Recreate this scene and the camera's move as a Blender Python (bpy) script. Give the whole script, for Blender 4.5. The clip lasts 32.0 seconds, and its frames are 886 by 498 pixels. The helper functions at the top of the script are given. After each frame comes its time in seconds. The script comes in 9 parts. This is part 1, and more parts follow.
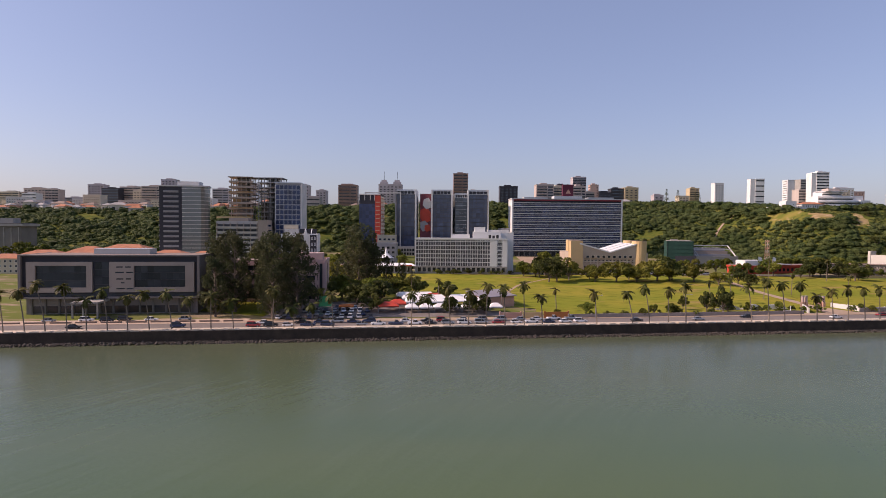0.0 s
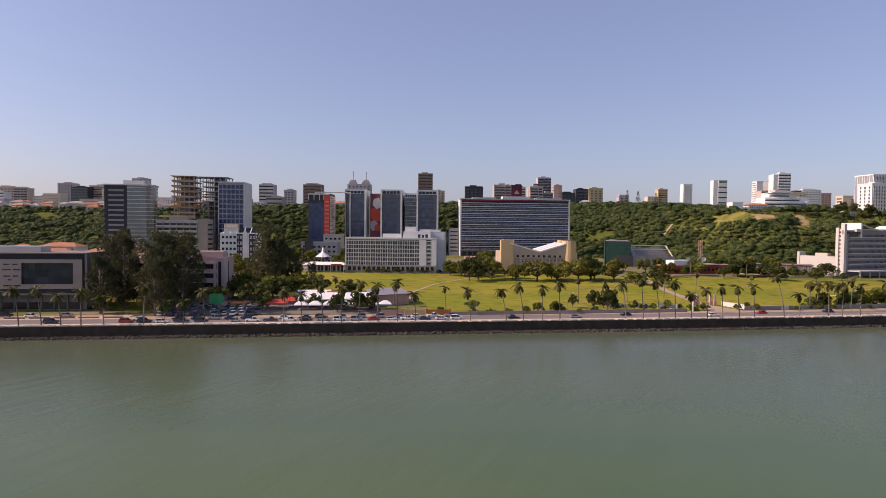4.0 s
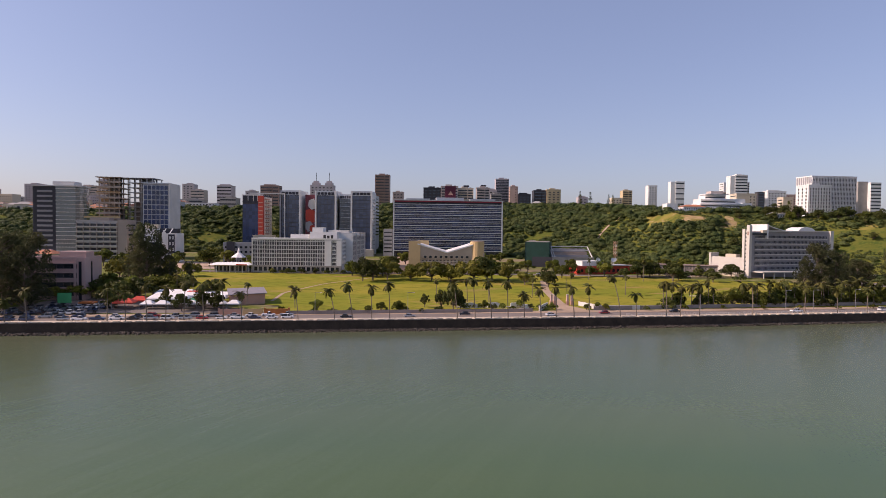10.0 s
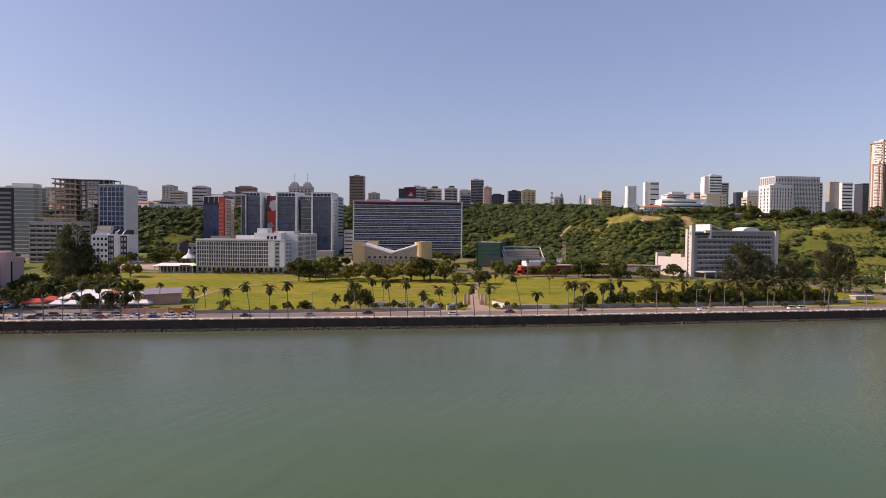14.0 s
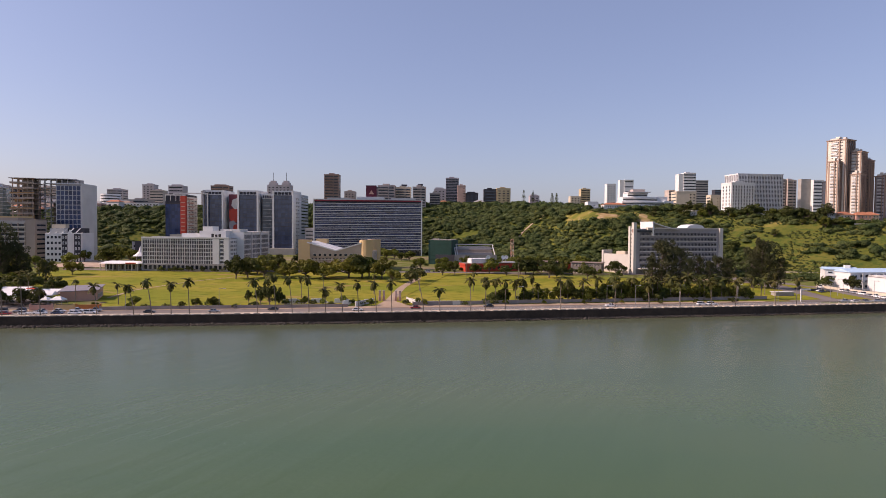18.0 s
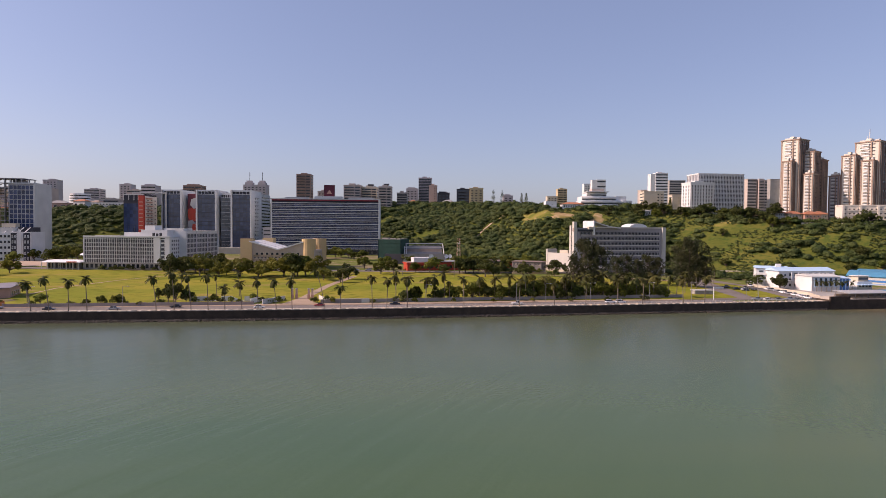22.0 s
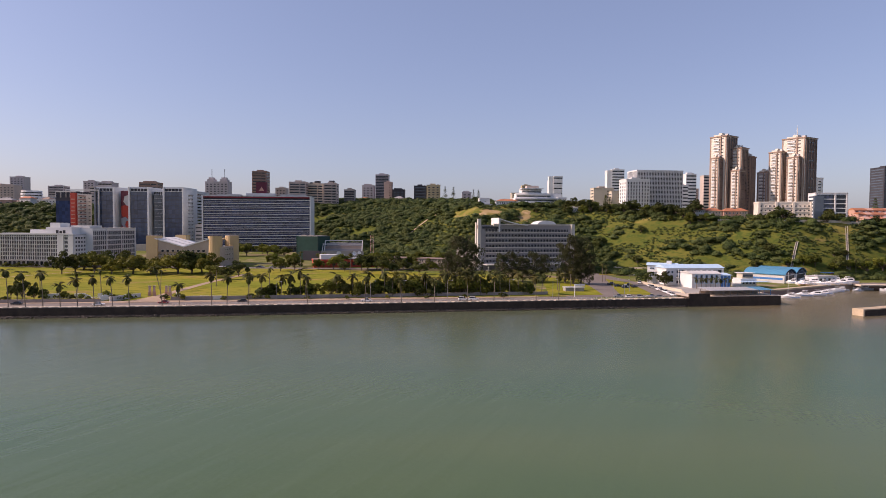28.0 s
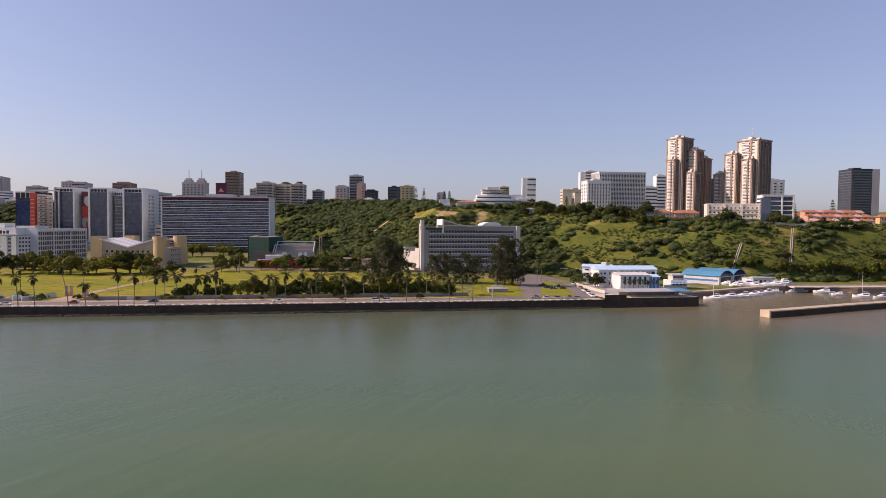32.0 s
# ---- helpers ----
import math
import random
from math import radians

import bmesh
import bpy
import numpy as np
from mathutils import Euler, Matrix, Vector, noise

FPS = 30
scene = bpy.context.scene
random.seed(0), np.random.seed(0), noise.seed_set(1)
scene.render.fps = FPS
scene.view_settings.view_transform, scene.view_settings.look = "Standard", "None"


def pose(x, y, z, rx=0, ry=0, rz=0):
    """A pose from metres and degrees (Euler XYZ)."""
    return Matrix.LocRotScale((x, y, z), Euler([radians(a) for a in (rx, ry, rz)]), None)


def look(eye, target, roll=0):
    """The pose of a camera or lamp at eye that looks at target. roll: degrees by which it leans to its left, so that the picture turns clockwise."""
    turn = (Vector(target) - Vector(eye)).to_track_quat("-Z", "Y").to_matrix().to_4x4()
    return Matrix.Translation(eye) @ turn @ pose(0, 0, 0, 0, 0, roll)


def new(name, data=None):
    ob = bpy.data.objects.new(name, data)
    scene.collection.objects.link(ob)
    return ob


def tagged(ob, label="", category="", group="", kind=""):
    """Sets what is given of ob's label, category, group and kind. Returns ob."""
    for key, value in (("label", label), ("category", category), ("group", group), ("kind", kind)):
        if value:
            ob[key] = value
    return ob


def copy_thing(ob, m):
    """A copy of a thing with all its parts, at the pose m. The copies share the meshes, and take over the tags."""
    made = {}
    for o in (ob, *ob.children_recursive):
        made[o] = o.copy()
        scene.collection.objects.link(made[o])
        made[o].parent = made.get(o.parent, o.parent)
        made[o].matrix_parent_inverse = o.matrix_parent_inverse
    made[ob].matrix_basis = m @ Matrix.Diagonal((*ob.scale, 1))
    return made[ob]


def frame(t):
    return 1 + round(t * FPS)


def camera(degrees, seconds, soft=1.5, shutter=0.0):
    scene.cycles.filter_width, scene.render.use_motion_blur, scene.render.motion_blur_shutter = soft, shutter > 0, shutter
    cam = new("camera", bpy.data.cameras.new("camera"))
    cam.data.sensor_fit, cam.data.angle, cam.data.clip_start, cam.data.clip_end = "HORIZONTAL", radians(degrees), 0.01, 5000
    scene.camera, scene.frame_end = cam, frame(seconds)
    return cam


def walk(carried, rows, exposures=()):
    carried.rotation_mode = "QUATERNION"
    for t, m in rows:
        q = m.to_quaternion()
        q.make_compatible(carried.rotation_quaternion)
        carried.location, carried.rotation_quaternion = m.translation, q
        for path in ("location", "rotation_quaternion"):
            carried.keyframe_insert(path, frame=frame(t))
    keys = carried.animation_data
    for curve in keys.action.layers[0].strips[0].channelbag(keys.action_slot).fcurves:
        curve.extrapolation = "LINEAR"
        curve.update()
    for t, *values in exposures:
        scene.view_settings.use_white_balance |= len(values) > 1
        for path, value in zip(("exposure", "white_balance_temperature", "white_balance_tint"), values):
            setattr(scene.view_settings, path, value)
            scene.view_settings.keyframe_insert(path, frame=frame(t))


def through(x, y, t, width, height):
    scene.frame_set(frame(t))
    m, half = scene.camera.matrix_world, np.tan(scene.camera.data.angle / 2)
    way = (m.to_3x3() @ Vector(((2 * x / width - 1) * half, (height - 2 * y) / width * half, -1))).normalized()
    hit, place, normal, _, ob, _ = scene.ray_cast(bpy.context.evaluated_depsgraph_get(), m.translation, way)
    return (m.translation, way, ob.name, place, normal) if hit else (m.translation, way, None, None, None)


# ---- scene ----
cam = camera(72.0, 32.0, 0.6)
PATH = [
    (0, (0.00, -0.00, 36.50), (-0.00, 99.95, 33.19), 0.43),
    (1, (10.34, -1.27, 36.43), (10.24, 98.67, 33.15), 0.48),
    (2, (20.80, -2.47, 36.38), (21.73, 97.47, 33.11), 0.54),
    (3, (31.20, -3.61, 36.38), (32.20, 96.33, 33.13), 0.61),
    (6, (62.94, -6.50, 36.68), (63.80, 93.44, 33.34), 0.60),
    (7, (73.46, -7.26, 36.78), (74.28, 92.68, 33.46), 0.62),
    (8, (83.94, -7.86, 36.88), (84.79, 92.09, 33.62), 0.64),
    (9, (94.30, -8.39, 36.95), (95.15, 91.55, 33.78), 0.65),
    (10, (104.40, -8.95, 36.96), (105.21, 90.99, 33.86), 0.67),
    (11, (114.29, -9.61, 36.97), (115.11, 90.34, 33.92), 0.69),
    (12, (124.06, -10.40, 37.00), (124.87, 89.55, 33.97), 0.66),
    (13, (133.75, -11.38, 37.06), (134.46, 88.58, 34.15), 0.57),
    (14, (143.65, -12.47, 37.07), (144.16, 87.49, 34.14), 0.56),
    (17, (173.60, -15.89, 37.11), (173.84, 84.06, 33.93), 0.50),
    (18, (183.69, -16.86, 37.08), (183.81, 83.09, 33.85), 0.45),
    (19, (193.76, -17.63, 36.99), (193.87, 82.32, 33.78), 0.46),
    (20, (203.76, -18.18, 36.80), (203.88, 81.77, 33.61), 0.45),
    (21, (213.85, -18.71, 36.62), (213.98, 81.23, 33.44), 0.43),
    (22, (224.46, -19.35, 36.60), (224.55, 80.60, 33.41), 0.47),
    (23, (235.56, -19.90, 36.78), (235.49, 80.05, 33.53), 0.49),
    (24, (247.03, -20.38, 37.02), (246.83, 79.56, 33.58), 0.49),
    (25, (258.39, -20.57, 37.24), (258.10, 79.36, 33.57), 0.49),
    (28, (292.68, -20.60, 37.74), (292.32, 79.33, 33.93), 0.44),
    (29, (303.37, -20.72, 37.93), (303.05, 79.21, 34.19), 0.44),
    (30, (313.34, -20.95, 38.07), (313.02, 78.98, 34.39), 0.48),
    (31, (323.00, -21.44, 38.09), (322.66, 78.49, 34.46), 0.53),
    (32, (332.50, -22.09, 38.05), (332.09, 77.85, 34.44), 0.56),
]
walk(cam, [(t, look(eye, target, roll)) for t, eye, target, roll in PATH], [(0.0, 0.07, 7000.0, 32.0), (32.0, 0.07, 7000.0, 32.0)])

# ---- light: hazy sun, low on the left, along the shore ----
SUN = Vector((-0.79, -0.05, 0.58)).normalized()
world = bpy.data.worlds.new("sky")
scene.world = world
world.use_nodes = True
wn = world.node_tree
sky = wn.nodes.new("ShaderNodeTexSky")
sky.sky_type = "NISHITA"
sky.sun_disc = False
sky.sun_elevation = math.asin(SUN.z)
sky.sun_rotation = math.atan2(SUN.x, SUN.y)
sky.air_density, sky.dust_density, sky.ozone_density = 1.0, 1.6, 3.0
# the even lilac veil of a hazy day over the whole sky
veil = wn.nodes.new("ShaderNodeMix")
veil.data_type = "RGBA"
veil.inputs["Factor"].default_value = 0.3
veil.inputs["B"].default_value = (2.2, 3.15, 4.7, 1)
wn.links.new(sky.outputs["Color"], veil.inputs["A"])
wn.links.new(veil.outputs["Result"], wn.nodes["Background"].inputs["Color"])
wn.nodes["Background"].inputs["Strength"].default_value = 0.134
sun = new("sun", bpy.data.lights.new("sun", "SUN"))
sun.data.energy, sun.data.angle, sun.data.color = 4.8, radians(0.53), (1.0, 0.88, 0.74)
sun.matrix_world = look(SUN * 100, (0, 0, 0))
scene.view_settings.exposure = 0.0


# ---- materials ----
def mat(name, col, rough=0.75, metal=0.0, var=0.18, scale=0.35, fine=4.0, bump=0.15, ior=1.45, coat=0.0, rand=0.0, col2=None, contrast=0.5):
    m = bpy.data.materials.new(name)
    m.use_nodes = True
    nt = m.node_tree
    L, N = nt.links.new, nt.nodes
    b = N["Principled BSDF"]
    b.inputs["Roughness"].default_value, b.inputs["Metallic"].default_value = rough, metal
    b.inputs["IOR"].default_value, b.inputs["Coat Weight"].default_value = ior, coat
    tc = N.new("ShaderNodeTexCoord")
    n1, n2 = N.new("ShaderNodeTexNoise"), N.new("ShaderNodeTexNoise")
    n1.inputs["Scale"].default_value, n2.inputs["Scale"].default_value = scale, fine
    n1.inputs["Detail"].default_value, n2.inputs["Detail"].default_value = 4, 3
    geo = N.new("ShaderNodeNewGeometry")
    for n in (n1, n2):
        L(geo.outputs["Position"], n.inputs["Vector"])
    mr = N.new("ShaderNodeMapRange")
    mr.inputs["From Min"].default_value, mr.inputs["From Max"].default_value = 0.5 - contrast / 2, 0.5 + contrast / 2
    L(n1.outputs["Fac"], mr.inputs["Value"])
    mix = N.new("ShaderNodeMix")
    mix.data_type = "RGBA"
    c2 = col2 or tuple(c * (1 - var) for c in col)
    mix.inputs["A"].default_value, mix.inputs["B"].default_value = (*col, 1), (*c2, 1)
    L(mr.outputs["Result"], mix.inputs["Factor"])
    hsv = N.new("ShaderNodeHueSaturation")
    L(mix.outputs["Result"], hsv.inputs["Color"])
    m2 = N.new("ShaderNodeMapRange")
    m2.inputs["To Min"].default_value, m2.inputs["To Max"].default_value = 1 - var * 0.6, 1 + var * 0.6
    L(n2.outputs["Fac"], m2.inputs["Value"])
    val = m2.outputs["Result"]
    if rand:
        oi, m3, mul = N.new("ShaderNodeObjectInfo"), N.new("ShaderNodeMapRange"), N.new("ShaderNodeMath")
        m3.inputs["To Min"].default_value, m3.inputs["To Max"].default_value = 1 - rand, 1 + rand
        L(oi.outputs["Random"], m3.inputs["Value"])
        mul.operation = "MULTIPLY"
        L(val, mul.inputs[0]), L(m3.outputs["Result"], mul.inputs[1])
        val = mul.outputs["Value"]
    L(val, hsv.inputs["Value"])
    L(hsv.outputs["Color"], b.inputs["Base Color"])
    if bump:
        bp = N.new("ShaderNodeBump")
        bp.inputs["Strength"].default_value, bp.inputs["Distance"].default_value = bump, 0.05
        L(n2.outputs["Fac"], bp.inputs["Height"]), L(bp.outputs["Normal"], b.inputs["Normal"])
    return m


def leafmat(name, col, col2, rand=0.2, through=0.25, relief=0.0):
    """Foliage: colour varies leaf by leaf, tree by tree and in wide patches."""
    m = bpy.data.materials.new(name)
    m.use_nodes = True
    L, N = m.node_tree.links.new, m.node_tree.nodes
    b = N["Principled BSDF"]
    b.inputs["Roughness"].default_value, b.inputs["Specular IOR Level"].default_value = 0.6, 0.15
    geo, oi, nz = N.new("ShaderNodeNewGeometry"), N.new("ShaderNodeObjectInfo"), N.new("ShaderNodeTexNoise")
    nz.inputs["Scale"].default_value, nz.inputs["Detail"].default_value = 0.08, 5
    L(geo.outputs["Position"], nz.inputs["Vector"])
    mix, mr, hsv = N.new("ShaderNodeMix"), N.new("ShaderNodeMapRange"), N.new("ShaderNodeHueSaturation")
    mix.data_type = "RGBA"
    mix.inputs["A"].default_value, mix.inputs["B"].default_value = (*col, 1), (*col2, 1)
    mr.inputs["From Min"].default_value, mr.inputs["From Max"].default_value = 0.35, 0.65
    L(nz.outputs["Fac"], mr.inputs["Value"]), L(mr.outputs["Result"], mix.inputs["Factor"])
    add = N.new("ShaderNodeMath")
    add.operation = "ADD"
    L(geo.outputs["Random Per Island"], add.inputs[0]), L(oi.outputs["Random"], add.inputs[1])
    m3 = N.new("ShaderNodeMapRange")
    m3.inputs["From Max"].default_value = 2
    m3.inputs["To Min"].default_value, m3.inputs["To Max"].default_value = 1 - 2 * rand, 1 + 2 * rand
    L(add.outputs["Value"], m3.inputs["Value"]), L(m3.outputs["Result"], hsv.inputs["Value"])
    L(mix.outputs["Result"], hsv.inputs["Color"]), L(hsv.outputs["Color"], b.inputs["Base Color"])
    if relief:
        fz, bp = N.new("ShaderNodeTexNoise"), N.new("ShaderNodeBump")
        fz.inputs["Scale"].default_value, fz.inputs["Detail"].default_value = 0.9, 4
        bp.inputs["Strength"].default_value, bp.inputs["Distance"].default_value = 1.0, relief
        L(geo.outputs["Position"], fz.inputs["Vector"]), L(fz.outputs["Fac"], bp.inputs["Height"]), L(bp.outputs["Normal"], b.inputs["Normal"])
    tr, ms = N.new("ShaderNodeBsdfTranslucent"), N.new("ShaderNodeMixShader")
    L(hsv.outputs["Color"], tr.inputs["Color"])
    ms.inputs["Fac"].default_value = through
    L(b.outputs["BSDF"], ms.inputs[1]), L(tr.outputs["BSDF"], ms.inputs[2])
    L(ms.outputs["Shader"], N["Material Output"].inputs["Surface"])
    return m


WHITE = mat("white_paint", (0.72, 0.72, 0.70), 0.6, var=0.14, scale=0.15)
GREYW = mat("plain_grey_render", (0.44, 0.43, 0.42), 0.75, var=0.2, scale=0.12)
MUSW = mat("pale_stone_render", (0.56, 0.53, 0.47), 0.75, var=0.12, scale=0.12)
WHITE2 = mat("weathered_white_render", (0.62, 0.61, 0.58), 0.7, var=0.2, scale=0.12)
CREAM = mat("cream_render", (0.60, 0.52, 0.40), 0.75, var=0.16, scale=0.1)
PALEC = mat("pale_cream_render", (0.80, 0.74, 0.66), 0.7, var=0.1, scale=0.12)
CONC = mat("grey_concrete", (0.36, 0.34, 0.31), 0.85, var=0.25, scale=0.15)
CONCD = mat("dark_stained_concrete", (0.20, 0.185, 0.165), 0.85, var=0.35, scale=0.12)
GREYF = mat("grey_cladding", (0.30, 0.30, 0.31), 0.5, var=0.1, scale=0.1)
DARKC = mat("charcoal_cladding", (0.050, 0.050, 0.060), 0.5, ior=1.3, var=0.2, scale=0.1)
BEIGE = mat("beige_stone_cladding", (0.36, 0.30, 0.25), 0.7, var=0.15, scale=0.15)
TAUPE = mat("taupe_plinth_stone", (0.24, 0.21, 0.19), 0.75, var=0.2, scale=0.2)
PINK = mat("faded_pink_render", (0.60, 0.42, 0.38), 0.75, var=0.2, scale=0.1)
YELLOW = mat("ochre_yellow_render", (0.62, 0.44, 0.22), 0.75, var=0.18, scale=0.1)
HALLW = mat("beige_hall_render", (0.50, 0.40, 0.31), 0.75, var=0.2, scale=0.15)
BRICKB = mat("brown_brick_facade", (0.30, 0.20, 0.16), 0.8, var=0.25, scale=0.12)
REDB = mat("deep_red_panel", (0.30, 0.03, 0.045), 0.5, var=0.15, scale=0.1)
RED = mat("bright_red_paint", (0.55, 0.06, 0.03), 0.55, var=0.2, scale=0.15)
SALMON = mat("salmon_render", (0.58, 0.34, 0.26), 0.75, var=0.2, scale=0.15)
TILE = mat("orange_clay_tiles", (0.46, 0.18, 0.09), 0.75, var=0.35, scale=0.25, fine=2.5)
ZINC = mat("pale_zinc_roof", (0.55, 0.54, 0.52), 0.4, 0.3, var=0.2, scale=0.1)
RUST = mat("brown_flat_roof", (0.27, 0.20, 0.16), 0.85, var=0.3, scale=0.15)
ROOFG = mat("grey_flat_roof", (0.33, 0.32, 0.31), 0.85, var=0.3, scale=0.1)
BLUER = mat("sky_blue_sheet_roof", (0.085, 0.30, 0.46), 0.4, 0.2, var=0.15, scale=0.1)
BLUEP = mat("pale_blue_paint", (0.46, 0.64, 0.80), 0.55, var=0.1, scale=0.2)
BLUED = mat("strong_blue_paint", (0.05, 0.20, 0.50), 0.5, var=0.15, scale=0.2)
NAVY = mat("navy_glass_wall", (0.014, 0.032, 0.095), 0.12, ior=1.35, var=0.3, scale=0.06, bump=0.02, rand=0.15)
GLASS = mat("blue_grey_glass", (0.058, 0.080, 0.140), 0.10, ior=1.7, var=0.4, scale=0.25, bump=0.02, rand=0.22)
GLASSP = mat("pale_green_glass", (0.16, 0.19, 0.18), 0.15, ior=1.9, var=0.25, scale=0.1, bump=0.02, rand=0.2)
GLASSD = mat("dark_glass", (0.035, 0.040, 0.048), 0.15, ior=1.5, var=0.4, scale=0.1, bump=0.03, rand=0.5)
GLASSC = mat("curtained_glass", (0.085, 0.088, 0.10), 0.3, ior=1.45, var=0.4, scale=0.3, bump=0.02, rand=0.5)
GLASST = mat("teal_glass", (0.065, 0.088, 0.115), 0.12, ior=1.8, var=0.3, scale=0.1, bump=0.02, rand=0.4)
# museum render darkened so its colour holds the shade on the front
MUSF = mat("shade_grey_front_render", (0.31, 0.30, 0.305), 0.8, var=0.2, scale=0.15)
GLASSM = mat("office_slab_glass", (0.055, 0.070, 0.135), 0.12, ior=1.6, var=0.5, scale=0.3, bump=0.02, rand=0.4)
GLASSB = mat("deep_blue_glass", (0.030, 0.052, 0.125), 0.12, ior=1.5, var=0.3, scale=0.2, bump=0.02, rand=0.3)
ALU = mat("aluminium_strip", (0.55, 0.56, 0.58), 0.35, 0.6, var=0.1)
STEEL = mat("dark_steel", (0.06, 0.06, 0.065), 0.5, 0.5, var=0.2)
GALV = mat("galvanised_steel", (0.35, 0.35, 0.36), 0.5, 0.6, var=0.2)
GREENN = mat("green_scaffold_net", (0.012, 0.06, 0.045), 0.8, var=0.3, scale=0.2)
RAWC = mat("raw_concrete_frame", (0.45, 0.36, 0.29), 0.9, var=0.3, scale=0.15)
TIMBER = mat("formwork_timber", (0.42, 0.24, 0.10), 0.8, var=0.3)
WALLST = mat("black_stained_sea_wall", (0.070, 0.047, 0.033), 0.85, var=0.6, scale=0.35, fine=1.5, bump=0.5)
WALLP = mat("pier_concrete", (0.52, 0.41, 0.28), 0.85, var=0.3, scale=0.2, fine=1.5)
PAVE = mat("pale_promenade_paving", (0.62, 0.51, 0.39), 0.85, var=0.2, scale=0.3)
ASPH = mat("dusty_worn_asphalt", (0.20, 0.168, 0.146), 0.85, var=0.3, scale=0.08, fine=3)
DIRT = mat("red_sandy_earth", (0.40, 0.29, 0.20), 0.95, var=0.25, scale=0.08, fine=1.2)
SANDY = mat("sandy_forecourt", (0.46, 0.34, 0.25), 0.95, var=0.2, scale=0.06)
ROCK = mat("foot_of_wall_rock", (0.11, 0.092, 0.075), 0.85, var=0.5, scale=0.9, fine=3, bump=0.6, rand=0.3)
WALLLOW = mat("grey_boundary_wall", (0.34, 0.30, 0.28), 0.85, var=0.3, scale=0.2)
TENTW = mat("white_canvas", (0.75, 0.74, 0.72), 0.7, var=0.08)
BARK = mat("grey_brown_bark", (0.16, 0.125, 0.10), 0.9, var=0.3, scale=1.5, fine=8)
PALMT = mat("grey_palm_trunk", (0.22, 0.18, 0.14), 0.9, var=0.3, scale=1.5, fine=8)
PALML = leafmat("palm_frond_green", (0.066, 0.080, 0.018), (0.10, 0.088, 0.024), 0.25, 0.2)
LEAF = leafmat("broad_leaf_green", (0.085, 0.112, 0.018), (0.14, 0.145, 0.024), 0.4, 0.35)
LEAFY = leafmat("olive_yellow_leaf", (0.185, 0.17, 0.03), (0.12, 0.13, 0.024), 0.25, 0.35)
LEAFD = leafmat("dark_green_leaf", (0.055, 0.074, 0.020), (0.095, 0.102, 0.026), 0.4, 0.35)
CASUA = leafmat("grey_green_needles", (0.055, 0.068, 0.030), (0.085, 0.085, 0.038), 0.2, 0.4)
SHRUB = leafmat("hillside_scrub", (0.066, 0.098, 0.030), (0.108, 0.130, 0.040), 0.16, 0.3, 1.6)
SHRUB2 = leafmat("hilltop_dark_trees", (0.050, 0.082, 0.024), (0.090, 0.112, 0.030), 0.17, 0.3, 1.6)
TYRE = mat("tyre_rubber", (0.015, 0.015, 0.015), 0.8)
HULL = mat("white_gelcoat", (0.78, 0.78, 0.77), 0.25, coat=0.5, var=0.05)
CARW = mat("white_car_paint", (0.75, 0.75, 0.75), 0.3, coat=0.6, var=0.04)
CARS = mat("silver_car_paint", (0.40, 0.41, 0.42), 0.3, 0.6, coat=0.6, var=0.05)
CARK = mat("black_car_paint", (0.012, 0.012, 0.014), 0.3, coat=0.6, var=0.1)
CARB = mat("dark_blue_car_paint", (0.02, 0.035, 0.09), 0.3, coat=0.6, var=0.1)
CARR = mat("red_car_paint", (0.35, 0.02, 0.02), 0.3, coat=0.6, var=0.1)


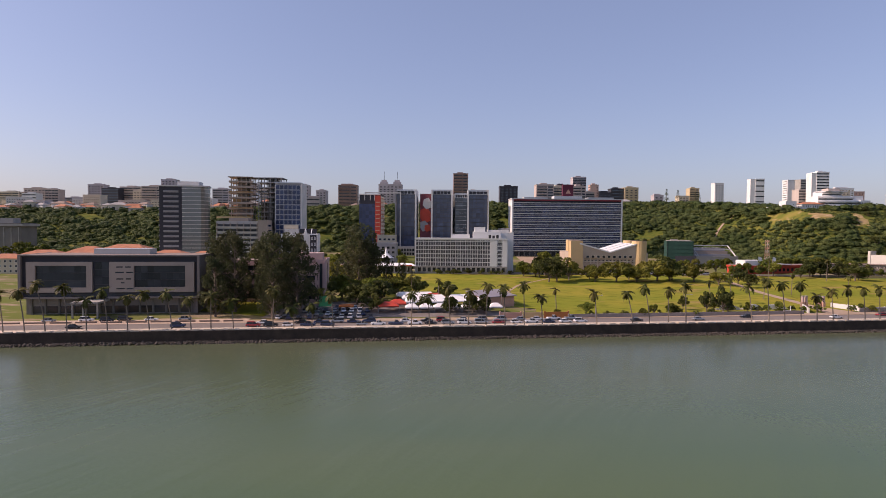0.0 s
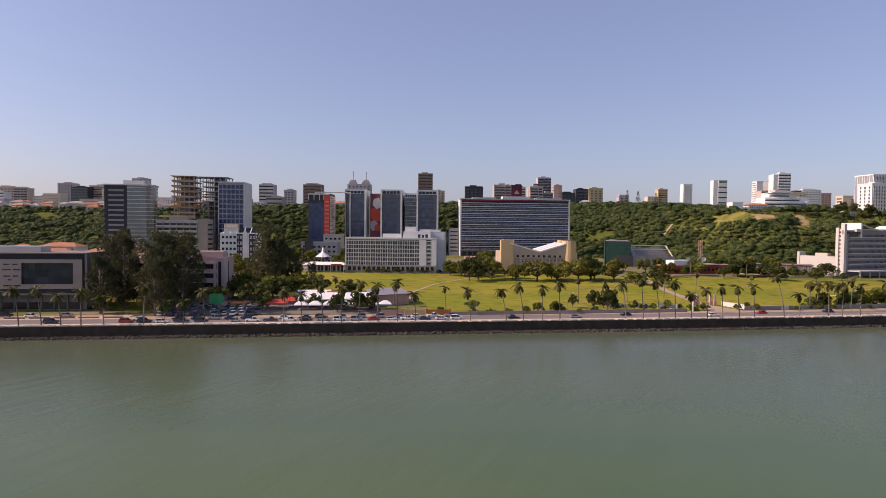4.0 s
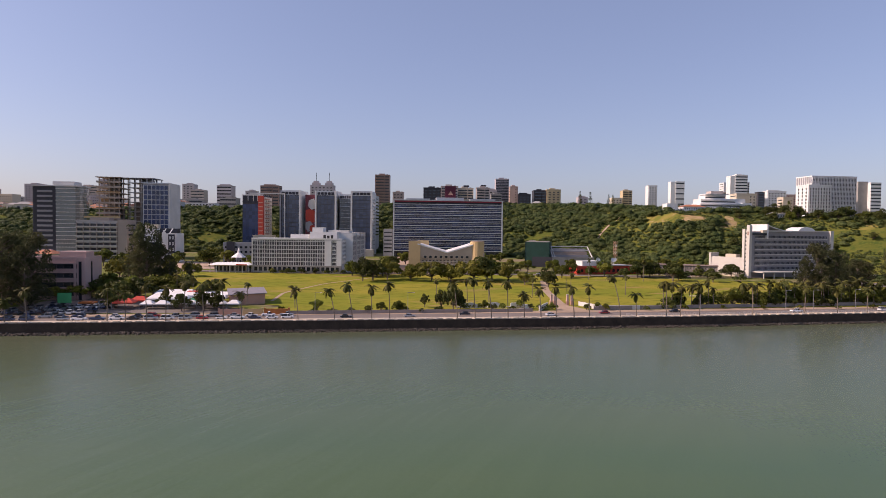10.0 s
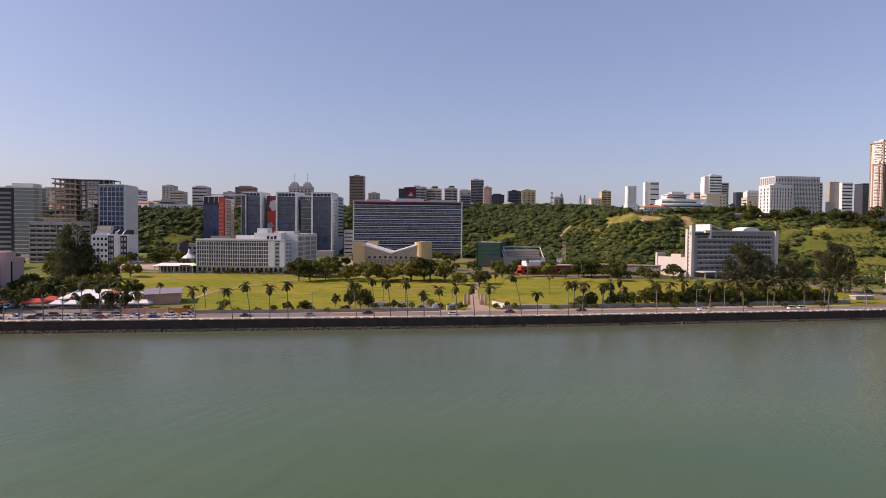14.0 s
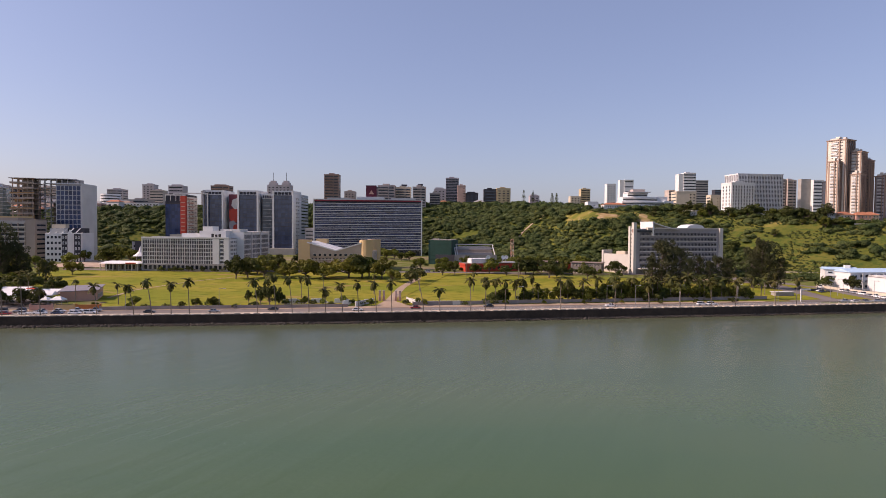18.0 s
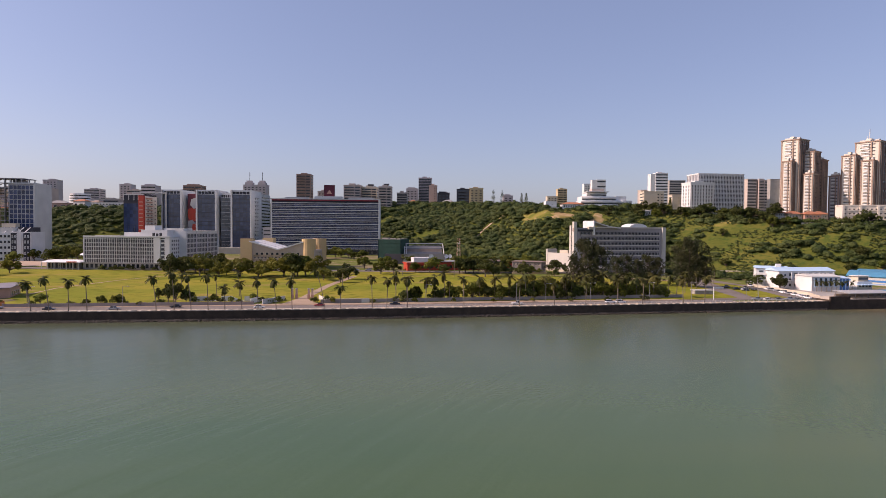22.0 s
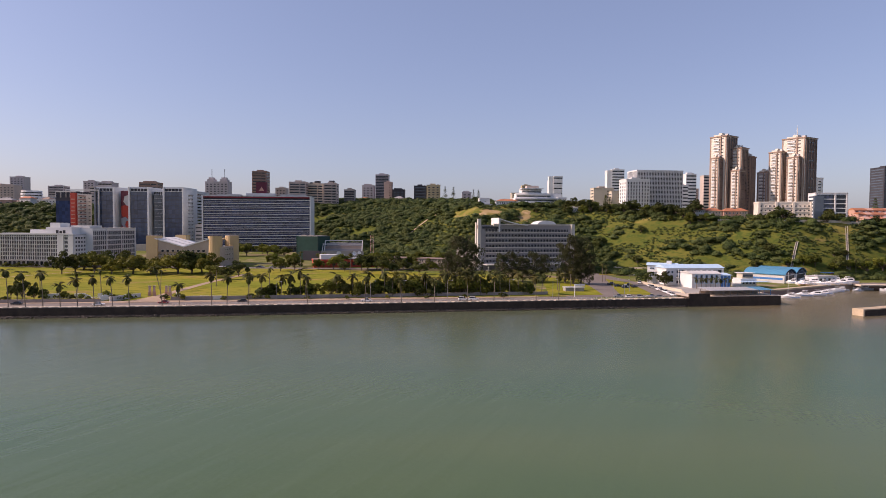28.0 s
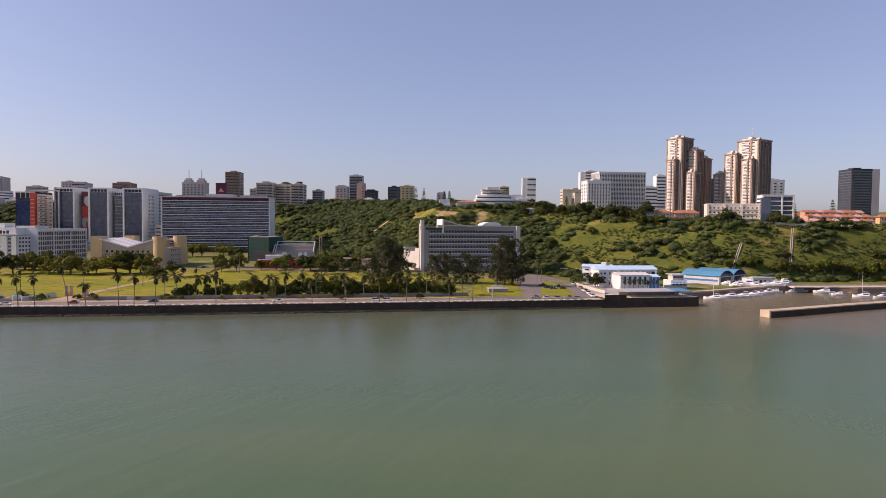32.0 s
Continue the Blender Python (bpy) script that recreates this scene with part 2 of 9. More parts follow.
def watermat():
    m = bpy.data.materials.new("murky_green_water")
    m.use_nodes = True
    L, N = m.node_tree.links.new, m.node_tree.nodes
    b = N["Principled BSDF"]
    b.inputs["Roughness"].default_value, b.inputs["IOR"].default_value = 0.27, 1.33
    geo = N.new("ShaderNodeNewGeometry")
    n0 = N.new("ShaderNodeTexNoise")
    n0.inputs["Scale"].default_value, n0.inputs["Detail"].default_value = 0.012, 3
    mp = N.new("ShaderNodeMapping")
    mp.inputs["Scale"].default_value = (0.5, 1.6, 1)
    L(geo.outputs["Position"], mp.inputs["Vector"]), L(mp.outputs["Vector"], n0.inputs["Vector"])
    mr, mix = N.new("ShaderNodeMapRange"), N.new("ShaderNodeMix")
    mr.inputs["From Min"].default_value, mr.inputs["From Max"].default_value = 0.35, 0.65
    mix.data_type = "RGBA"
    mix.inputs["A"].default_value, mix.inputs["B"].default_value = (0.056, 0.102, 0.040, 1), (0.080, 0.116, 0.042, 1)
    L(n0.outputs["Fac"], mr.inputs["Value"]), L(mr.outputs["Result"], mix.inputs["Factor"])
    # silt stirred up along the shore: greyer towards the sea wall
    dot, ms, silt = N.new("ShaderNodeVectorMath"), N.new("ShaderNodeMapRange"), N.new("ShaderNodeMix")
    dot.operation = "DOT_PRODUCT"
    dot.inputs[1].default_value = (-0.136, 0.991, 0)
    L(geo.outputs["Position"], dot.inputs[0]), L(dot.outputs["Value"], ms.inputs["Value"])
    ms.inputs["From Min"].default_value, ms.inputs["From Max"].default_value, ms.inputs["To Max"].default_value = 70, 190, 0.65
    silt.data_type = "RGBA"
    silt.inputs["B"].default_value = (0.086, 0.090, 0.064, 1)
    L(ms.outputs["Result"], silt.inputs["Factor"]), L(mix.outputs["Result"], silt.inputs["A"])
    # brown water in the harbour mouth
    far, mh, brown, nz2, wob = N.new("ShaderNodeVectorMath"), N.new("ShaderNodeMapRange"), N.new("ShaderNodeMix"), N.new("ShaderNodeTexNoise"), N.new("ShaderNodeMath")
    far.operation, far.inputs[1].default_value = "DISTANCE", (505, 296, 0)
    nz2.inputs["Scale"].default_value, nz2.inputs["Detail"].default_value = 0.025, 4
    wob.operation, wob.inputs[1].default_value, wob.inputs[2].default_value = "MULTIPLY_ADD", 70, -35
    add2 = N.new("ShaderNodeMath")
    L(geo.outputs["Position"], far.inputs[0]), L(geo.outputs["Position"], nz2.inputs["Vector"]), L(nz2.outputs["Fac"], wob.inputs[0])
    L(far.outputs["Value"], add2.inputs[0]), L(wob.outputs["Value"], add2.inputs[1]), L(add2.outputs["Value"], mh.inputs["Value"])
    mh.inputs["From Min"].default_value, mh.inputs["From Max"].default_value, mh.inputs["To Min"].default_value, mh.inputs["To Max"].default_value = 62, 120, 0.85, 0
    brown.data_type = "RGBA"
    brown.inputs["B"].default_value = (0.150, 0.118, 0.070, 1)
    L(mh.outputs["Result"], brown.inputs["Factor"]), L(silt.outputs["Result"], brown.inputs["A"])
    L(brown.outputs["Result"], b.inputs["Base Color"])
    h = None
    for sc, amp, st in ((0.9, 0.14, (1, 1, 1)), (0.14, 1.3, (4.5, 0.8, 1))):
        w, mp2, mul = N.new("ShaderNodeTexNoise"), N.new("ShaderNodeMapping"), N.new("ShaderNodeMath")
        mp2.vector_type = "TEXTURE"
        mp2.inputs["Scale"].default_value, mp2.inputs["Rotation"].default_value = st, (0, 0, radians(62))
        w.inputs["Scale"].default_value, w.inputs["Detail"].default_value = sc, 4
        L(geo.outputs["Position"], mp2.inputs["Vector"]), L(mp2.outputs["Vector"], w.inputs["Vector"])
        mul.operation, mul.inputs[1].default_value = "MULTIPLY", amp
        L(w.outputs["Fac"], mul.inputs[0])
        if h:
            ad = N.new("ShaderNodeMath")
            L(h, ad.inputs[0]), L(mul.outputs["Value"], ad.inputs[1])
            h = ad.outputs["Value"]
        else:
            h = mul.outputs["Value"]
    bp = N.new("ShaderNodeBump")
    bp.inputs["Strength"].default_value, bp.inputs["Distance"].default_value = 0.2, 0.9
    L(h, bp.inputs["Height"]), L(bp.outputs["Normal"], b.inputs["Normal"])
    return m


WATER = watermat()


def grassmat(name, stops, patches):
    m = bpy.data.materials.new(name)
    m.use_nodes = True
    L, N = m.node_tree.links.new, m.node_tree.nodes
    b = N["Principled BSDF"]
    b.inputs["Roughness"].default_value, b.inputs["Specular IOR Level"].default_value = 0.95, 0.08
    geo, last = N.new("ShaderNodeNewGeometry"), None
    for k, (col, sc, lo, hi) in enumerate(stops):
        if last is None:
            rgb = N.new("ShaderNodeRGB")
            rgb.outputs[0].default_value = (*col, 1)
            last = rgb.outputs[0]
            continue
        n, mr, mix = N.new("ShaderNodeTexNoise"), N.new("ShaderNodeMapRange"), N.new("ShaderNodeMix")
        n.inputs["Scale"].default_value, n.inputs["Detail"].default_value = sc, 6
        mp = N.new("ShaderNodeMapping")
        mp.inputs["Location"].default_value, mp.inputs["Scale"].default_value = (k * 31, k * 17, 0), (0.6, 1.2, 1)
        L(geo.outputs["Position"], mp.inputs["Vector"]), L(mp.outputs["Vector"], n.inputs["Vector"])
        mr.inputs["From Min"].default_value, mr.inputs["From Max"].default_value = lo, hi
        mix.data_type = "RGBA"
        L(n.outputs["Fac"], mr.inputs["Value"]), L(mr.outputs["Result"], mix.inputs["Factor"])
        L(last, mix.inputs["A"])
        mix.inputs["B"].default_value = (*col, 1)
        last = mix.outputs["Result"]
    L(last, b.inputs["Base Color"])
    f, bp = N.new("ShaderNodeTexNoise"), N.new("ShaderNodeBump")
    f.inputs["Scale"].default_value, f.inputs["Detail"].default_value = 1.2, 5
    L(geo.outputs["Position"], f.inputs["Vector"])
    bp.inputs["Strength"].default_value, bp.inputs["Distance"].default_value = 0.5, 0.25
    L(f.outputs["Fac"], bp.inputs["Height"]), L(bp.outputs["Normal"], b.inputs["Normal"])
    return m


LAND = grassmat("dry_town_ground", [((0.22, 0.17, 0.11), 0, 0, 0), ((0.12, 0.14, 0.03), 0.02, 0.36, 0.5), ((0.30, 0.22, 0.15), 0.15, 0.55, 0.7)], 0)
HILLG = grassmat("hillside_grass", [((0.092, 0.104, 0.020), 0, 0, 0), ((0.145, 0.138, 0.030), 0.03, 0.40, 0.60), ((0.27, 0.19, 0.08), 0.05, 0.62, 0.70), ((0.060, 0.088, 0.018), 0.28, 0.47, 0.62), ((0.12, 0.135, 0.026), 0.9, 0.52, 0.7)], 0)
FIELD = grassmat("yellowing_lawn", [((0.18, 0.195, 0.020), 0, 0, 0), ((0.26, 0.225, 0.030), 0.03, 0.40, 0.62), ((0.30, 0.20, 0.08), 0.06, 0.58, 0.70), ((0.12, 0.14, 0.010), 0.25, 0.5, 0.68)], 0)

BANKG = grassmat("dry_bank_grass", [((0.21, 0.175, 0.045), 0, 0, 0), ((0.13, 0.14, 0.028), 0.12, 0.42, 0.6), ((0.31, 0.22, 0.11), 0.2, 0.56, 0.7)], 0)
BANKS = grassmat("bare_sandy_bank", [((0.36, 0.25, 0.125), 0, 0, 0), ((0.22, 0.18, 0.055), 0.15, 0.44, 0.62), ((0.44, 0.32, 0.18), 0.4, 0.52, 0.7)], 0)

# ---- mesh helpers ----
def mesh_ob(name, verts, faces, material, parent=None, label="", smooth=False):
    me = bpy.data.meshes.new(name)
    me.from_pydata(verts, [], faces)
    for m in material if isinstance(material, (list, tuple)) else [material]:
        me.materials.append(m)
    if smooth:
        me.shade_smooth()
    ob = new(name, me)
    ob.parent = parent
    if label:
        tagged(ob, label)
    return ob


def big_mesh(name, verts, faces, material, smooth=False):
    """A mesh from numpy arrays: verts n x 3, faces m x k."""
    me = bpy.data.meshes.new(name)
    n, k = faces.shape
    me.vertices.add(len(verts)), me.loops.add(n * k), me.polygons.add(n)
    me.vertices.foreach_set("co", np.asarray(verts, np.float32).ravel())
    me.loops.foreach_set("vertex_index", faces.astype(np.int32).ravel())
    me.polygons.foreach_set("loop_start", np.arange(0, n * k, k, dtype=np.int32))
    me.polygons.foreach_set("loop_total", np.full(n, k, dtype=np.int32))
    me.update(calc_edges=True)
    if smooth:
        me.shade_smooth()
    me.materials.append(material)
    return me


def box_geo(x0, y0, z0, x1, y1, z1):
    v = [(x, y, z) for z in (z0, z1) for x, y in ((x0, y0), (x1, y0), (x1, y1), (x0, y1))]
    return v, [(3, 2, 1, 0), (4, 5, 6, 7), (0, 1, 5, 4), (1, 2, 6, 5), (2, 3, 7, 6), (3, 0, 4, 7)]


def boxes_geo(boxes):
    V, F = [], []
    for b in boxes:
        v, f = box_geo(*b)
        F += [tuple(i + len(V) for i in q) for q in f]
        V += v
    return V, F


def prism_geo(poly, z0, z1):
    n = len(poly)
    v = [(x, y, z0) for x, y in poly] + [(x, y, z1) for x, y in poly]
    return v, [tuple(range(n - 1, -1, -1)), tuple(range(n, 2 * n))] + [(i, (i + 1) % n, n + (i + 1) % n, n + i) for i in range(n)]


def part(name, geo, material, parent, label=""):
    return mesh_ob(name, geo[0], geo[1], material, parent, label)


def thing(name, x, y, z, yaw=0, label="", category="", group="", kind=""):
    e = new(name)
    e.empty_display_size = 0.5
    e.matrix_basis = pose(x, y, z, 0, 0, yaw)
    return tagged(e, label, category, group, kind)


# ---- plan: the shore runs along s, d goes inland from the face of the sea wall ----
ANG = math.atan(0.1373)
CA, SA = math.cos(ANG), math.sin(ANG)
YAW = math.degrees(ANG)


def bend(s):
    """How far the shore swings inland towards the harbour."""
    return np.interp(s, [150, 200, 250, 314, 366, 395, 415, 465], [0, 0.8, 3.4, 6.3, 9.0, 11.0, 13.0, 15.3])


def shore(s, d):
    d = d + float(bend(s))
    return s * CA - d * SA, 201 + s * SA + d * CA


def unshore(x, y):
    s = x * CA + (y - 201) * SA
    return s, -x * SA + (y - 201) * CA - float(bend(s))


FOOT_X = [-3000, -700, -150, 60, 150, 240, 300, 380, 440, 500, 540, 640, 800, 3000]
FOOT_Y = [560, 560, 585, 612, 600, 528, 482, 452, 412, 392, 386, 405, 415, 430]
CREST_X = [-3000, -700, -150, 60, 150, 230, 280, 302, 322, 415, 480, 540, 625, 800, 3000]
CREST_Y = [720, 705, 668, 700, 700, 692, 655, 590, 556, 545, 490, 446, 443, 462, 480]
CREST_Z = [50, 50, 54, 60, 61, 62, 61, 57.5, 55.5, 54, 47, 44, 42, 42, 42]


def smooth01(t):
    t = np.clip(t, 0, 1)
    return t * t * (3 - 2 * t)


def ground_z(x, y):
    """Height of the land: flat by the road, a gentle rise, the escarpment and the plateau."""
    x, y = np.asarray(x, float), np.asarray(y, float)
    d = -x * SA + (y - 201) * CA
    b, c, cz = np.interp(x, FOOT_X, FOOT_Y), np.interp(x, CREST_X, CREST_Y), np.interp(x, CREST_X, CREST_Z)
    rise = 0.026 * (1 - smooth01((x - 330) / 90))
    low = 3.6 + rise * np.clip(np.minimum(d, -b * 0 + -x * SA + (b - 201) * CA) - 28, 0, None)
    t = (y - b) / (c - b)
    z = low + (cz - low) * (0.55 * smooth01(t) + 0.45 * np.clip(t, 0, 1))
    z = z + np.clip((y - c) * 0.055, 0, 26)
    rough = np.sin(x * 0.045 + 1.3 * np.sin(y * 0.03)) * np.sin(y * 0.06 + 0.8 * np.sin(x * 0.02)) * 2.2 * smooth01(t) * (t < 1.6)
    z = z + rough
    return z


def basin(s, d):
    """The yacht basin, right of the quay."""
    return (s > 461) & (d < np.interp(s, [461, 490, 520, 560, 600, 700], [44, 52, 66, 84, 70, 66])) & (s < 3000)


def gz(x, y):
    return float(ground_z(x, y))


# land, one sheet from the sea wall to the horizon
ss = np.concatenate([np.arange(-3200, -500, 150), np.arange(-500, 760, 6.0), np.arange(760, 3300, 120)])
dd = np.concatenate([[0.8, 6, 12, 18, 24, 30], np.arange(36, 640, 6.0), np.arange(640, 1100, 40), np.arange(1100, 4400, 300)])
S_, D_ = np.meshgrid(ss, dd)
D_ = D_ + bend(S_) * np.clip(1 - (D_ - 30) / 60, 0, 1)
X_, Y_ = S_ * CA - D_ * SA, 201 + S_ * SA + D_ * CA
Z_ = ground_z(X_, Y_)
Z_ = np.where(basin(S_, D_), -3.0, Z_)
nr, nc = X_.shape
idx = np.arange(nr * nc).reshape(nr, nc)
quads = np.stack([idx[:-1, :-1], idx[:-1, 1:], idx[1:, 1:], idx[1:, :-1]], -1).reshape(-1, 4)
me = big_mesh("ground", np.stack([X_, Y_, Z_], -1).reshape(-1, 3), quads, LAND, True)
me.materials.append(HILLG)
cx, cy = X_[:-1, :-1].ravel(), Y_[:-1, :-1].ravel()
on_hill = (cy > np.interp(cx, FOOT_X, FOOT_Y) - 14) & (cy < np.interp(cx, CREST_X, CREST_Y) + 60)
me.polygons.foreach_set("material_index", on_hill.astype(np.int32))
tagged(new("ground", me), "sandy town ground rising into a green escarpment", "ground", kind="structure")

# the bay
me = big_mesh("water", np.array([(-4000, -4000, 0), (4000, -4000, 0), (4000, 1500, 0), (-4000, 1500, 0)], float), np.array([[0, 1, 2, 3]]), WATER)
tagged(new("water", me), "murky grey-green bay water with small ripples", "water", kind="structure")


def strip(name, s0, s1, d0, d1, z0, z1, material, label, category, step=0):
    """A slab along the shore, from s0 to s1 and d0 to d1."""
    cuts = [s0] + [s for s in range(150, 470, 10) if s0 < s < s1] + [s1]
    v, f = [], []
    for s in cuts:
        a, b = shore(s, d0), shore(s, d1)
        v += [(*a, z0), (*b, z0), (*b, z1), (*a, z1)]
    for i in range(len(cuts) - 1):
        k = 4 * i
        f += [(k + q, k + 4 + q, k + 4 + (q + 1) % 4, k + (q + 1) % 4) for q in range(4)]
    k = 4 * len(cuts) - 4
    f += [(0, 1, 2, 3), (k + 3, k + 2, k + 1, k)]
    return tagged(mesh_ob(name, v, f, material), label, category, kind="structure")


S_END = 415.0
strip("sea_wall", -3000, S_END, 0, 0.9, -3, 3.95, WALLST, "long dark stained stone sea wall along the water", "sea wall")
strip("pavement", -3000, S_END, 0.9, 6.0, 3.0, 3.80, PAVE, "pale paved promenade on top of the sea wall", "pavement")
strip("kerb", -3000, S_END, 6.0, 6.35, 3.0, 3.84, PAVE, "pale concrete kerb between promenade and road", "kerb")
strip("road", -3000, 370, 6.35, 17.0, 3.0, 3.68, ASPH, "two-lane asphalt coast road", "road")
strip("verge", -3000, -66, 17.0, 27.0, 3.0, 3.74, SANDY, "sandy paved forecourt beside the road", "pavement")
strip("verge", -66, 345, 17.0, 23.0, 3.0, 3.74, DIRT, "reddish sandy verge beside the road", "pavement")

# the field: one lawn that follows the rise of the ground
def sheet(name, outline, lift, material, label, category, n=14):
    """A sheet over the ground, from two side lines of points (near to far)."""
    left, right = outline
    V, F = [], []
    for i in range(n + 1):
        t = i / n
        a = np.array([np.interp(t, np.linspace(0, 1, len(left)), [p[k] for p in left]) for k in (0, 1)])
        b = np.array([np.interp(t, np.linspace(0, 1, len(right)), [p[k] for p in right]) for k in (0, 1)])
        for j in range(n + 1):
            p = a + (b - a) * j / n
            V.append((p[0], p[1], gz(p[0], p[1]) + lift))
    for i in range(n):
        for j in range(n):
            k = i * (n + 1) + j
            F.append((k, k + 1, k + n + 2, k + n + 1))
    return tagged(mesh_ob(name, V, F, material, smooth=True), label, category, kind="structure")


sheet("lawn", ([(-62, 300), (-70, 385)], [(48, 243), (60, 388)]), 0.14, FIELD, "wide yellow-green mown lawn behind the coast road", "lawn")
sheet("lawn", ([(36, 234), (60, 388)], [(160, 250), (190, 398)]), 0.16, FIELD, "wide yellow-green mown lawn behind the coast road", "lawn")
sheet("lawn", ([(160.5, 250.5), (190.5, 398)], [(348, 277), (330, 372)]), 0.15, FIELD, "wide yellow-green mown lawn behind the coast road", "lawn")


# ---- buildings ----
MESHES = {}


def shared(key, make, materials):
    if key not in MESHES:
        v, f, mi = make()
        me = bpy.data.meshes.new(key[0])
        me.from_pydata(v, [], f)
        for m in materials:
            me.materials.append(m)
        if mi is not None:
            me.polygons.foreach_set("material_index", mi)
        MESHES[key] = me
    return MESHES[key]


def pane_geo(w, h, t):
    v, f = box_geo(-w / 2, -t, 0, w / 2, 0.05, h)
    return v, f, None


def window_geo(w, h, bar, proud):
    """A window: frame of four bars round a set-back pane, with a sill."""
    bx = [(-w / 2 + bar, -0.03, bar, w / 2 - bar, 0.05, h - bar),
          (-w / 2, -proud, 0, -w / 2 + bar, 0.05, h), (w / 2 - bar, -proud, 0, w / 2, 0.05, h),
          (-w / 2 + bar, -proud, h - bar, w / 2 - bar, 0.05, h), (-w / 2 - bar * 0.4, -proud * 1.8, 0, w / 2 + bar * 0.4, 0.05, bar)]
    v, f = boxes_geo(bx)
    return v, f, [0] * 6 + [1] * 24


class Building:
    """u along the front, v inwards, z up from the base."""

    def __init__(self, name, p0, p1, depth, z0, z1, label, category="building", group="", sink=3.0):
        (x0, y0), (x1, y1) = p0, p1
        self.w, self.d, self.h = math.hypot(x1 - x0, y1 - y0), depth, z1 - z0
        self.sink, self.far = sink, y0 > 690
        self.root = thing(name, x0, y0, z0, math.degrees(math.atan2(y1 - y0, x1 - x0)), label, category, group)

    def box(self, name, u0, v0, z0, u1, v1, z1, m, label="", parent=None):
        return part(name, box_geo(u0, v0, z0, u1, v1, z1), m, parent or self.root, label)

    def body(self, m, label="", u0=0, u1=None, v0=0, v1=None, z0=None, z1=None):
        return self.box("wall", u0, v0, -self.sink if z0 is None else z0, self.w if u1 is None else u1, self.d if v1 is None else v1, self.h if z1 is None else z1, m, label)

    def prism(self, name, poly, z0, z1, m, label=""):
        return part(name, prism_geo(poly, z0, z1), m, self.root, label)

    def roof(self, m=None, t=0.5, over=0.25, u0=0, u1=None, v0=0, v1=None, z=None, label=""):
        """A roof slab under a parapet that stands round it."""
        u1, v1, z = u1 or self.w, v1 or self.d, self.h if z is None else z
        self.box("roof", u0 + 0.4, v0 + 0.4, z - 0.1, u1 - 0.4, v1 - 0.4, z + 0.12, m or ROOFG, label)
        o = over
        g = boxes_geo([(u0 - o, v0 - o, z, u1 + o, v0 + 0.4, z + t), (u0 - o, v1 - 0.4, z, u1 + o, v1 + o, z + t),
                       (u0 - o, v0 + 0.4, z, u0 + 0.4, v1 - 0.4, z + t), (u1 - 0.4, v0 + 0.4, z, u1 + o, v1 - 0.4, z + t)])
        return g

    def place(self, name, me, face, a, z, off=0.0, u0=0, u1=None, v0=0, v1=None):
        """An object of a shared mesh on a face (f, b, l, r) at a metres along it."""
        u1, v1 = self.w if u1 is None else u1, self.d if v1 is None else v1
        ob = new(name, me)
        ob.parent = self.root
        ob.matrix_basis = {"f": lambda: pose(a, v0 - off, z), "b": lambda: pose(a, v1 + off, z, 0, 0, 180),
                           "l": lambda: pose(u0 - off, a, z, 0, 0, -90), "r": lambda: pose(u1 + off, a, z, 0, 0, 90)}[face]()
        return ob

    def grid(self, face, a0, a1, z0, z1, cols, rows, w, h, glass, frame=None, bar=0.12, proud=0.12, name="window", skip=None, **kw):
        """Rows and columns of windows, alike, on a face."""
        ca, cz = (a1 - a0) / cols, (z1 - z0) / rows
        w, h = (w * ca if w <= 1 else w), (h * cz if h <= 1 else h)
        if self.far:
            v1, f1, m1 = window_geo(w, h, bar, proud) if frame else pane_geo(w, h, proud)
            at = [((i + 0.5) * ca - (a1 - a0) / 2, (j + 0.5) * cz - h / 2) for j in range(rows) for i in range(cols) if not (skip and skip(i, j))]
            me = bpy.data.meshes.new(name)
            me.from_pydata([(x + u, y, z + q) for u, q in at for x, y, z in v1], [], [tuple(k + len(v1) * n for k in q) for n in range(len(at)) for q in f1])
            for m in (glass, frame) if frame else (glass,):
                me.materials.append(m)
            if m1:
                me.polygons.foreach_set("material_index", m1 * len(at))
            tagged(self.place(name, me, face, (a0 + a1) / 2, z0, **kw), kind="stuff")
            return
        if frame:
            me = shared((name, round(w, 2), round(h, 2), glass.name, frame.name, bar, proud), lambda: window_geo(w, h, bar, proud), (glass, frame))
        else:
            me = shared((name, round(w, 2), round(h, 2), glass.name, proud), lambda: pane_geo(w, h, proud), (glass,))
        for j in range(rows):
            for i in range(cols):
                if skip and skip(i, j):
                    continue
                self.place(name, me, face, a0 + (i + 0.5) * ca, z0 + (j + 0.5) * cz - h / 2, **kw)

    def bands(self, face, a0, a1, zs, h, m, proud=0.3, name="slab_edge", **kw):
        """Level strips at the heights zs."""
        if self.far and len(zs) > 4:
            me = bpy.data.meshes.new(name)
            v, f = boxes_geo([(-(a1 - a0) / 2, -proud, z - zs[0], (a1 - a0) / 2, 0.05, z - zs[0] + h) for z in zs])
            me.from_pydata(v, [], f)
            me.materials.append(m)
            tagged(self.place(name, me, face, (a0 + a1) / 2, zs[0], **kw), kind="stuff")
            return
        me = shared((name, round(a1 - a0, 2), h, m.name, proud), lambda: (*box_geo(-(a1 - a0) / 2, -proud, 0, (a1 - a0) / 2, 0.05, h), None), (m,))
        for z in zs:
            self.place(name, me, face, (a0 + a1) / 2, z, **kw)

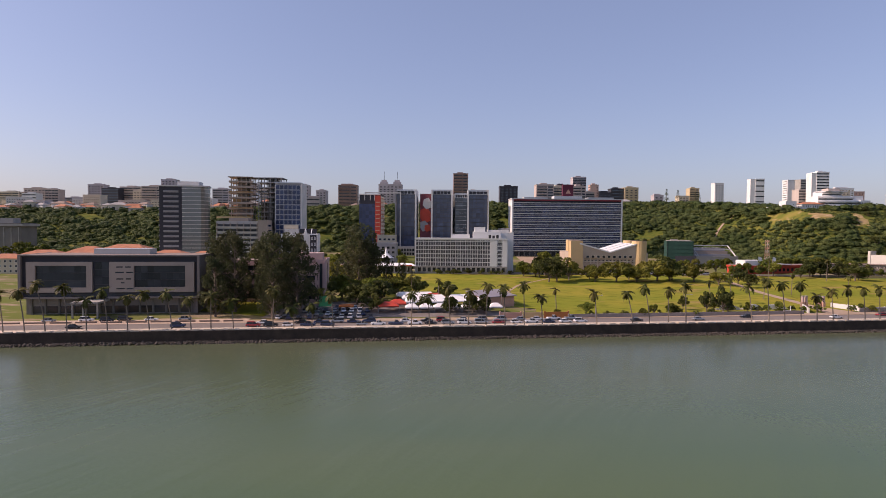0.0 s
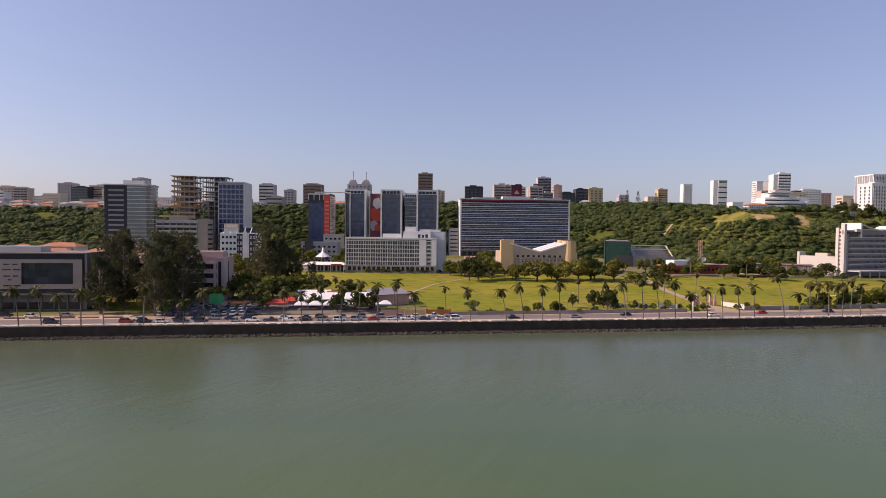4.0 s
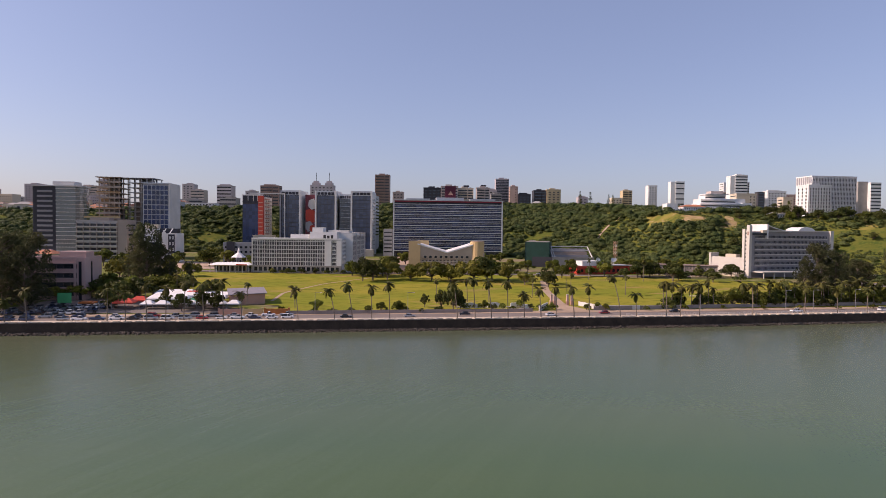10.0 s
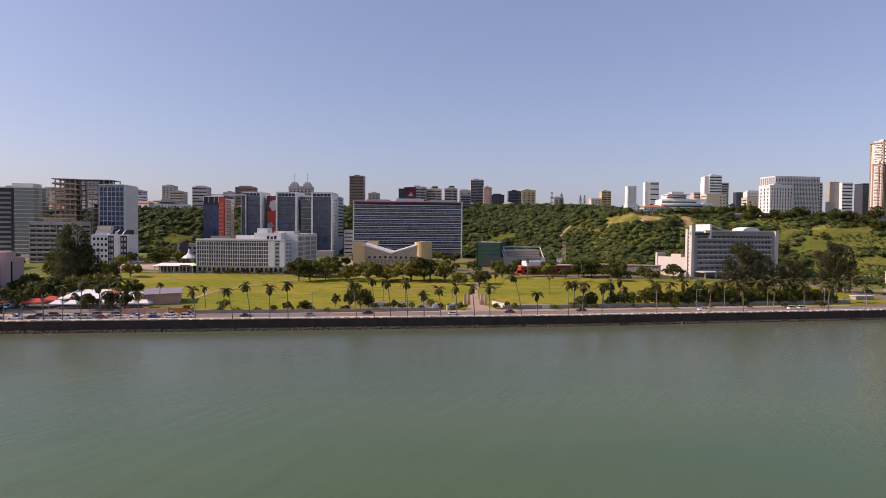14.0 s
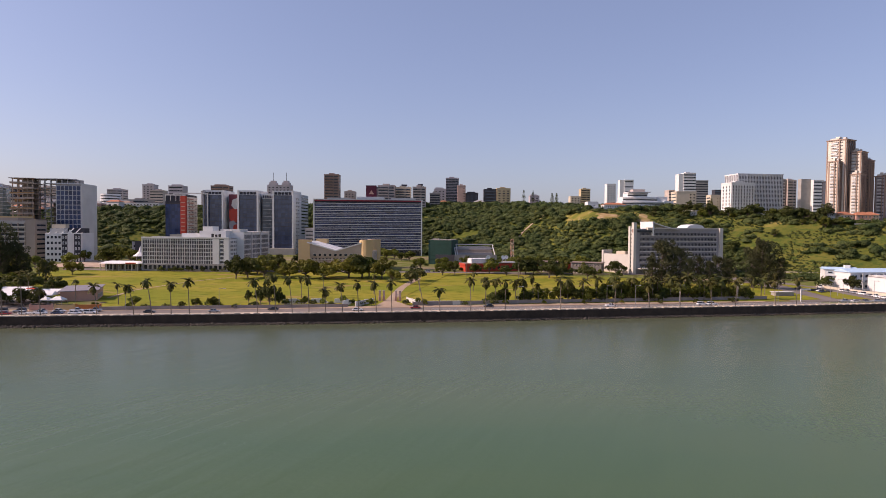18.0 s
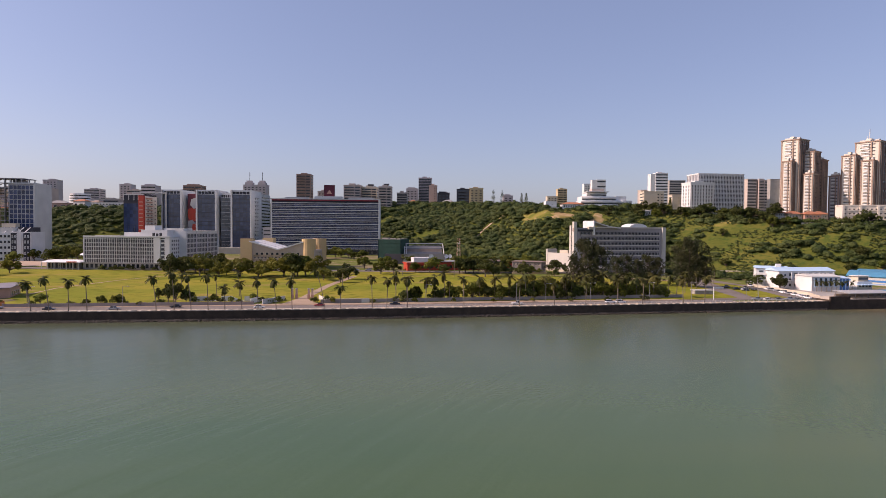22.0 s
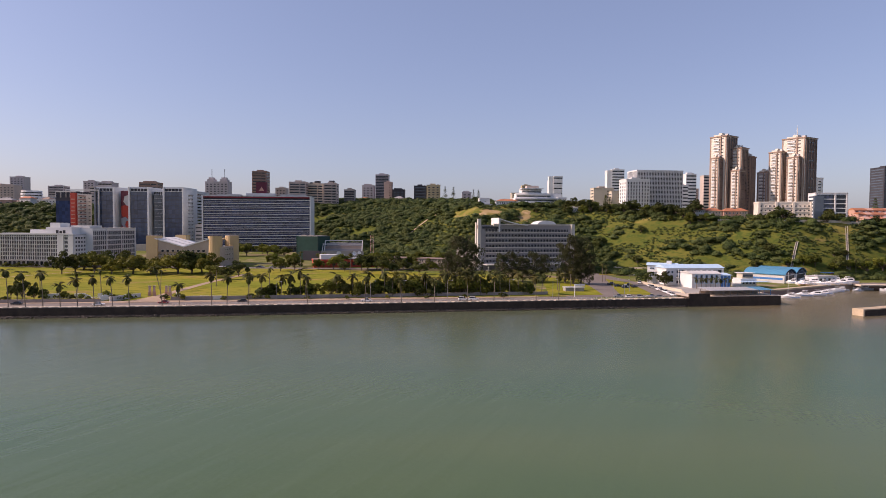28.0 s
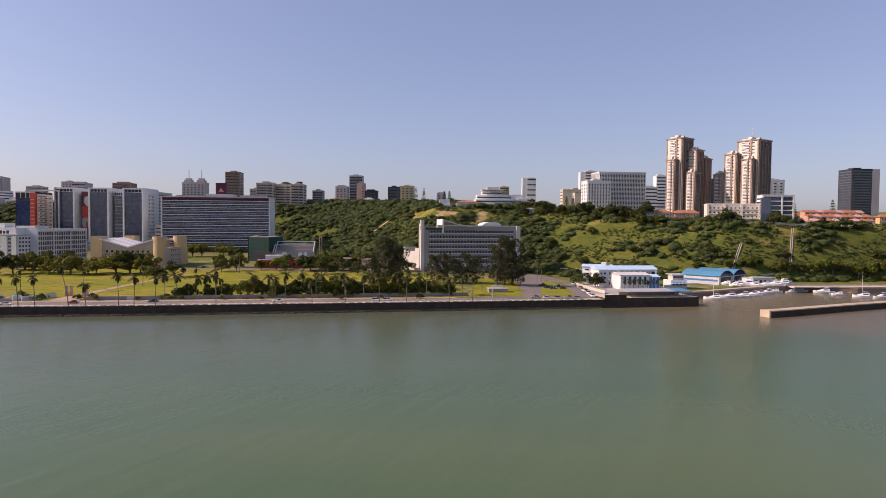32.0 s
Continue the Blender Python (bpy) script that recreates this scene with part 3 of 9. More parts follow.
    def fins(self, face, at, z0, z1, w, m, proud=0.3, name="pilaster", **kw):
        me = shared((name, w, round(z1 - z0, 2), m.name, proud), lambda: (*box_geo(-w / 2, -proud, 0, w / 2, 0.05, z1 - z0), None), (m,))
        for a in at:
            self.place(name, me, face, a, z0, **kw)

    def parapet(self, m, **kw):
        return part("parapet", self.roof(**kw), m, self.root)


def lin(a, b, n):
    return [a + (b - a) * i / (n - 1) for i in range(n)]


# the long office block by the water (dark frame, two glazed boxes)
def harbour_office():
    p1 = (-91.6, 228.6)
    p0 = (-91.6 - 62 * CA, 228.6 - 62 * SA)
    b = Building("harbour_office", p0, p1, 22, 3.7, 26.0, "low dark-framed office block with two glazed beige boxes", "office building")
    W, H = b.w, b.h
    b.body(TAUPE, "recessed taupe plinth wall", 1.0, W - 1.0, 2.0, 21, -3, 6.5)
    b.body(DARKC, "charcoal upper storeys", 0, W, 0.6, 22, 6.5, H - 0.5)
    # framed outer edge
    part("frame", boxes_geo([(-0.4, -0.8, 6.5, 0.5, 22, H), (W - 0.5, -0.8, 6.5, W + 0.4, 22, H), (0.5, -0.8, H - 0.5, W - 0.5, 0.6, H), (-0.4, -0.8, 6.2, 22, 0.6, 6.9), (30, -0.8, 6.2, W + 0.4, 0.6, 6.9)]), TAUPE, b.root, "pale metal edge frame")
    b.box("roof", -0.4, 0.6, H - 0.5, W + 0.4, 22, H - 0.1, RUST, "brown flat roof")
    b.box("plant_room", 22, 8, H - 0.1, 42, 16, H + 2.0, ZINC, "long rounded pale roof plant room")
    # left glazed box
    for u0, u1, gu0, gu1 in ((2.2, 24.6, 5.2, 22.6), (30.5, W - 1.6, 39.0, W - 4.8)):
        g = boxes_geo([(u0, -0.5, 8.5, gu0, 0.65, H - 2.6), (gu1, -0.5, 8.5, u1, 0.65, H - 2.6), (gu0, -0.5, 8.5, gu1, 0.65, 10.3), (gu0, -0.5, H - 4.0, gu1, 0.65, H - 2.6)])
        part("box_frame", g, BEIGE, b.root, "beige stone frame")
        n = round((gu1 - gu0) / 2.2)
        b.grid("f", gu0, gu1, 10.3, H - 4.0, n, 3, 0.97, 0.9, GLASSD, name="pane", proud=0.05, v0=0.5)
        b.bands("f", gu0, gu1, [10.3 + k * (H - 14.3) / 3 - 0.12 for k in (1, 2)], 0.24, STEEL, 0.12, "transom", v0=0.5)
    # dark openings in the solid panel
    for k, (u, z, w) in enumerate(((33, 17.6, 2.2), (36, 17.6, 2), (32.6, 15.6, 3), (36.4, 15.6, 2.4), (33, 13.2, 2.4), (36.3, 13.2, 1.8), (34.6, 11.8, 1.2), (33, 9.6, 3), (36.5, 9.6, 2.4))):
        b.box("slot_window", u, -0.53, z, u + w, -0.4, z + 0.45, GLASSD)
    b.grid("f", 25.2, 30, 8.5, H - 2.5, 2, 4, 0.95, 0.9, GLASSD, name="pane", proud=0.05, v0=0.6)
    b.bands("f", 2, 28, [7.2], 0.8, GLASSD, 0.1, "clerestory", v0=0.6)
    b.bands("f", 31, W - 2, [7.2], 0.8, GLASSD, 0.1, "clerestory", v0=0.6)
    b.fins("f", lin(3, W - 3, 13), -0.5, 6.4, 0.6, CONCD, 0.4, "column", v0=1.9)
    b.grid("f", 3, W - 3, 0.3, 3.6, 12, 1, 0.8, 0.8, GLASSD, name="shopfront", proud=0.08, v0=2.0)
    b.grid("r", 3, 20, 9, H - 3, 4, 3, 0.35, 0.6, GLASSD, CONC)
    # entrance canopy
    part("canopy", boxes_geo([(20.8, -9, 5.2, 30, 1.8, 5.9), (21, -8.8, -0.3, 21.5, -8.2, 5.2), (29.3, -8.8, -0.3, 29.8, -8.2, 5.2), (24.5, -8.8, -0.3, 25, -8.2, 5.2)]), CONC, b.root, "flat concrete entrance canopy")


def pink_block():
    a = math.radians(6)
    p1 = (-49.4, 258.0)
    p0 = (p1[0] - 24 * math.cos(a), p1[1] - 24 * math.sin(a))
    b = Building("pink_office", p0, p1, 16, 4.6, 22.4, "faded pink four-storey block with long dark ribbon windows", "office building")
    W, H = b.w, b.h
    b.body(PINK)
    part("parapet", b.roof(RUST, 0.9, 0.1), PINK, b.root)
    b.box("stair_tower", W - 13, 5, H + 0.1, W - 2, 13, H + 3.2, PINK, "pink roof plant room")
    b.box("rear_wing", -24, 4, -3, 0, 18, H - 0.2, PINK, "set-back pink wing")
    b.box("wing_roof", -24, 4.2, H - 0.2, 0, 18, H + 0.2, RUST)
    for k in range(4):
        b.grid("f", -23, -0.6, 1.6 + k * 4, 3.8 + k * 4, 7, 1, 0.98, 0.9, GLASSD, name="ribbon_window", proud=0.04, v0=4)
        b.bands("f", -23, -0.6, [3.85 + k * 4], 0.35, PINK, 0.7, "sunshade", v0=4)
    for k in range(4):
        z = 1.6 + k * 4.0
        b.grid("f", 1, W - 3.5, z, z + 2.2, 7, 1, 0.98, 0.9, GLASSD, name="ribbon_window", proud=0.04)
        b.bands("f", 1, W - 3.5, [z + 2.25], 0.35, PINK, 0.7, "sunshade")
        b.bands("f", 1, W - 3.5, [z - 0.4], 0.35, PINK, 0.45, "sill_band")
    b.fins("f", [W - 2.2], 0, H - 1, 1.2, GLASSD, 0.05, "stair_glazing")
    b.fins("r", [6], 0, H - 1, 1.2, GLASSD, 0.05, "stair_glazing")
    b.fins("f", [W - 4.2, W - 0.6], -1, H, 1.0, PINK, 0.5, "pier")


def white_grid_block():
    p0, p1 = (-17.7, 392.0), (41.2, 390.1)
    z0 = 8.0
    b = Building("white_grid_office", p0, p1, 14, z0, 29.8, "white office block with a grid of square windows", "office building")
    W, H = b.w, b.h
    b.body(GLASSD, "dark glazed core", 0.3, W - 0.3, 0.9, 13.4, -3, H - 0.6)
    b.box("plinth", 0, -0.2, -3, W, 14, 4.6, CONC, "grey ground floor")
    b.grid("f", 1, W - 1, 0.6, 4.0, 18, 1, 0.7, 0.85, GLASSD, CONC, v0=-0.2)
    W2 = W - 11.0
    rows, cols = 6, 30
    fh = (H - 1.2 - 4.6) / rows
    for j in range(rows + 1):
        b.bands("f", 0, W, [4.6 + j * fh - 0.4], 0.5, WHITE, 0.3, "floor_band", v0=0.6)
    b.fins("f", lin(0.25, W2, cols + 1), 4.6, H - 0.6, 0.3, WHITE, 0.3, "mullion", v0=0.6)
    b.grid("f", 0.25, W2, 4.6, H - 1.2, cols, rows, 0.97, 0.97, GLASSC, None, v0=0.88)
    b.box("end_panel", W2, 0.0, 4.4, W2 + 4.4, 1.0, H, WHITE, "plain white end panel")
    b.box("end_panel", W - 3.2, 0.0, -3, W, 1.0, H, WHITE, "plain white end panel")
    b.grid("f", W2 + 4.4, W - 3.2, 4.6, H - 1.2, 1, rows, 0.85, 0.7, GLASSC, WHITE, 0.2, 0.3, v0=0.6)
    b.box("end_wall", -0.3, 0, -3, 0.3, 14, H, WHITE)
    b.box("end_wall", W - 0.3, 1.0, -3, W + 0.3, 14, H, WHITE)
    b.box("roof", -0.3, 0.0, H - 0.6, W + 0.3, 14, H, WHITE2, "pale flat roof")
    part("parapet", boxes_geo([(-0.3, -0.1, H, W + 0.3, 0.3, H + 0.8), (-0.3, 13.7, H, W + 0.3, 14, H + 0.8)]), WHITE, b.root)
    b.grid("r", 1.5, 13.5, 4.6, H - 1, 4, rows, 0.75, 0.62, GLASSC, WHITE, 0.15, 0.2, u1=W + 0.3)
    # rear wing
    wz = 6.0
    b.box("rear_wing", W - 7, 14, -3, W + 4.4, 70, H + wz - 2, WHITE, "long white rear wing")
    for k, (a0, a1) in enumerate(((15, 31), (31.6, 50), (50.6, 69))):
        b.grid("r", a0, a1, 3.5, H + wz - 3.4, 7, 6, 0.88, 0.8, GLASSC, WHITE, 0.1, 0.1, u1=W + 4.4)
    b.fins("r", [14.4, 31.3, 50.3, 69.6], -1, H + wz - 1.4, 0.8, WHITE, 0.6, "pier", u1=W + 4.4)
    b.bands("r", 14, 70, [3.5 + j * (H + wz - 6.9) / 6 - 0.2 for j in range(7)], 0.4, WHITE2, 0.25, "floor_band", u1=W + 4.4)
    b.box("roof", W - 7.4, 14, H + wz - 2, W + 4.8, 70, H + wz - 1.5, WHITE2)
    b.box("penthouse", W - 22, 5, H, W - 4, 16, H + 5.0, WHITE, "white stepped roof plant room")
    b.box("lift_tower", W - 21, 8, H, W - 14, 18, H + 8.0, WHITE, "tall white lift tower")
    b.box("plant_room", W - 36, 9, H, W - 24, 13.5, H + 3.2, WHITE, "white roof plant room")
    b.box("tank_screen", W - 12, 16, H + 4, W + 2, 30, H + 6.2, WHITE2)
    for u in (W - 34, W - 30):
        b.box("aerial", u, 11, H + 3.0, u + 0.12, 11.12, H + 7.5, STEEL)
    # roof letters (unreadable) as dark bars
    for k in range(3):
        b.box("sign_bar", W - 12 + k * 2.4, 0.6, H + 0.8, W - 10.4 + k * 2.4, 0.9, H + 3.0 - 0.4 * (k % 2), STEEL, "dark roof sign")


def m_block():
    p0, p1 = (62.5, 555.6), (164.5, 561.2)
    b = Building("glass_office_slab", p0, p1, 20, 11.5, 64.8, "broad glass office slab with white level fins", "office building")
    W, H = b.w, b.h
    b.body(DARKC, "dark core", 0.4, W - 0.4, 0.6, 20)
    n = 13
    fh = (H - 6.0 - 4.0) / n
    cols = 15
    for j in range(n):
        z = 6.0 + j * fh
        b.grid("f", 1.4, W - 1.2, z, z + fh * 0.86, cols, 1, 0.97, 0.97, GLASSM, name="pane", proud=0.05, v0=0.6)
    b.bands("f", 0.6, W - 0.6, [6.0 + j * fh - 0.3 for j in range(n + 1)], 0.55, WHITE, 1.0, "sun_fin", v0=0.6)
    b.bands("f", 0.6, W - 0.6, [6.0 + j * fh + fh * 0.45 for j in range(n)], 0.2, WHITE2, 0.25, "transom", v0=0.6)
    b.box("roof_band", 0, -0.5, H - 2.0, W, 0.8, H - 1.0, REDB, "deep red fascia band")
    b.box("cornice", -0.5, -0.9, H - 0.8, W + 0.5, 20.5, H, WHITE2, "pale roof slab")
    for u in (0, W - 1.2):
        b.box("side_frame", u, -0.8, -3, u + 1.2, 20.2, H - 0.8, WHITE, "white vertical edge wall")
    b.grid("f", 2, W - 2, 0.2, 5.2, 20, 1, 0.85, 0.8, GLASSD, CONC, name="lobby_pane", v0=0.6)
    b.box("penthouse", 40, 5, H, 66, 16, H + 2.6, WHITE, "white roof plant room")
    b.box("penthouse", 12, 6, H, 34, 16, H + 1.5, WHITE2, "low roof plant room")
    b.box("penthouse", 72, 6, H, 96, 16, H + 1.8, WHITE2, "low roof plant room")
    s = b.box("roof_sign", 48.5, 8, H + 2.6, 58.5, 12, H + 13.6, mat("dark_wine_panel", (0.11, 0.012, 0.03), 0.5), "dark red cube sign on the roof")
    # the emblem on the sign as plain strokes
    part("emblem", ([(51.2, 7.9, H + 5.2), (56.2, 7.9, H + 5.2), (53.7, 7.9, H + 9), (51.2, 8.05, H + 5.2), (56.2, 8.05, H + 5.2), (53.7, 8.05, H + 9)], [(0, 1, 2), (0, 3, 4, 1), (1, 4, 5, 2), (2, 5, 3, 0)]), SALMON, s)
    # annex behind the left end
    b.box("annex", -9, 8, -3, -0.6, 22, 26, GREYF, "grey concrete annex")
    b.bands("f", -8.4, -1, lin(4, 22, 6), 1.2, GLASSD, 0.05, "window_band", v0=8)


def slab_towers():
    """Four glazed slabs with white blade walls, joined in a row."""
    p0, p1 = (-43.3, 565.2), (40.9, 563.2)
    b = Building("glazed_slab_towers", p0, p1, 30, 11.0, 72.6, "row of blue glass slabs between white blade walls", "office building")
    W, H = b.w, b.h
    runs = [(0.0, 17.0, 0), (21.5, 32.0, 5.0), (33.5, 50.5, 0), (54.0, 65.5, 4.0), (66.5, W, 0)]
    for k, (u0, u1, v0) in enumerate(runs):
        top = H - (0 if v0 == 0 else 3.0)
        b.box("wall", u0, v0 + 0.5, -3, u1, 28, top - 1.5, DARKC if k != 1 else GREYF, "dark glazed shaft" if k != 1 else "painted blind wall")
        if k == 1:
            continue
        cols = 5 if v0 == 0 else 3
        b.grid("f", u0 + 0.4, u1 - 0.4, 2, top - 4.5, cols, 13, 0.95, 0.93, GLASS if v0 == 0 else GLASST, name="pane", proud=0.05, v0=v0 + 0.5)
        b.bands("f", u0, u1, lin(2, top - 4.5, 16), 0.16, STEEL if v0 == 0 else ALU, 0.12, "transom", v0=v0 + 0.5)
        part("crown", boxes_geo([(u0, v0, top - 1.5, u1, v0 + 0.7, top), (u0, v0, top - 4.4, u1, v0 + 0.4, top - 4.0)] + [(u0 + 0.3 + i * (u1 - u0 - 1) / 5, v0, top - 4.0, u0 + 0.7 + i * (u1 - u0 - 1) / 5, v0 + 0.4, top - 1.5) for i in range(6)]), ALU, b.root, "open metal crown")
        b.box("roof", u0, v0 + 0.7, top - 1.5, u1, 28, top - 1.0, ROOFG)
    for u in (17.0, 32.0, 50.5, 65.5):
        b.box("blade_wall", u, -0.8, -3, u + 1.4, 30, H, WHITE, "white blade wall")
    b.box("blade_wall", W, -0.8, -3, W + 1.0, 30, H, WHITE, "white end wall")
    b.box("blade_wall", -1.2, -0.8, -3, 0, 30, H, GREYF, "grey end wall")
    b.grid("r", 8, 22, 3, H - 6, 2, 15, 2.2, 1.6, GLASSD, WHITE, 0.2, 0.25, u1=W + 1.0)
    b.bands("r", 9, 21, lin(4, H - 7, 15), 0.3, CONC, 0.7, "balcony", u1=W + 1.0)
    # large emblem in red and grey on the blind wall: overlapping plain shapes
    wallv = 5.27
    for name, cu, cz, r, m in (("emblem_red", 26.5, 38, 6.6, RED), ("emblem_pale", 28.5, 49, 4.8, WHITE2), ("emblem_grey", 25, 28, 4.6, GREYF), ("emblem_red", 28.6, 26, 3.2, RED)):
        poly = [(max(21.8, min(31.8, cu + r * math.cos(i * math.pi / 3 + 0.3))), wallv, cz + r * 1.15 * math.sin(i * math.pi / 3 + 0.3)) for i in range(6)]
        vv = [(x, y - 0.12, z) for x, y, z in poly] + [(x, y + 0.02, z) for x, y, z in poly]
        part(name, (vv, [(0, 1, 2, 3, 4, 5)[::-1]] + [(i, (i + 1) % 6, 6 + (i + 1) % 6, 6 + i)[::-1] for i in range(6)]), m, b.root)
        wallv -= 0.03
    b.box("wall_panel", 21.6, 5.3, 12, 31.9, 5.48, 58, mat("maroon_wall", (0.16, 0.035, 0.05), 0.6), "maroon painted wall")
    b.box("podium", -3, -14, -3, 34, 0.0, 9, GREYF, "grey podium")
    b.grid("f", -2, 33, 1, 8, 14, 2, 0.8, 0.7, GLASSD, CONC, v0=-14)
    b.box("podium", 34.2, -10, -3, W + 4, -0.8, 7, CONC, "concrete podium")
    b.box("rear_block", 30, 31, -3, W + 0.6, 60, H - 2, WHITE2, "long white block behind")
    b.bands("r", 32, 59, lin(20, H - 6, 12), 1.2, GLASSD, 0.06, "window_band", u1=W + 0.6)


def red_tower():
    p0, p1 = (-76.9, 556.8), (-57.4, 556.0)
    b = Building("red_striped_tower", p0, p1, 24, 10.5, 67.8, "navy glass tower with a red stripe and cream side", "office building")
    W, H = b.w, b.h
    b.body(DARKC, "", 0, W, 0.5, 24, -3, H)
    b.grid("f", 0.3, 14.6, 2, H - 9, 5, 14, 0.98, 0.98, GLASSB, name="pane", proud=0.05, v0=0.5)
    b.box("stripe", 14.8, -0.4, -3, W + 0.2, 2.6, H - 1.5, RED, "bright red vertical stripe")
    b.bands("f", 15.3, W - 0.4, lin(5, H - 8, 13), 0.8, SALMON, 0.06, "vent", v0=-0.4)
    b.box("side_wall", W - 0.2, 2.6, -3, W + 0.5, 24, H - 2, PALEC, "pale cream side wall")
    b.grid("r", 3.5, 23.5, 3, H - 4, 3, 14, 0.62, 0.42, GLASSC, PALEC, 0.3, 0.5, u1=W + 0.5)
    b.bands("r", 3, 14, lin(2.6, H - 4.6, 15), 1.0, SALMON, 0.9, "balcony", u1=W + 0.5)
    part("crown", boxes_geo([(0, 0.2, H - 1, W, 24, H), (0, 0.2, H - 6, 0.5, 0.7, H - 1), (5, 0.2, H - 6, 5.5, 0.7, H - 1), (10, 0.2, H - 6, 10.5, 0.7, H - 1), (14, 0.2, H - 6, 14.5, 0.7, H - 1)]), WHITE2, b.root, "white open roof frame")
    b.box("loggia_wall", 1, 6, H - 6, 14, 7, H - 1, SALMON)
    # roof frame that runs on behind
    part("roof_frame", boxes_geo([(W, 8, H + 1, W + 18, 9, H + 2), (W + 17, 8, -3, W + 18, 9, H + 1), (4, 8, H, 4.8, 9, H + 2), (4.8, 8, H + 1, W, 9, H + 2)]), WHITE2, b.root)


def left_tower():
    p0, p1 = (-234.5, 503.5), (-196.5, 508.0)
    b = Building("round_cornered_tower", p0, p1, 30, 9.5, 70.9, "office tower, half charcoal cladding, half pale glazing", "office building")
    W, H = b.w, b.h
    mid = 18.5
    b.prism("wall", [(0, 0.8), (mid, 0), (mid, 22), (0, 22)], 4, H - 1, DARKC, "charcoal cladding")
    arc = [(mid, -0.8), (W - 5, 0.6), (W - 2.5, 2.4), (W - 0.6, 5.5), (W, 10), (W - 3, 22), (mid, 22)]
    b.prism("glazing_core", arc, 4, H - 1, GLASSP, "pale green glazing")
    for z in lin(6, H - 3, 17):
        arc2 = [(mid + 0.02, -1.1), (W - 4.9, 0.3), (W - 2.2, 2.1), (W - 0.3, 5.4), (W + 0.3, 10), (W - 2.7, 21.9), (mid + 0.02, 21.9)]
        b.prism("floor_band", arc2, z, z + 0.45, WHITE2, "pale floor band")
    b.bands("f", 3.5, 15.5, lin(6, H - 6, 13), 1.7, GREYF, 0.2, "window_strip", v0=0.15)
    b.bands("f", 3.5, 15.5, lin(6.5, H - 5.5, 13), 0.5, CONC, 0.35, "blind", v0=0.15)
    b.bands("l", 1, 8, lin(6, H - 3, 13), 1.1, WHITE2, 0.5, "balcony", u0=0)
    b.prism("roof", [(-0.6, -0.6), (W - 3, -1.2), (W + 0.8, 6), (W - 2, 22.5), (-0.6, 22.5)], H - 1, H, WHITE2, "pale roof slab")
    b.box("penthouse", 13, 6, H, 30, 20, H + 3.6, WHITE2, "pale roof plant room")
    b.box("podium", -16, -8, -3, W + 4, 24, 4, WHITE2, "stepped white podium")
    for k in range(3):
        b.box("podium_step", -2 + k * 4, -14 + k * 3, -3 + k * 0.1, W + 10 - k * 2, -8.2 + k * 3, 1.0 + k * 1.6, WHITE, "white terrace")


def unfinished_tower():
    p0, p1 = (-168.1, 481.6), (-151.5, 484.1)
    b = Building("unfinished_tower", p0, p1, 22, 9.0, 76.6, "bare concrete tower under construction, floors open", "building shell")
    W, H = b.w, b.h
    n = 15
    for j in range(n + 1):
        z = 4 + j * (H - 4.6) / n
        b.box("floor_slab", -0.8 if j % 3 else -1.6, -0.6, z, W + 0.6, 22, z + 0.55, RAWC)
    for u in lin(0.6, W - 1.2, 5):
        for v in (0.2, 10, 20.6):
            b.box("column", u, v, -3, u + 0.7, v + 0.7, H - 0.2, RAWC)
    b.box("safety_platform", -10, -1.2, 34.6, W, 0.4, 36.0, YELLOW, "yellow safety platform")
    b.box("core", 4, 9, -3, 12, 19, H - 1, CONC, "raw concrete lift core")
    for j in (2, 4, 5, 7, 10):
        z = 4.55 + j * (H - 4.6) / n
        b.box("infill_wall", 12 if j % 2 else 2, 0.9, z, 17 if j % 2 else 9, 1.1, z + 3.4, TIMBER, "orange-brown infill")
    b.box("partition", 0.6, 12, 4, W - 0.6, 12.3, H * 0.62, TAUPE, "brown block partition")
    for j in range(n):
        z = 4.55 + j * (H - 4.6) / n
        b.box("edge_board", -0.9, -0.7, z, W + 0.7, -0.62, z + 0.9, RAWC if j % 3 else TIMBER, "rough edge boards")
    # second shell behind
    b2 = Building("unfinished_tower", (-150.5, 496.0), (-131.0, 497.0), 16, 9.2, 77.2, "bare concrete tower under construction, floors open", "building shell")
    W, H = b2.w, b2.h
    for j in range(17):
        z = 4 + j * (H - 4.6) / 16
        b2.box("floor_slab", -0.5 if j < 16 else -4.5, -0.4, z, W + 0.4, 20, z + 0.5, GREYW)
    for u in lin(0.3, W - 0.9, 5):
        for v in (0.2, 9, 18.8):
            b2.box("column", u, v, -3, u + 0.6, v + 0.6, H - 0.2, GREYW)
    b2.box("partition", 0.6, 12, 4, W - 0.6, 12.3, H * 0.7, CONCD, "dark block partition")
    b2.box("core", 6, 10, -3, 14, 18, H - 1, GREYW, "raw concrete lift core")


def glass_tower():
    p0, p1 = (-133.5, 484.0), (-113.2, 485.5)
    b = Building("blue_glass_tower", p0, p1, 24, 9.2, 71.6, "blue glass tower with a plain grey side wall", "office building")
    W, H = b.w, b.h
    b.body(GREYF, "plain grey side wall", 0, W, 0.5, 24)
    b.grid("f", 0.6, W - 0.6, 2, H - 1.2, 6, 15, 0.95, 0.9, GLASSB, ALU, 0.12, 0.12, name="pane", v0=0.5)
    b.fins("f", lin(0.6, W - 0.6, 4), 0, H - 1, 0.35, ALU, 0.3, "mullion", v0=0.5)
    b.box("edge_wall", W, -0.4, -3, W + 1.0, 24, H + 0.4, WHITE2, "pale edge wall")
    part("parapet", b.roof(ROOFG, 0.8, 0.1), ALU, b.root)


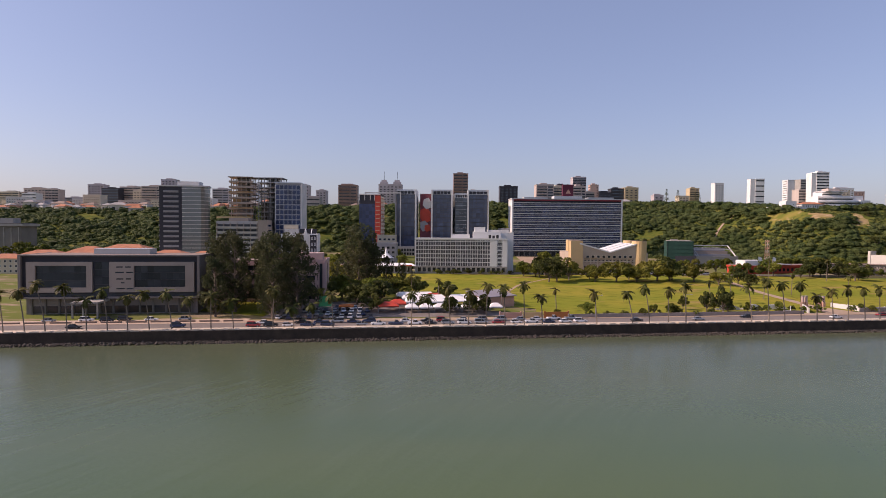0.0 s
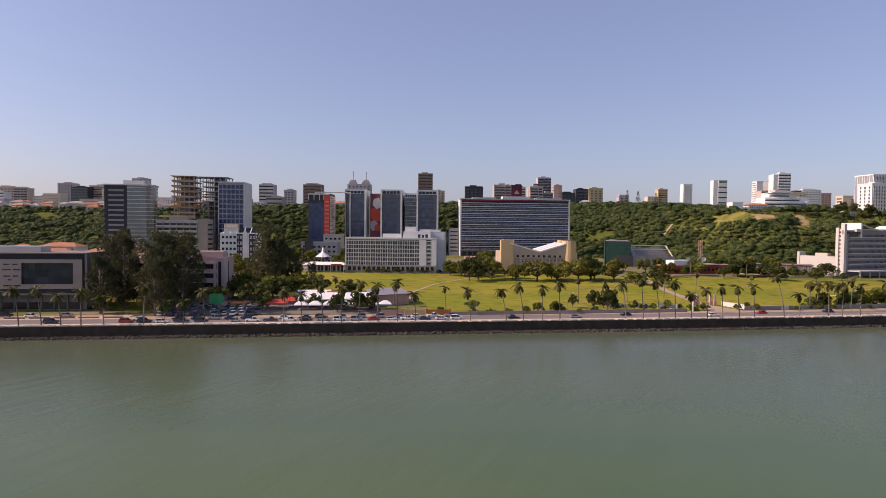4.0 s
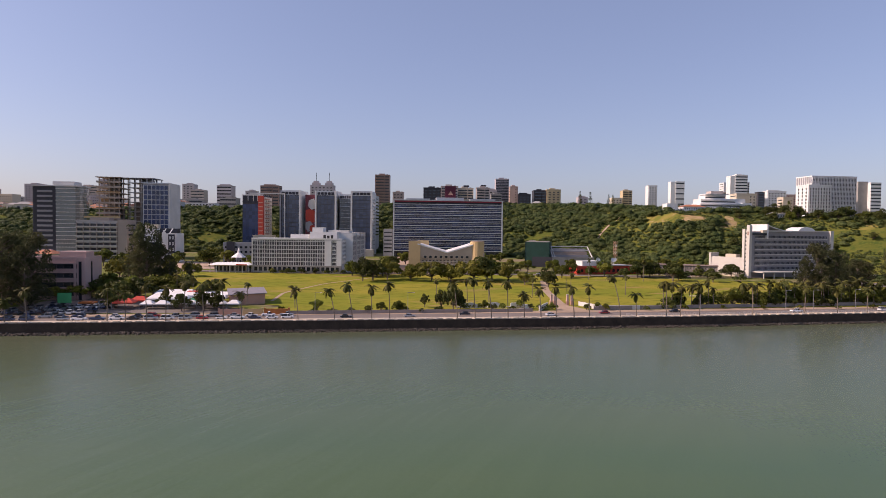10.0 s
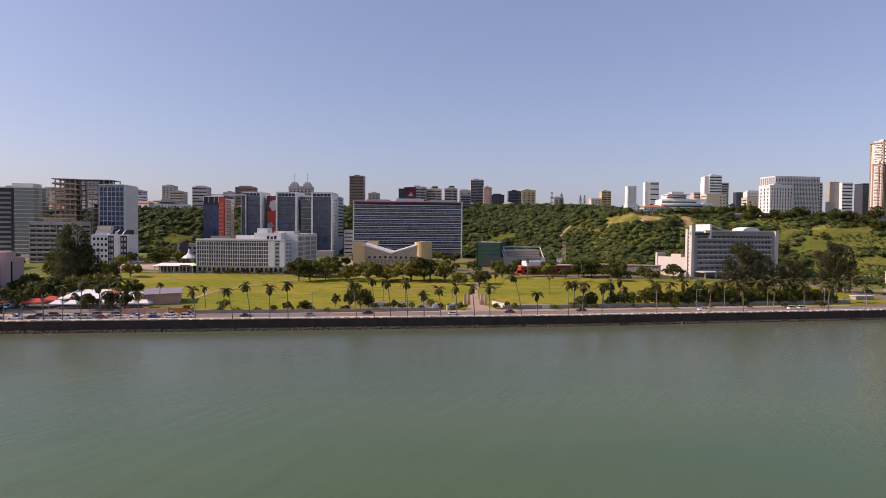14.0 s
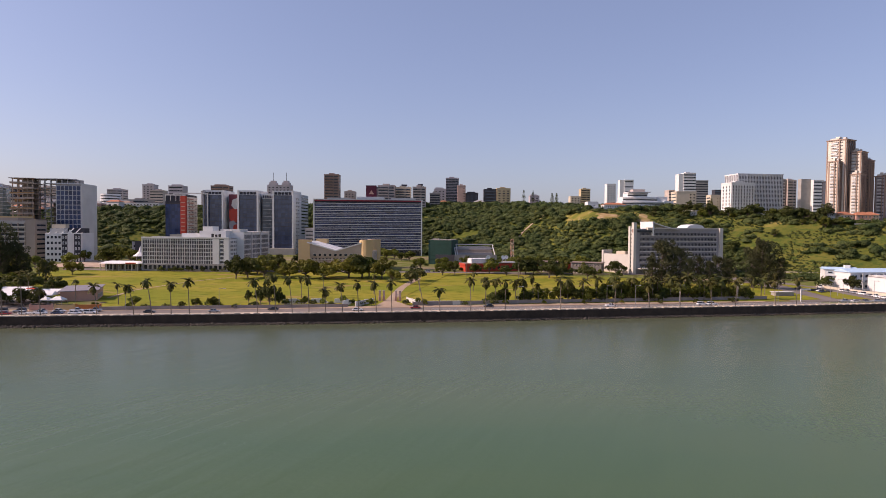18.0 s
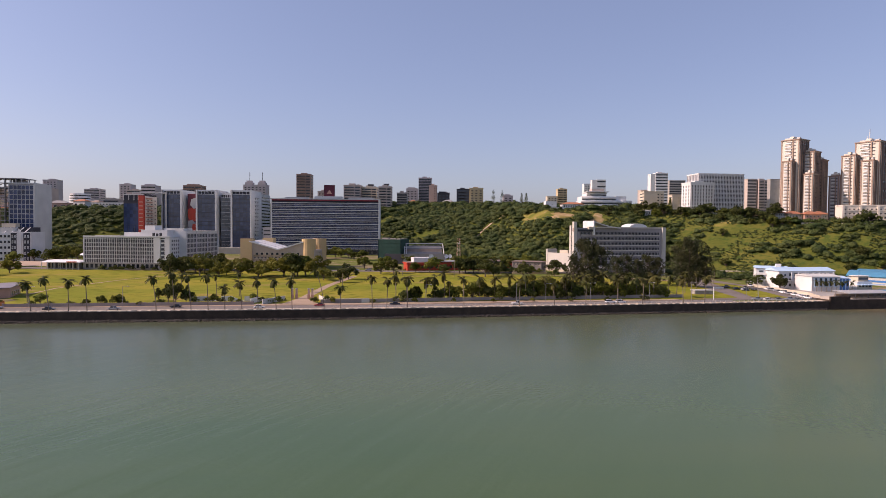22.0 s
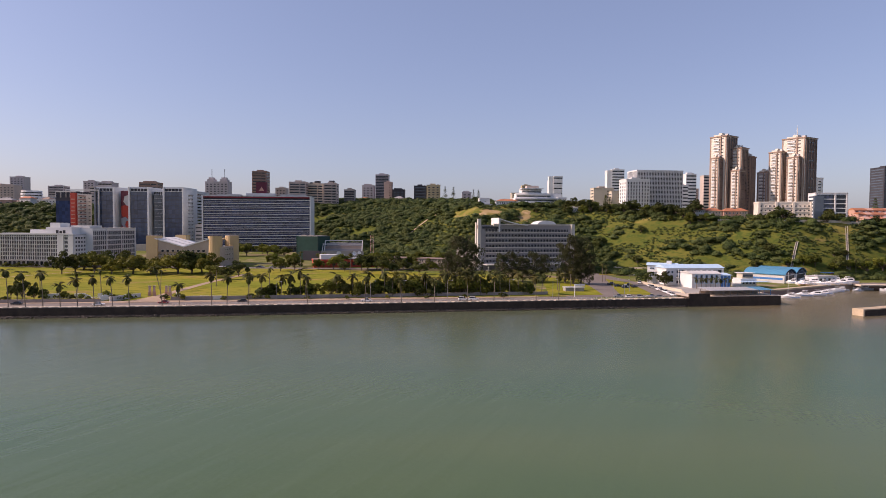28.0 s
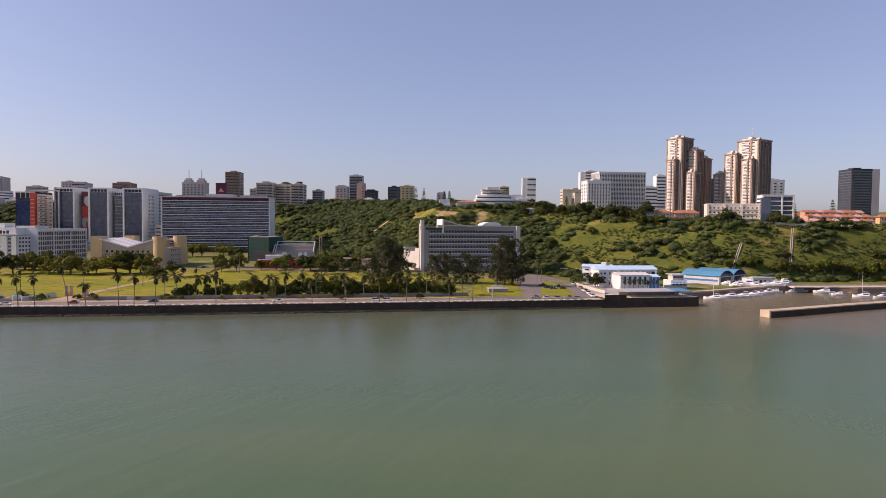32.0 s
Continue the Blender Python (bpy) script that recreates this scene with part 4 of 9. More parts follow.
def site_block():
    b = Building("grey_balcony_block", (-168, 452), (-131.5, 455), 16, 8.6, 40.5, "grey seven-storey block with balcony strips", "apartment building")
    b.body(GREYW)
    b.bands("f", 0.5, b.w - 7, lin(3, b.h - 3.4, 8), 1.7, GLASSD, 0.05, "window_band")
    b.bands("f", 0.2, b.w - 6.6, lin(2, b.h - 4.4, 8), 0.9, MUSW, 1.2, "balcony")
    b.fins("f", lin(0.6, b.w - 7, 7), 0, b.h - 1, 0.4, BEIGE, 1.0, "party_wall")
    b.bands("r", 2, 14, lin(3, b.h - 3.4, 8), 1.3, GLASSD, 0.06, "window_band", u1=b.w + 0.5)
    b.box("roof_room", 8, 4, b.h, 22, 12, b.h + 3, BEIGE)
    b.box("stair_tower", b.w - 6.5, -0.6, -3, b.w + 0.5, 16, b.h + 1.5, BEIGE, "brown stair tower")
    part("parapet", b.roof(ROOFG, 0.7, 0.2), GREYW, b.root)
    b = Building("black_and_white_block", (-119, 448), (-93, 451), 20, 8.2, 34.5, "black and white apartment block with stepped gables", "apartment building")
    W, H = b.w, b.h
    b.body(WHITE, "white wall", 0, W, 0, 20, -3, H - 3)
    b.box("black_panel", W * 0.46, -0.3, -3, W * 0.62, 0.1, H - 3.2, DARKC)
    b.box("black_panel", W * 0.8, -0.3, -3, W - 0.6, 0.1, H - 3.2, DARKC)
    for u in lin(2, W - 5, 5):
        part("roof_brace", ([(u, 0, H - 3), (u + 0.5, 0, H - 3), (u + 0.5, 9, H + 1.4), (u, 9, H + 1.4), (u, 0.8, H - 3), (u + 0.5, 0.8, H - 3), (u + 0.5, 9, H + 0.7), (u, 9, H + 0.7)], [(0, 1, 2, 3), (7, 6, 5, 4), (0, 3, 7, 4), (1, 5, 6, 2), (2, 6, 7, 3)]), WHITE, b.root, "white slanting roof brace")
    b.box("roof_hall", 1, 9, H - 3, W - 2, 18, H + 1.2, DARKC, "dark set-back top storey")
    b.box("roof_plant", 1, 8, H + 1.2, 11, 14, H + 4.2, CREAM, "cream roof plant box")
    for u0 in (W * 0.62,):
        g = boxes_geo([(u0, -0.5, -3, u0 + 3.2, 0.6, H - 4), (u0 + 0.5, -0.4, H - 4, u0 + 2.7, 0.5, H - 1.5), (u0 + 1, -0.3, H - 1.5, u0 + 2.2, 0.4, H)])
        part("gable", g, WHITE, b.root, "white stepped gable")
    b.grid("f", 0.8, W * 0.45, 1, H - 3.6, 4, 5, 0.72, 0.5, GLASSD, WHITE, 0.15, 0.15)
    b.grid("f", W * 0.47, W * 0.61, 1, H - 3.6, 2, 5, 0.5, 0.5, GLASS, WHITE, 0.25, 0.2, v0=-0.3)
    b.grid("f", W * 0.81, W - 0.8, 1, H - 3.6, 2, 5, 0.5, 0.5, GLASS, WHITE, 0.25, 0.2, v0=-0.3)
    b.grid("r", 1, 19, 1, H - 4, 4, 5, 0.6, 0.5, GLASSD, WHITE, 0.25, 0.2)
    b.box("side_wall", W, 0.6, -3, W + 0.4, 20, H - 2.4, WHITE, "white side wall")
    part("roof", boxes_geo([(0, 0.8, H - 3, W, 20, H - 2.4), (2, 3, H - 2.4, 12, 14, H + 1.0)]), WHITE2, b.root)


def yellow_hall():
    """Ochre hall with two butterfly roofs and round corner towers."""
    b = Building("ochre_hall", (85, 404), (136, 404.5), 40, 8.2, 28.8, "ochre public hall with pale butterfly roofs and corner towers", "public building")
    W, H = b.w, b.h
    b.body(HALLW, "beige wall", 0, W, 0, 38, -3, H - 7.4)
    for k, (u, v) in enumerate(((3.5, 2.5), (W - 5, 2.5), (9, 37), (W - 2.5, 30))):
        n, q = (4, 5.6) if k in (0, 2) else (18, 4.8)
        poly = [(u + q * math.cos(2 * math.pi * (i + 0.5) / n), v + q * math.sin(2 * math.pi * (i + 0.5) / n)) for i in range(n)]
        b.prism("tower", poly, -3, H + 0.4, YELLOW, "ochre corner tower")
        b.prism("tower_roof", [(u + (x - u) * 0.92, v + (y - v) * 0.92) for x, y in poly], H + 0.4, H + 0.6, RUST)
    for k in range(2):
        u0, u1, za, zb = (5.5, W / 2, H - 0.9, H - 6.6) if k == 0 else (W / 2, W - 8, H - 6.6, H - 1.2)
        for j, (v0, v1) in enumerate(((-1.5, 9), (11, 23), (25, 37))):
            vv = [(u0, v0, za), (u1, v0, zb), (u1, v1, zb), (u0, v1, za)]
            V = vv + [(x, y, z - 0.9) for x, y, z in vv]
            part("roof", (V, [(0, 1, 2, 3), (7, 6, 5, 4), (0, 4, 5, 1), (1, 5, 6, 2), (2, 6, 7, 3), (3, 7, 4, 0)]), WHITE, b.root, "white sloping roof slab")
            V = [(u0, v0 + 0.6, za - 0.9), (u1, v0 + 0.6, zb - 0.9), (u1, v0 + 0.6, H - 11), (u0, v0 + 0.6, H - 11), (u0, v0 + 1.2, za - 0.9), (u1, v0 + 1.2, zb - 0.9), (u1, v0 + 1.2, H - 11), (u0, v0 + 1.2, H - 11)]
            part("gable_wall", (V, [(3, 2, 1, 0), (4, 5, 6, 7), (0, 1, 5, 4), (1, 2, 6, 5), (2, 3, 7, 6), (3, 0, 4, 7)]), HALLW, b.root)
    b.grid("f", 8, W - 9, 2.0, H - 7.5, 14, 3, 0.62, 0.5, GLASSD, HALLW, 0.2, 0.3)
    b.fins("f", lin(8, W - 9, 8), 0, H - 7.6, 0.5, CREAM, 0.5, "pilaster")
    b.bands("f", 7, W - 8, [7.2, H - 7.8], 0.5, CREAM, 0.6, "string_course")
    b.grid("f", 9, W - 10, H - 11.6, H - 8.4, 9, 1, 0.6, 0.6, GLASSD, CREAM, 0.2, 0.15, v0=-0.9)
    b.grid("r", 8, 25, 2.5, H - 7.5, 5, 3, 0.6, 0.45, GLASSD, CREAM, 0.2, 0.2)
    b.box("entrance", W / 2 - 4, -2.5, -3, W / 2 + 4, 0, 5.5, CREAM, "cream entrance porch")
    b.box("door", W / 2 - 2, -2.6, -0.2, W / 2 + 2, -2.5, 3.4, GLASSD)


def museum():
    """Concave grey slab with tall fin, sculpted white roof forms and a low wing."""
    p0, p1 = (316.5, 404.2), (386.6, 425.6)
    b = Building("concave_government_block", p0, p1, 17, 7.2, 38.6, "grey slab with a gently curved front and ribbed windows", "government building")
    W, H = b.w, b.h
    n = 16
    front = [(W * i / n, 3.2 * math.sin(math.pi * i / n)) for i in range(n + 1)]
    b.prism("wall", front + [(W, 15), (0, 5.2)], -3, H, MUSF, "rendered wall in a shade-darkened grey")
    rows = 7
    fh = (H - 6) / rows
    for j in range(rows):
        z = 4.4 + j * fh
        for i in range(1, n - 1):
            (ua, va), (ub, vb) = front[i], front[i + 1]
            a = math.degrees(math.atan2(vb - va, ub - ua))
            w = math.hypot(ub - ua, vb - va)
            me = shared(("ribbed_window", round(w, 1)), lambda: (*boxes_geo([(-w / 2, -0.06, 0.5, w / 2, 0.05, fh * 0.62)] + [(-w / 2 + k * w / 4, -0.5, 0.4, -w / 2 + k * w / 4 + 0.22, 0.05, fh * 0.66) for k in range(4)]), [0] * 6 + [1] * 24), (GLASSD, MUSF))
            o = new("window", me)
            o.parent = b.root
            o.matrix_basis = pose((ua + ub) / 2, (va + vb) / 2, z, 0, 0, a)
        V, F = [], []
        band = front[1:-1]
        for (ua, va) in band:
            V += [(ua, va - 0.75, z - 0.1), (ua, va + 0.05, z - 0.1), (ua, va - 0.75, z + 0.55), (ua, va + 0.05, z + 0.55)]
        for i in range(len(band) - 1):
            k = 4 * i
            F += [(k, k + 4, k + 6, k + 2), (k + 2, k + 6, k + 7, k + 3), (k + 1, k + 5, k + 4, k), (k + 3, k + 7, k + 5, k + 1)]
        part("floor_band", (V, F), MUSW, b.root, "projecting pale floor band")
    b.box("fin", -1.4, -1.0, -3, 0.8, 1.6, H + 4.2, MUSW, "tall pale stair fin")
    b.box("fin", -1.4, 3.3, -3, 0.4, 5.4, H + 1.6, MUSW, "pale stair wall")
    b.box("stair_core", -0.7, 1.6, -3, 0, 3.3, H + 0.4, MUSW)
    b.bands("l", 1.7, 3.2, lin(2, H - 2, 11), 1.2, GLASSD, 0.06, "stair_window", u0=-0.7)
    b.box("emblem", -1.55, -0.4, H - 2.6, -1.38, 0.9, H - 0.2, BRICKB, "dark emblem on the stair fin")
    b.bands("f", 2.0, 16, [H - 2.6], 1.5, GLASSD, 0.05, "clerestory", v0=0.0)
    b.box("end_wall", W - 2.4, -0.8, -3, W + 0.4, 17, H + 0.8, MUSW, "plain pale end wall")
    # sculpted roof forms
    V, F = [], []
    m = 14
    for i in range(m + 1):
        t = i / m
        u, z = 15 + 22 * t, H + 4.6 * (1 - t) ** 1.6 + 0.3
        V += [(u, 0.5, z), (u, 14, z), (u, 0.5, z - 0.6), (u, 14, z - 0.6)]
    for i in range(m):
        k = 4 * i
        F += [(k, k + 4, k + 5, k + 1), (k + 2, k + 3, k + 7, k + 6), (k, k + 2, k + 6, k + 4), (k + 1, k + 5, k + 7, k + 3)]
    part("roof_wing", (V, F), WHITE, b.root, "sweeping white roof wing")
    b.box("roof_fin", 14.2, -0.4, H - 5, 15.4, 14.2, H + 5.0, WHITE, "white wedge under the roof wing")
    b.box("roof_fin", 10.5, -0.3, H - 1, 14.2, 2.0, H + 0.9, CREAM)
    V, F = [], []
    for i in range(m + 1):
        a = math.pi * i / m
        V += [(53 - 7.5 * math.cos(a), 3, H + 0.4 + 3.0 * math.sin(a)), (53 - 7.5 * math.cos(a), 14, H + 0.4 + 3.0 * math.sin(a))]
    for i in range(m):
        F.append((2 * i, 2 * i + 2, 2 * i + 3, 2 * i + 1))
    F += [tuple(range(0, 2 * m + 2, 2))[::-1], tuple(range(1, 2 * m + 2, 2))]
    part("roof_vault", (V, F), WHITE, b.root, "white shallow roof vault")
    b.box("parapet", 15.4, 0.6, H, W - 2.4, 1.2, H + 0.8, MUSW)
    # low wing to the side
    g = Building("side_wing", (302.5, 431), (317.0, 409.5), 9, 7.2, 20.4, "low pale side wing with a tall end pier", "government building")
    g.body(MUSW, "pale sunlit wall", 0, g.w, 0, 9, -3, g.h - 2.4)
    g.box("end_pier", -1.6, -0.4, -3, 0, 9.2, g.h + 2.6, MUSW, "tall pale end pier")
    g.box("parapet", 0, 0, g.h - 2.4, g.w, 0.4, g.h, MUSW)
    g.box("roof_room", 9, 3, g.h - 2.4, 17, 8, g.h + 2.0, CREAM, "beige roof room")
    g.box("terrace", -8, -5, -3, g.w - 3, -0.2, 1.6, CREAM, "low terrace wall")
    b.box("canopy", 2, -10, 3.6, W - 8, -0.5, 4.3, MUSW, "flat pale ground-floor canopy")
    for u in lin(3, W - 9, 8):
        b.box("column", u, -9.6, -3, u + 0.5, -9.1, 3.6, MUSW)


def scaffold_hall():
    b = Building("netted_building", (172.7, 470), (191.3, 465.3), 22, 10.0, 28.4, "building wrapped in dark green scaffold netting", "building shell")
    b.body(GREENN, "dark green netting")
    b.bands("f", 0, b.w, lin(3, b.h - 3, 5), 0.1, GREENN, 0.12, "scaffold_tube")
    b.fins("f", [0.4, b.w - 0.4], 0, b.h + 0.8, 0.1, STEEL, 0.2, "scaffold_tube")
    b.box("lean_to", 6, -0.6, -3, b.w + 2, 0.2, 7, DARKC, "dark opening under the netting")
    b.bands("l", 0, 22, lin(3, b.h - 3, 5), 0.1, GREENN, 0.12, "scaffold_tube")
    part("roof", boxes_geo([(1, 1, b.h, b.w - 1, 20, b.h + 0.4), (3, 2, b.h + 0.4, 8, 7, b.h + 1.2), (9, 3, b.h + 0.4, 14, 6, b.h + 0.9)]), CONC, b.root)
    s = Building("open_terraced_shell", (194, 466), (226, 469), 24, 10.0, 25.0, "open stepped concrete shell with slanting ribs", "building shell")
    for k in range(4):
        s.box("tier", 1, 3 + 4 * k, -3, s.w - 1, 24, 6 + 2.3 * k, GREYF if k % 2 else RAWC, "stepped concrete tier")
    for u in (0, 1.6, s.w - 0.6):
        V = [(u, 0, 7), (u + 0.6, 0, 7), (u + 0.6, 1.2, 7), (u, 1.2, 7), (u, 12, 15), (u + 0.6, 12, 15), (u + 0.6, 13.2, 15), (u, 13.2, 15)]
        part("rib", (V, [(3, 2, 1, 0), (4, 5, 6, 7), (0, 1, 5, 4), (1, 2, 6, 5), (2, 3, 7, 6), (3, 0, 4, 7)]), WHITE2, s.root, "slanting pale rib")
    for z, v in ((14.6, 12), (11.8, 7.5)):
        s.box("beam", 0, v, z, s.w, v + 0.6, z + 0.7, WHITE2)
    s.box("skirt", -1, -0.5, -3, s.w + 1, 0.6, 7, CONC, "concrete front wall")


def red_canteen():
    b = Building("red_low_building", (200, 408), (278, 430), 13, 8.0, 13.2, "long low red building with a white roof box", "building")
    W, H = b.w, b.h
    b.body(RED)
    b.box("fascia", -0.6, -0.8, H - 1.2, W + 0.6, 13.6, H, RED, "red roof fascia")
    b.box("roof", -0.2, -0.4, H, W + 0.2, 13.2, H + 0.15, RUST)
    b.grid("f", 2, W - 2, 0.5, H - 1.5, 22, 1, 0.6, 0.7, GLASSD, REDB, 0.12, 0.1)
    b.box("roof_box", 5, 2, H + 0.15, 22, 11, H + 3.4, WHITE, "white box on the roof")
    b.box("sheet_roof", 24, -2, H + 0.4, 40, 11, H + 0.8, ZINC)
    for u, v, r in ((18, 5, 1.7), (29, 4, 1.5), (33, 8, 1.3)):
        n, m = 14, 4
        V = [(u, v - 0.9, H + 4.2)]
        for j in range(1, m + 1):
            for i in range(n):
                a = 2 * math.pi * i / n
                q = j / m
                V.append((u + r * q * math.cos(a), v - 0.9 - 0.9 * q * q + 0.5 * q * math.sin(a), H + 4.2 + r * q * math.sin(a)))
        F = [(0, 1 + i, 1 + (i + 1) % n) for i in range(n)]
        for j in range(m - 1):
            F += [(1 + j * n + i, 1 + j * n + (i + 1) % n, 1 + (j + 1) * n + (i + 1) % n, 1 + (j + 1) * n + i)[::-1] for i in range(n)]
        dish = thing("satellite_dish", 0, 0, 0, 0, "white satellite dish on the red building's roof", "satellite dish", "roof dishes")
        dish.matrix_basis = b.root.matrix_basis.copy()
        part("bowl", (V, F), WHITE, dish)
        part("mount", box_geo(u - 0.2, v - 0.8, H + 0.1, u + 0.2, v - 0.4, H + 4.2), GALV, dish)


def tan_halls():
    for p0, p1, lab in (((252.5, 415.0), (264.5, 411.2), "low tan brick hall with a flat roof"), ((273.4, 407.6), (292.7, 399.4), "tan brick hall with a row of small windows under the roof")):
        b = Building("brick_hall", p0, p1, 12, 7.2, 14.6, lab, "hall")
        W, H = b.w, b.h
        b.body(TAUPE, "tan brick wall")
        b.box("plinth", -0.15, -0.15, -3, W + 0.15, 12.15, 1.1, CREAM, "cream plinth")
        b.box("roof", -0.6, -0.7, H, W + 0.6, 12.6, H + 0.35, RUST, "brown flat roof")
        b.grid("f", 1, W - 1, H - 2.4, H - 0.9, round(W / 2.2), 1, 0.6, 0.8, GLASSD, CREAM, 0.12, 0.1)
        b.fins("f", lin(0.4, W - 0.4, round(W / 4)), 0, H, 0.45, BEIGE, 0.25, "pilaster")


def lattice_mast():
    x, y = 236.7, 445.0
    z0, top = gz(x, y), 30.2
    m = thing("lattice_mast", x, y, z0, 20, "rust-red and white lattice radio mast", "mast")
    h = top - z0
    def leg(a, b, r=0.09):
        a, b = Vector(a), Vector(b)
        d = (b - a).normalized()
        p = d.orthogonal().normalized() * r
        q = d.cross(p)
        V = [tuple(a + p), tuple(a + q), tuple(a - p), tuple(a - q), tuple(b + p), tuple(b + q), tuple(b - p), tuple(b - q)]
        return V, [(0, 1, 5, 4), (1, 2, 6, 5), (2, 3, 7, 6), (3, 0, 4, 7), (3, 2, 1, 0), (4, 5, 6, 7)]
    c = [(-1.2, -1.2), (1.2, -1.2), (1.2, 1.2), (-1.2, 1.2)]
    for (u, v) in c:
        part("leg", leg((u, v, 0), (u * 0.7, v * 0.7, h)), SALMON, m)
    for k in range(9):
        za, zb = h * k / 9, h * (k + 1) / 9
        fa, fb = 1 - 0.3 * k / 9, 1 - 0.3 * (k + 1) / 9
        for i in range(4):
            (u, v), (u2, v2) = c[i], c[(i + 1) % 4]
            part("brace", leg((u * fa, v * fa, za), (u2 * fb, v2 * fb, zb), 0.06), WHITE2 if k % 2 else SALMON, m)


harbour_office(), pink_block(), white_grid_block(), m_block(), slab_towers(), red_tower(), left_tower(), unfinished_tower(), glass_tower()
site_block(), yellow_hall(), museum(), scaffold_hall(), red_canteen(), tan_halls(), lattice_mast()


# ---- the town on the plateau ----
BROWN = mat("brown_grey_tower_render", (0.50, 0.42, 0.37), 0.8, var=0.2, scale=0.08)
DUSK = mat("mauve_grey_tower_render", (0.46, 0.42, 0.43), 0.8, var=0.2, scale=0.08)
TWINC = mat("warm_cream_tower_render", (0.72, 0.65, 0.55), 0.75, var=0.15, scale=0.08)
# brown of the right-hand faces, darkened to stand for their shade
TWIND = mat("shade_brown_tower_side", (0.16, 0.12, 0.10), 0.8, var=0.2, scale=0.1)
TWINB = mat("red_brown_tower_pier", (0.36, 0.25, 0.19), 0.8, var=0.2, scale=0.1)
STYLES = {"white": (WHITE, GLASSD), "cream": (CREAM, GLASSD), "brown": (BROWN, GLASSD), "dusk": (DUSK, GLASSD), "grey": (CONC, GLASSD), "dark": (DARKC, GLASST), "brick": (BRICKB, GLASSD), "pinkish": (mat("salmon_brown_render", (0.52, 0.36, 0.30), 0.8, var=0.2, scale=0.08), GLASSD), "ochre": (mat("olive_cream_render", (0.52, 0.42, 0.26), 0.8, var=0.2, scale=0.08), GLASSD)}
TOWN = "town towers on the plateau"


def tower(x0, x1, y, top, style, label, mode="grid", yaw=0.0, depth=None, cols=None, rows=None, cap=0.3):
    """A tower block: windows or balcony strips on front and sides, parapet, roof rooms."""
    z0 = min(gz(x0, y), gz(x1, y)) - 0.5
    w = x1 - x0
    a = math.radians(yaw)
    b = Building("tower_block", (x0, y), (x0 + w * math.cos(a), y + w * math.sin(a)), depth or max(12, min(w, 18)), z0, top, label, "tower block", TOWN)
    wall, glass = STYLES[style]
    W, H, D = b.w, b.h, b.d
    b.body(wall)
    rows = rows or max(3, round(H / (3.4 if y < 760 else 4.4)))
    cols = cols or max(2, round(W / 6.0))
    zs = 1.5
    if mode == "grid":
        b.grid("f", 0.8, W - 0.8, zs, H - 1.5, cols, rows, 0.55, 0.5, glass, wall, 0.2, 0.2)
        y < 760 and b.bands("l", 2, D - 2, lin(zs + 0.8, H - 3, rows), 1.3, glass, 0.05, "window_band")
    elif mode == "balcony":
        b.bands("f", 0.8, W - 0.8, lin(zs + 0.9, H - 3, rows), 1.6, glass, 0.05, "window_band")
        b.bands("f", 0.6, W * 0.62, lin(zs, H - 3.9, rows), 1.0, wall, 1.1, "balcony")
        b.fins("f", [0.4, W * 0.64, W - 0.4], 0, H, 0.8, wall, 0.5, "pier")
        b.bands("r", 2, D - 2, lin(zs + 0.8, H - 3, rows), 1.3, glass, 0.05, "window_band")
    elif mode == "plain":
        b.bands("l", 2, D - 2, lin(zs + 0.8, H - 3, rows), 1.3, glass, 0.05, "window_band")
        b.grid("f", W * 0.62, W - 0.6, zs, H - 1.5, 2, rows, 0.5, 0.45, glass, wall, 0.15, 0.15)
    elif mode == "fins":
        b.bands("f", 0.4, W - 0.4, lin(zs, H - 2.6, rows), 2.0, glass, 0.05, "window_band")
        b.fins("f", lin(0.3, W - 0.3, cols + 1), 0, H, 0.5, wall, 0.6, "pier")
        y < 760 and b.bands("l", 2, D - 2, lin(zs + 0.8, H - 3, rows), 1.3, glass, 0.05, "window_band")
    elif mode == "strips":
        b.bands("f", 0.3, W - 0.3, lin(zs, H - 2.8, rows), 1.7, glass, 0.06, "window_band")
        y < 760 and b.bands("f", 0.1, W - 0.1, lin(zs + 1.9, H - 0.9, rows), 0.5, wall, 0.4, "slab_edge")
        y < 760 and b.bands("l", 2, D - 2, lin(zs, H - 2.8, rows), 1.2, glass, 0.05, "window_band")
    part("parapet", b.roof(ROOFG, 1.0, 0.2), wall, b.root)
    if cap:
        b.box("roof_room", W * (0.5 - cap / 1.3), D * 0.3, H, W * (0.5 + cap / 2), D * 0.7, H + 3.0, wall)
        b.box("water_tank", W * 0.75, D * 0.3, H + 0.1, W * 0.88, D * 0.5, H + 1.9, CONC)
    return b


